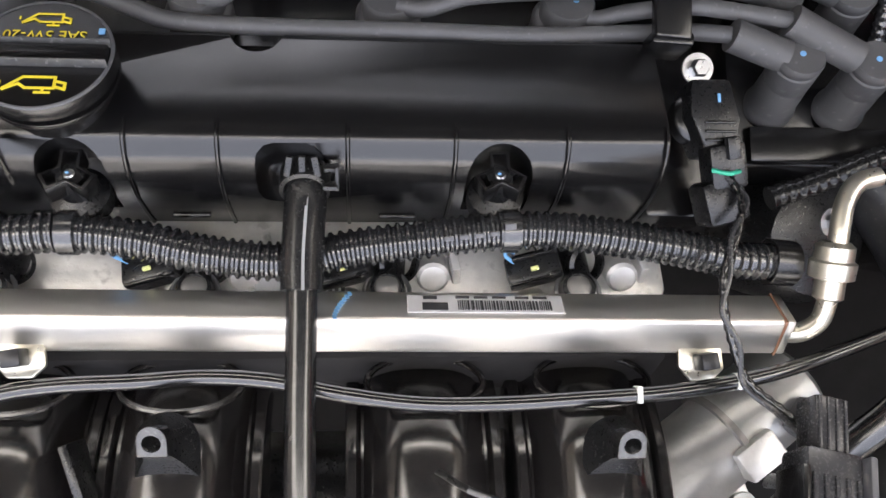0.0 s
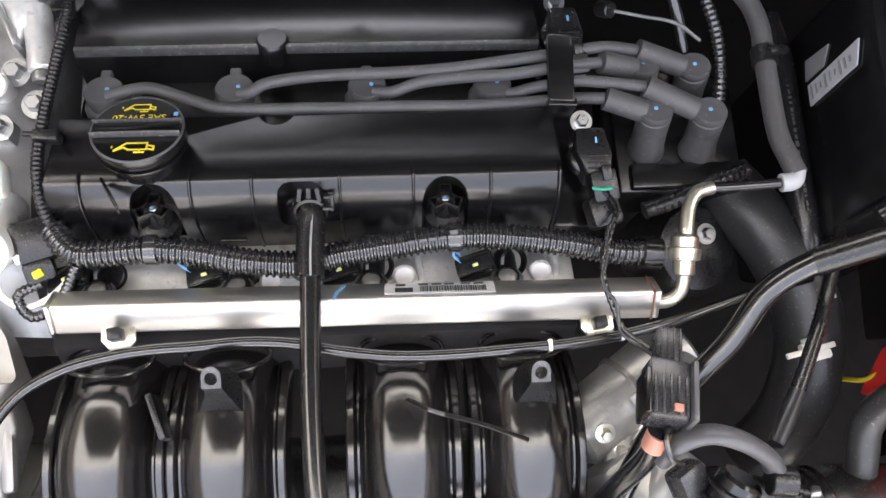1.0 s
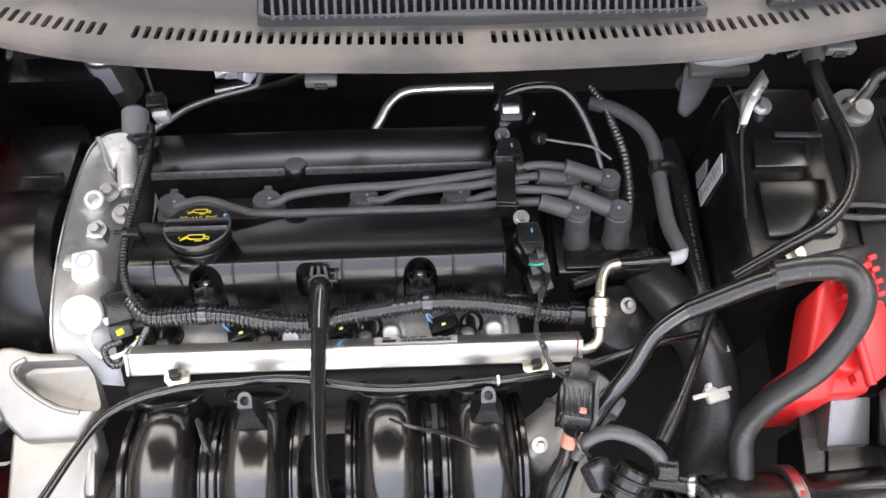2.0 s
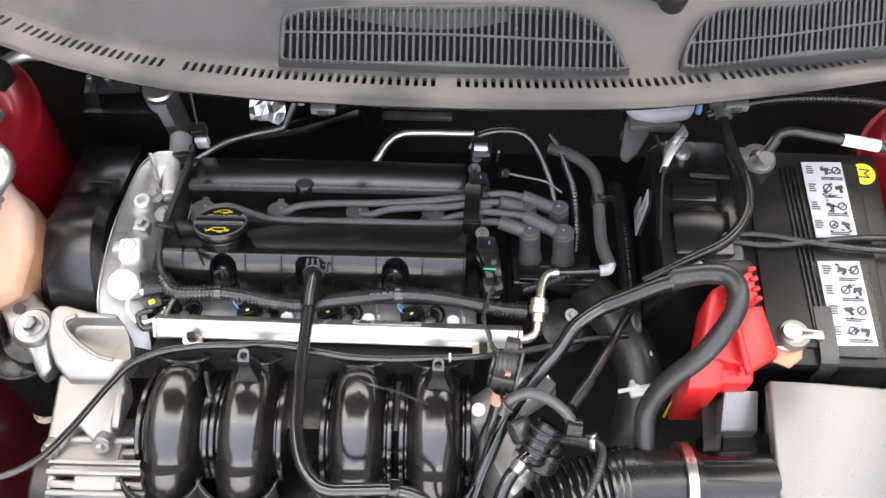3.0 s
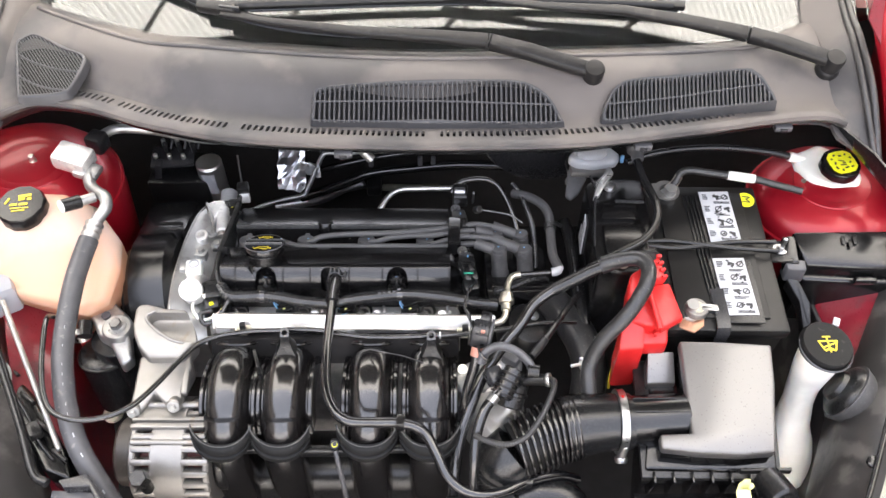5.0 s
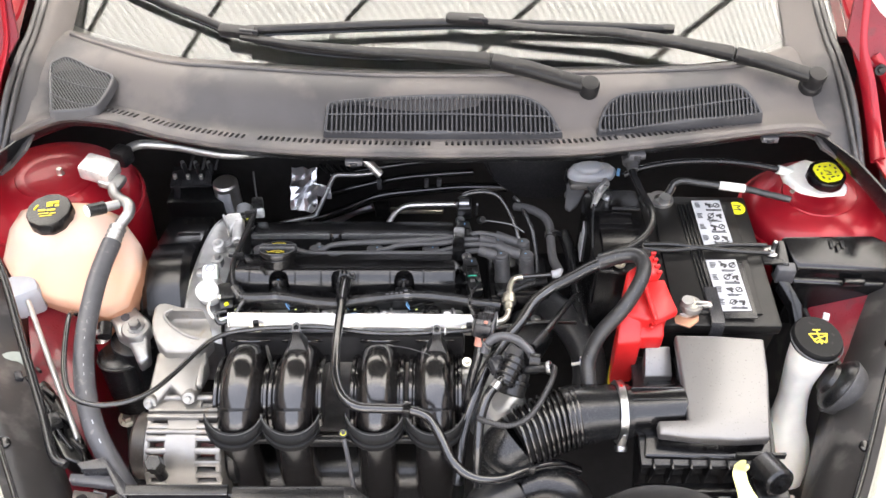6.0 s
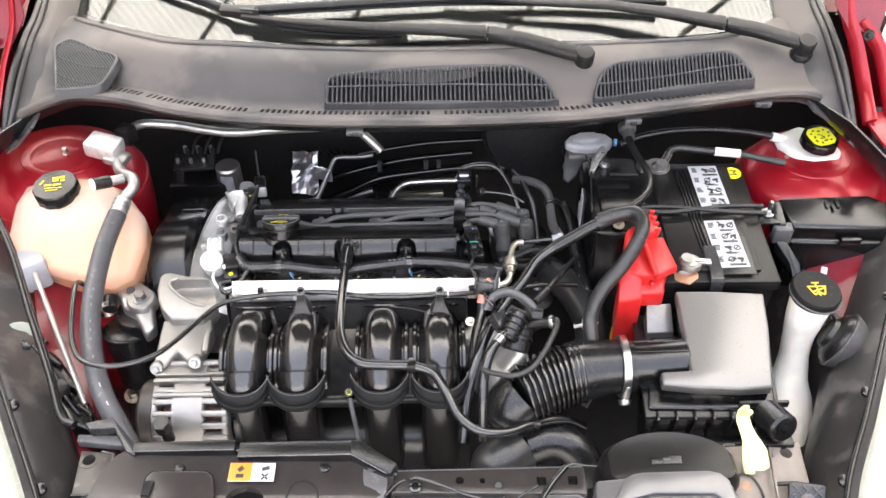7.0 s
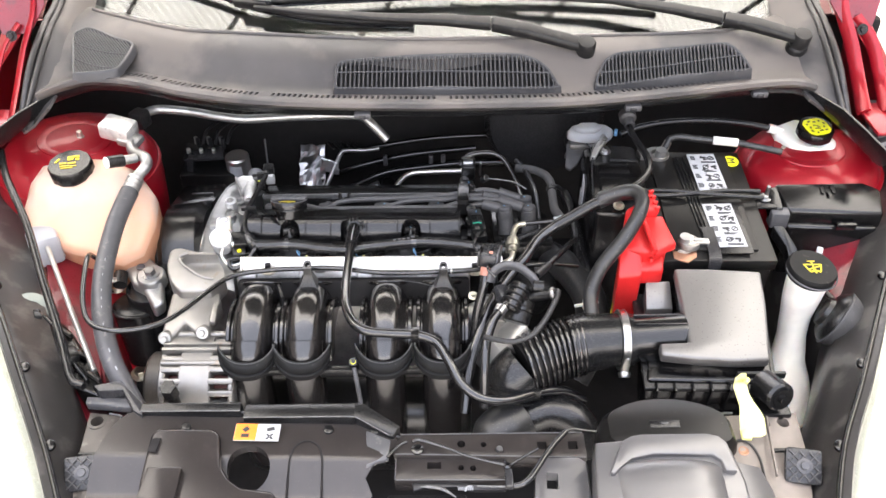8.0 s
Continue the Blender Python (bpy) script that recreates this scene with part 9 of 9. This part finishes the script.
for sx, x in ((-1, -0.515), (1, 0.775)):
    b = box((x + sx * 0.02, 0.22, 0.905), (0.05, 0.09, 0.006), 0.002)
    join(b, tube([(x - sx * 0.002, 0.235, 0.908), (x + sx * 0.004, 0.290, 0.930), (x - sx * 0.002, 0.335, 0.972), (x - sx * 0.018, 0.37, 1.02), (x - sx * 0.022, 0.40, 1.08)], 0.011, 10, flat=0.35))
    join(b, tube([(x + sx * 0.030, 0.235, 0.908), (x + sx * 0.038, 0.290, 0.930), (x + sx * 0.028, 0.335, 0.975), (x + sx * 0.004, 0.36, 1.005)], 0.010, 10, flat=0.35))
    t = part("hinge", b, PAINT, hood, "red painted steel hinge")
    part("bolt", bolt((x + sx * 0.012, 0.343, 0.992), (0, -1, 0.3), 0.005, 0.005), BLACKSTEEL, t)
    b = loft([[(x - sx * 0.040, 0.37, 1.03), (x - sx * 0.012, 0.352, 0.992), (x + sx * 0.028, 0.347, 0.992)], [(x - sx * 0.034, 0.405, 1.10), (x + sx * 0.005, 0.388, 1.06), (x + sx * 0.045, 0.378, 1.03)]])
    part("hinge_plate", thicken(b, 0.004), PAINT_DULL, hood, "red painted hinge plate")
    # screen pillar trim
    inner, shift = ((-0.452, 0.014), (0.686, 0.024))[sx > 0]
    under = [(inner, 0.235, 0.928), (inner, 0.30, 0.930), (inner, 0.37, 0.948), (inner - sx * 0.004, 0.46, 0.968), (inner - sx * 0.035, 0.75, 1.145)]
    lines = [smooth_path(under, 8)] + [smooth_path([(x - sx * (a * 0.7 - 0.004 + shift), y, z) for a, y, z in pts], 8) for pts in
             ([(0.030, 0.235, 0.896), (0.040, 0.30, 0.937), (0.052, 0.37, 0.974), (0.062, 0.46, 1.004), (0.100, 0.75, 1.16)], [(0.012, 0.225, 0.890), (0.026, 0.30, 0.945), (0.036, 0.37, 0.985), (0.044, 0.46, 1.018), (0.082, 0.75, 1.18)],
              [(0.000, 0.235, 0.890), (0.010, 0.31, 0.955), (0.022, 0.38, 0.992), (0.030, 0.47, 1.022), (0.070, 0.76, 1.185)], [(-0.008, 0.26, 0.885), (-0.002, 0.34, 0.940), (0.006, 0.40, 0.975), (0.012, 0.50, 1.00), (0.050, 0.80, 1.17)])]
    b = loft([[p + Vector((0.002, 0.002, 0.006)) * noise.noise(p * 34) for p in row] for row in zip(*lines)])
    t = thing("cowl_end_seal", "dusty dark grey rubber seal at the cowl's end", "seal", lines[2][0], group="cowl end seals")
    part("lip", thicken(b, 0.004), COWL, t)
    part("bead", tube([p + Vector((0, 0, 0.004)) for p in lines[2]], 0.0045, 10, 1, rnoise=0.0008, curve=False), APRON, t, "rolled rubber bead")
    part("bead", tube([p + Vector((0, 0, 0.001)) for p in lines[3]], 0.0055, 10, 1, rnoise=0.0008, curve=False), APRON, t, "rolled rubber bead")
    b = loft([[(x + sx * 0.07, 0.20, 0.90), (x + sx * 0.10, 0.20, 0.86), (x + sx * 0.12, 0.20, 0.6)], [(x + sx * 0.02, 0.50, 1.00), (x + sx * 0.08, 0.50, 0.97), (x + sx * 0.14, 0.5, 0.6)], [(x - sx * 0.04, 0.80, 1.19), (x + sx * 0.05, 0.80, 1.1), (x + sx * 0.16, 0.8, 0.6)]])
    single("screen_pillar", thicken(b, 0.005), PAINT, "red painted screen pillar and scuttle side", "pillar", group="screen pillars")
lt = thing("wing_bracket", "dusty black ribbed bracket on the wing", "bracket", (0.80, 0.23, 0.86))
part("plate", prism([(0.806, 0.305, 0.892), (0.846, 0.300, 0.892), (0.806, 0.160, 0.872), (0.772, 0.168, 0.872)], 0.012, 0.003), GREYPL, lt)
for k in range(4):
    part("rib", box((0.820 - 0.008 * k, 0.255 - 0.022 * k, 0.890 - 0.003 * k), (0.03, 0.003, 0.008), 0.0008, (-8, 0, 20)), LABGREY, lt)
seal = thing("bulkhead_seal", "black rubber seal under the cowl lip", "seal", (-0.4, 0.28, 0.88))
sec = []
for k in range(61):
    x = -0.468 + 1.166 * k / 60
    yl, zl = lerp_table(LIP, x)
    w = 0.0015 * noise.noise(Vector((x * 14, 0, 3)))
    sec.append([(x, yl + d + w, zl - h) for d, h in ((0.012, 0.014), (0.013, 0.019), (0.017, 0.025), (0.024, 0.030), (0.036, 0.033))])
ends = [[(-0.535, 0.12, 0.912), (-0.513, 0.172, 0.922), (-0.490, 0.215, 0.930)], [(0.727, 0.205, 0.930), (0.748, 0.165, 0.918), (0.768, 0.12, 0.905)]]
low = [[(x, y + d, z - h) for d, h in ((0.0, 0.0), (0.002, 0.010), (0.006, 0.020), (0.014, 0.027), (0.028, 0.031))] for row in ends for x, y, z in row]
part("strip", thicken(loft(low[:3] + sec + low[3:]), 0.003), RUBBER, seal)
for x in (0.019, 0.42, 0.62):
    yl, zl = lerp_table(LIP, x)
    part("clip", box((x, yl + 0.006, zl - 0.021), (0.024, 0.012, 0.009), 0.002), GREYPL, seal, "grey plastic clip")
    part("clip_latch", box((x, yl - 0.0005, zl - 0.022), (0.010, 0.0025, 0.006), 0.0006), CONGREY, seal)
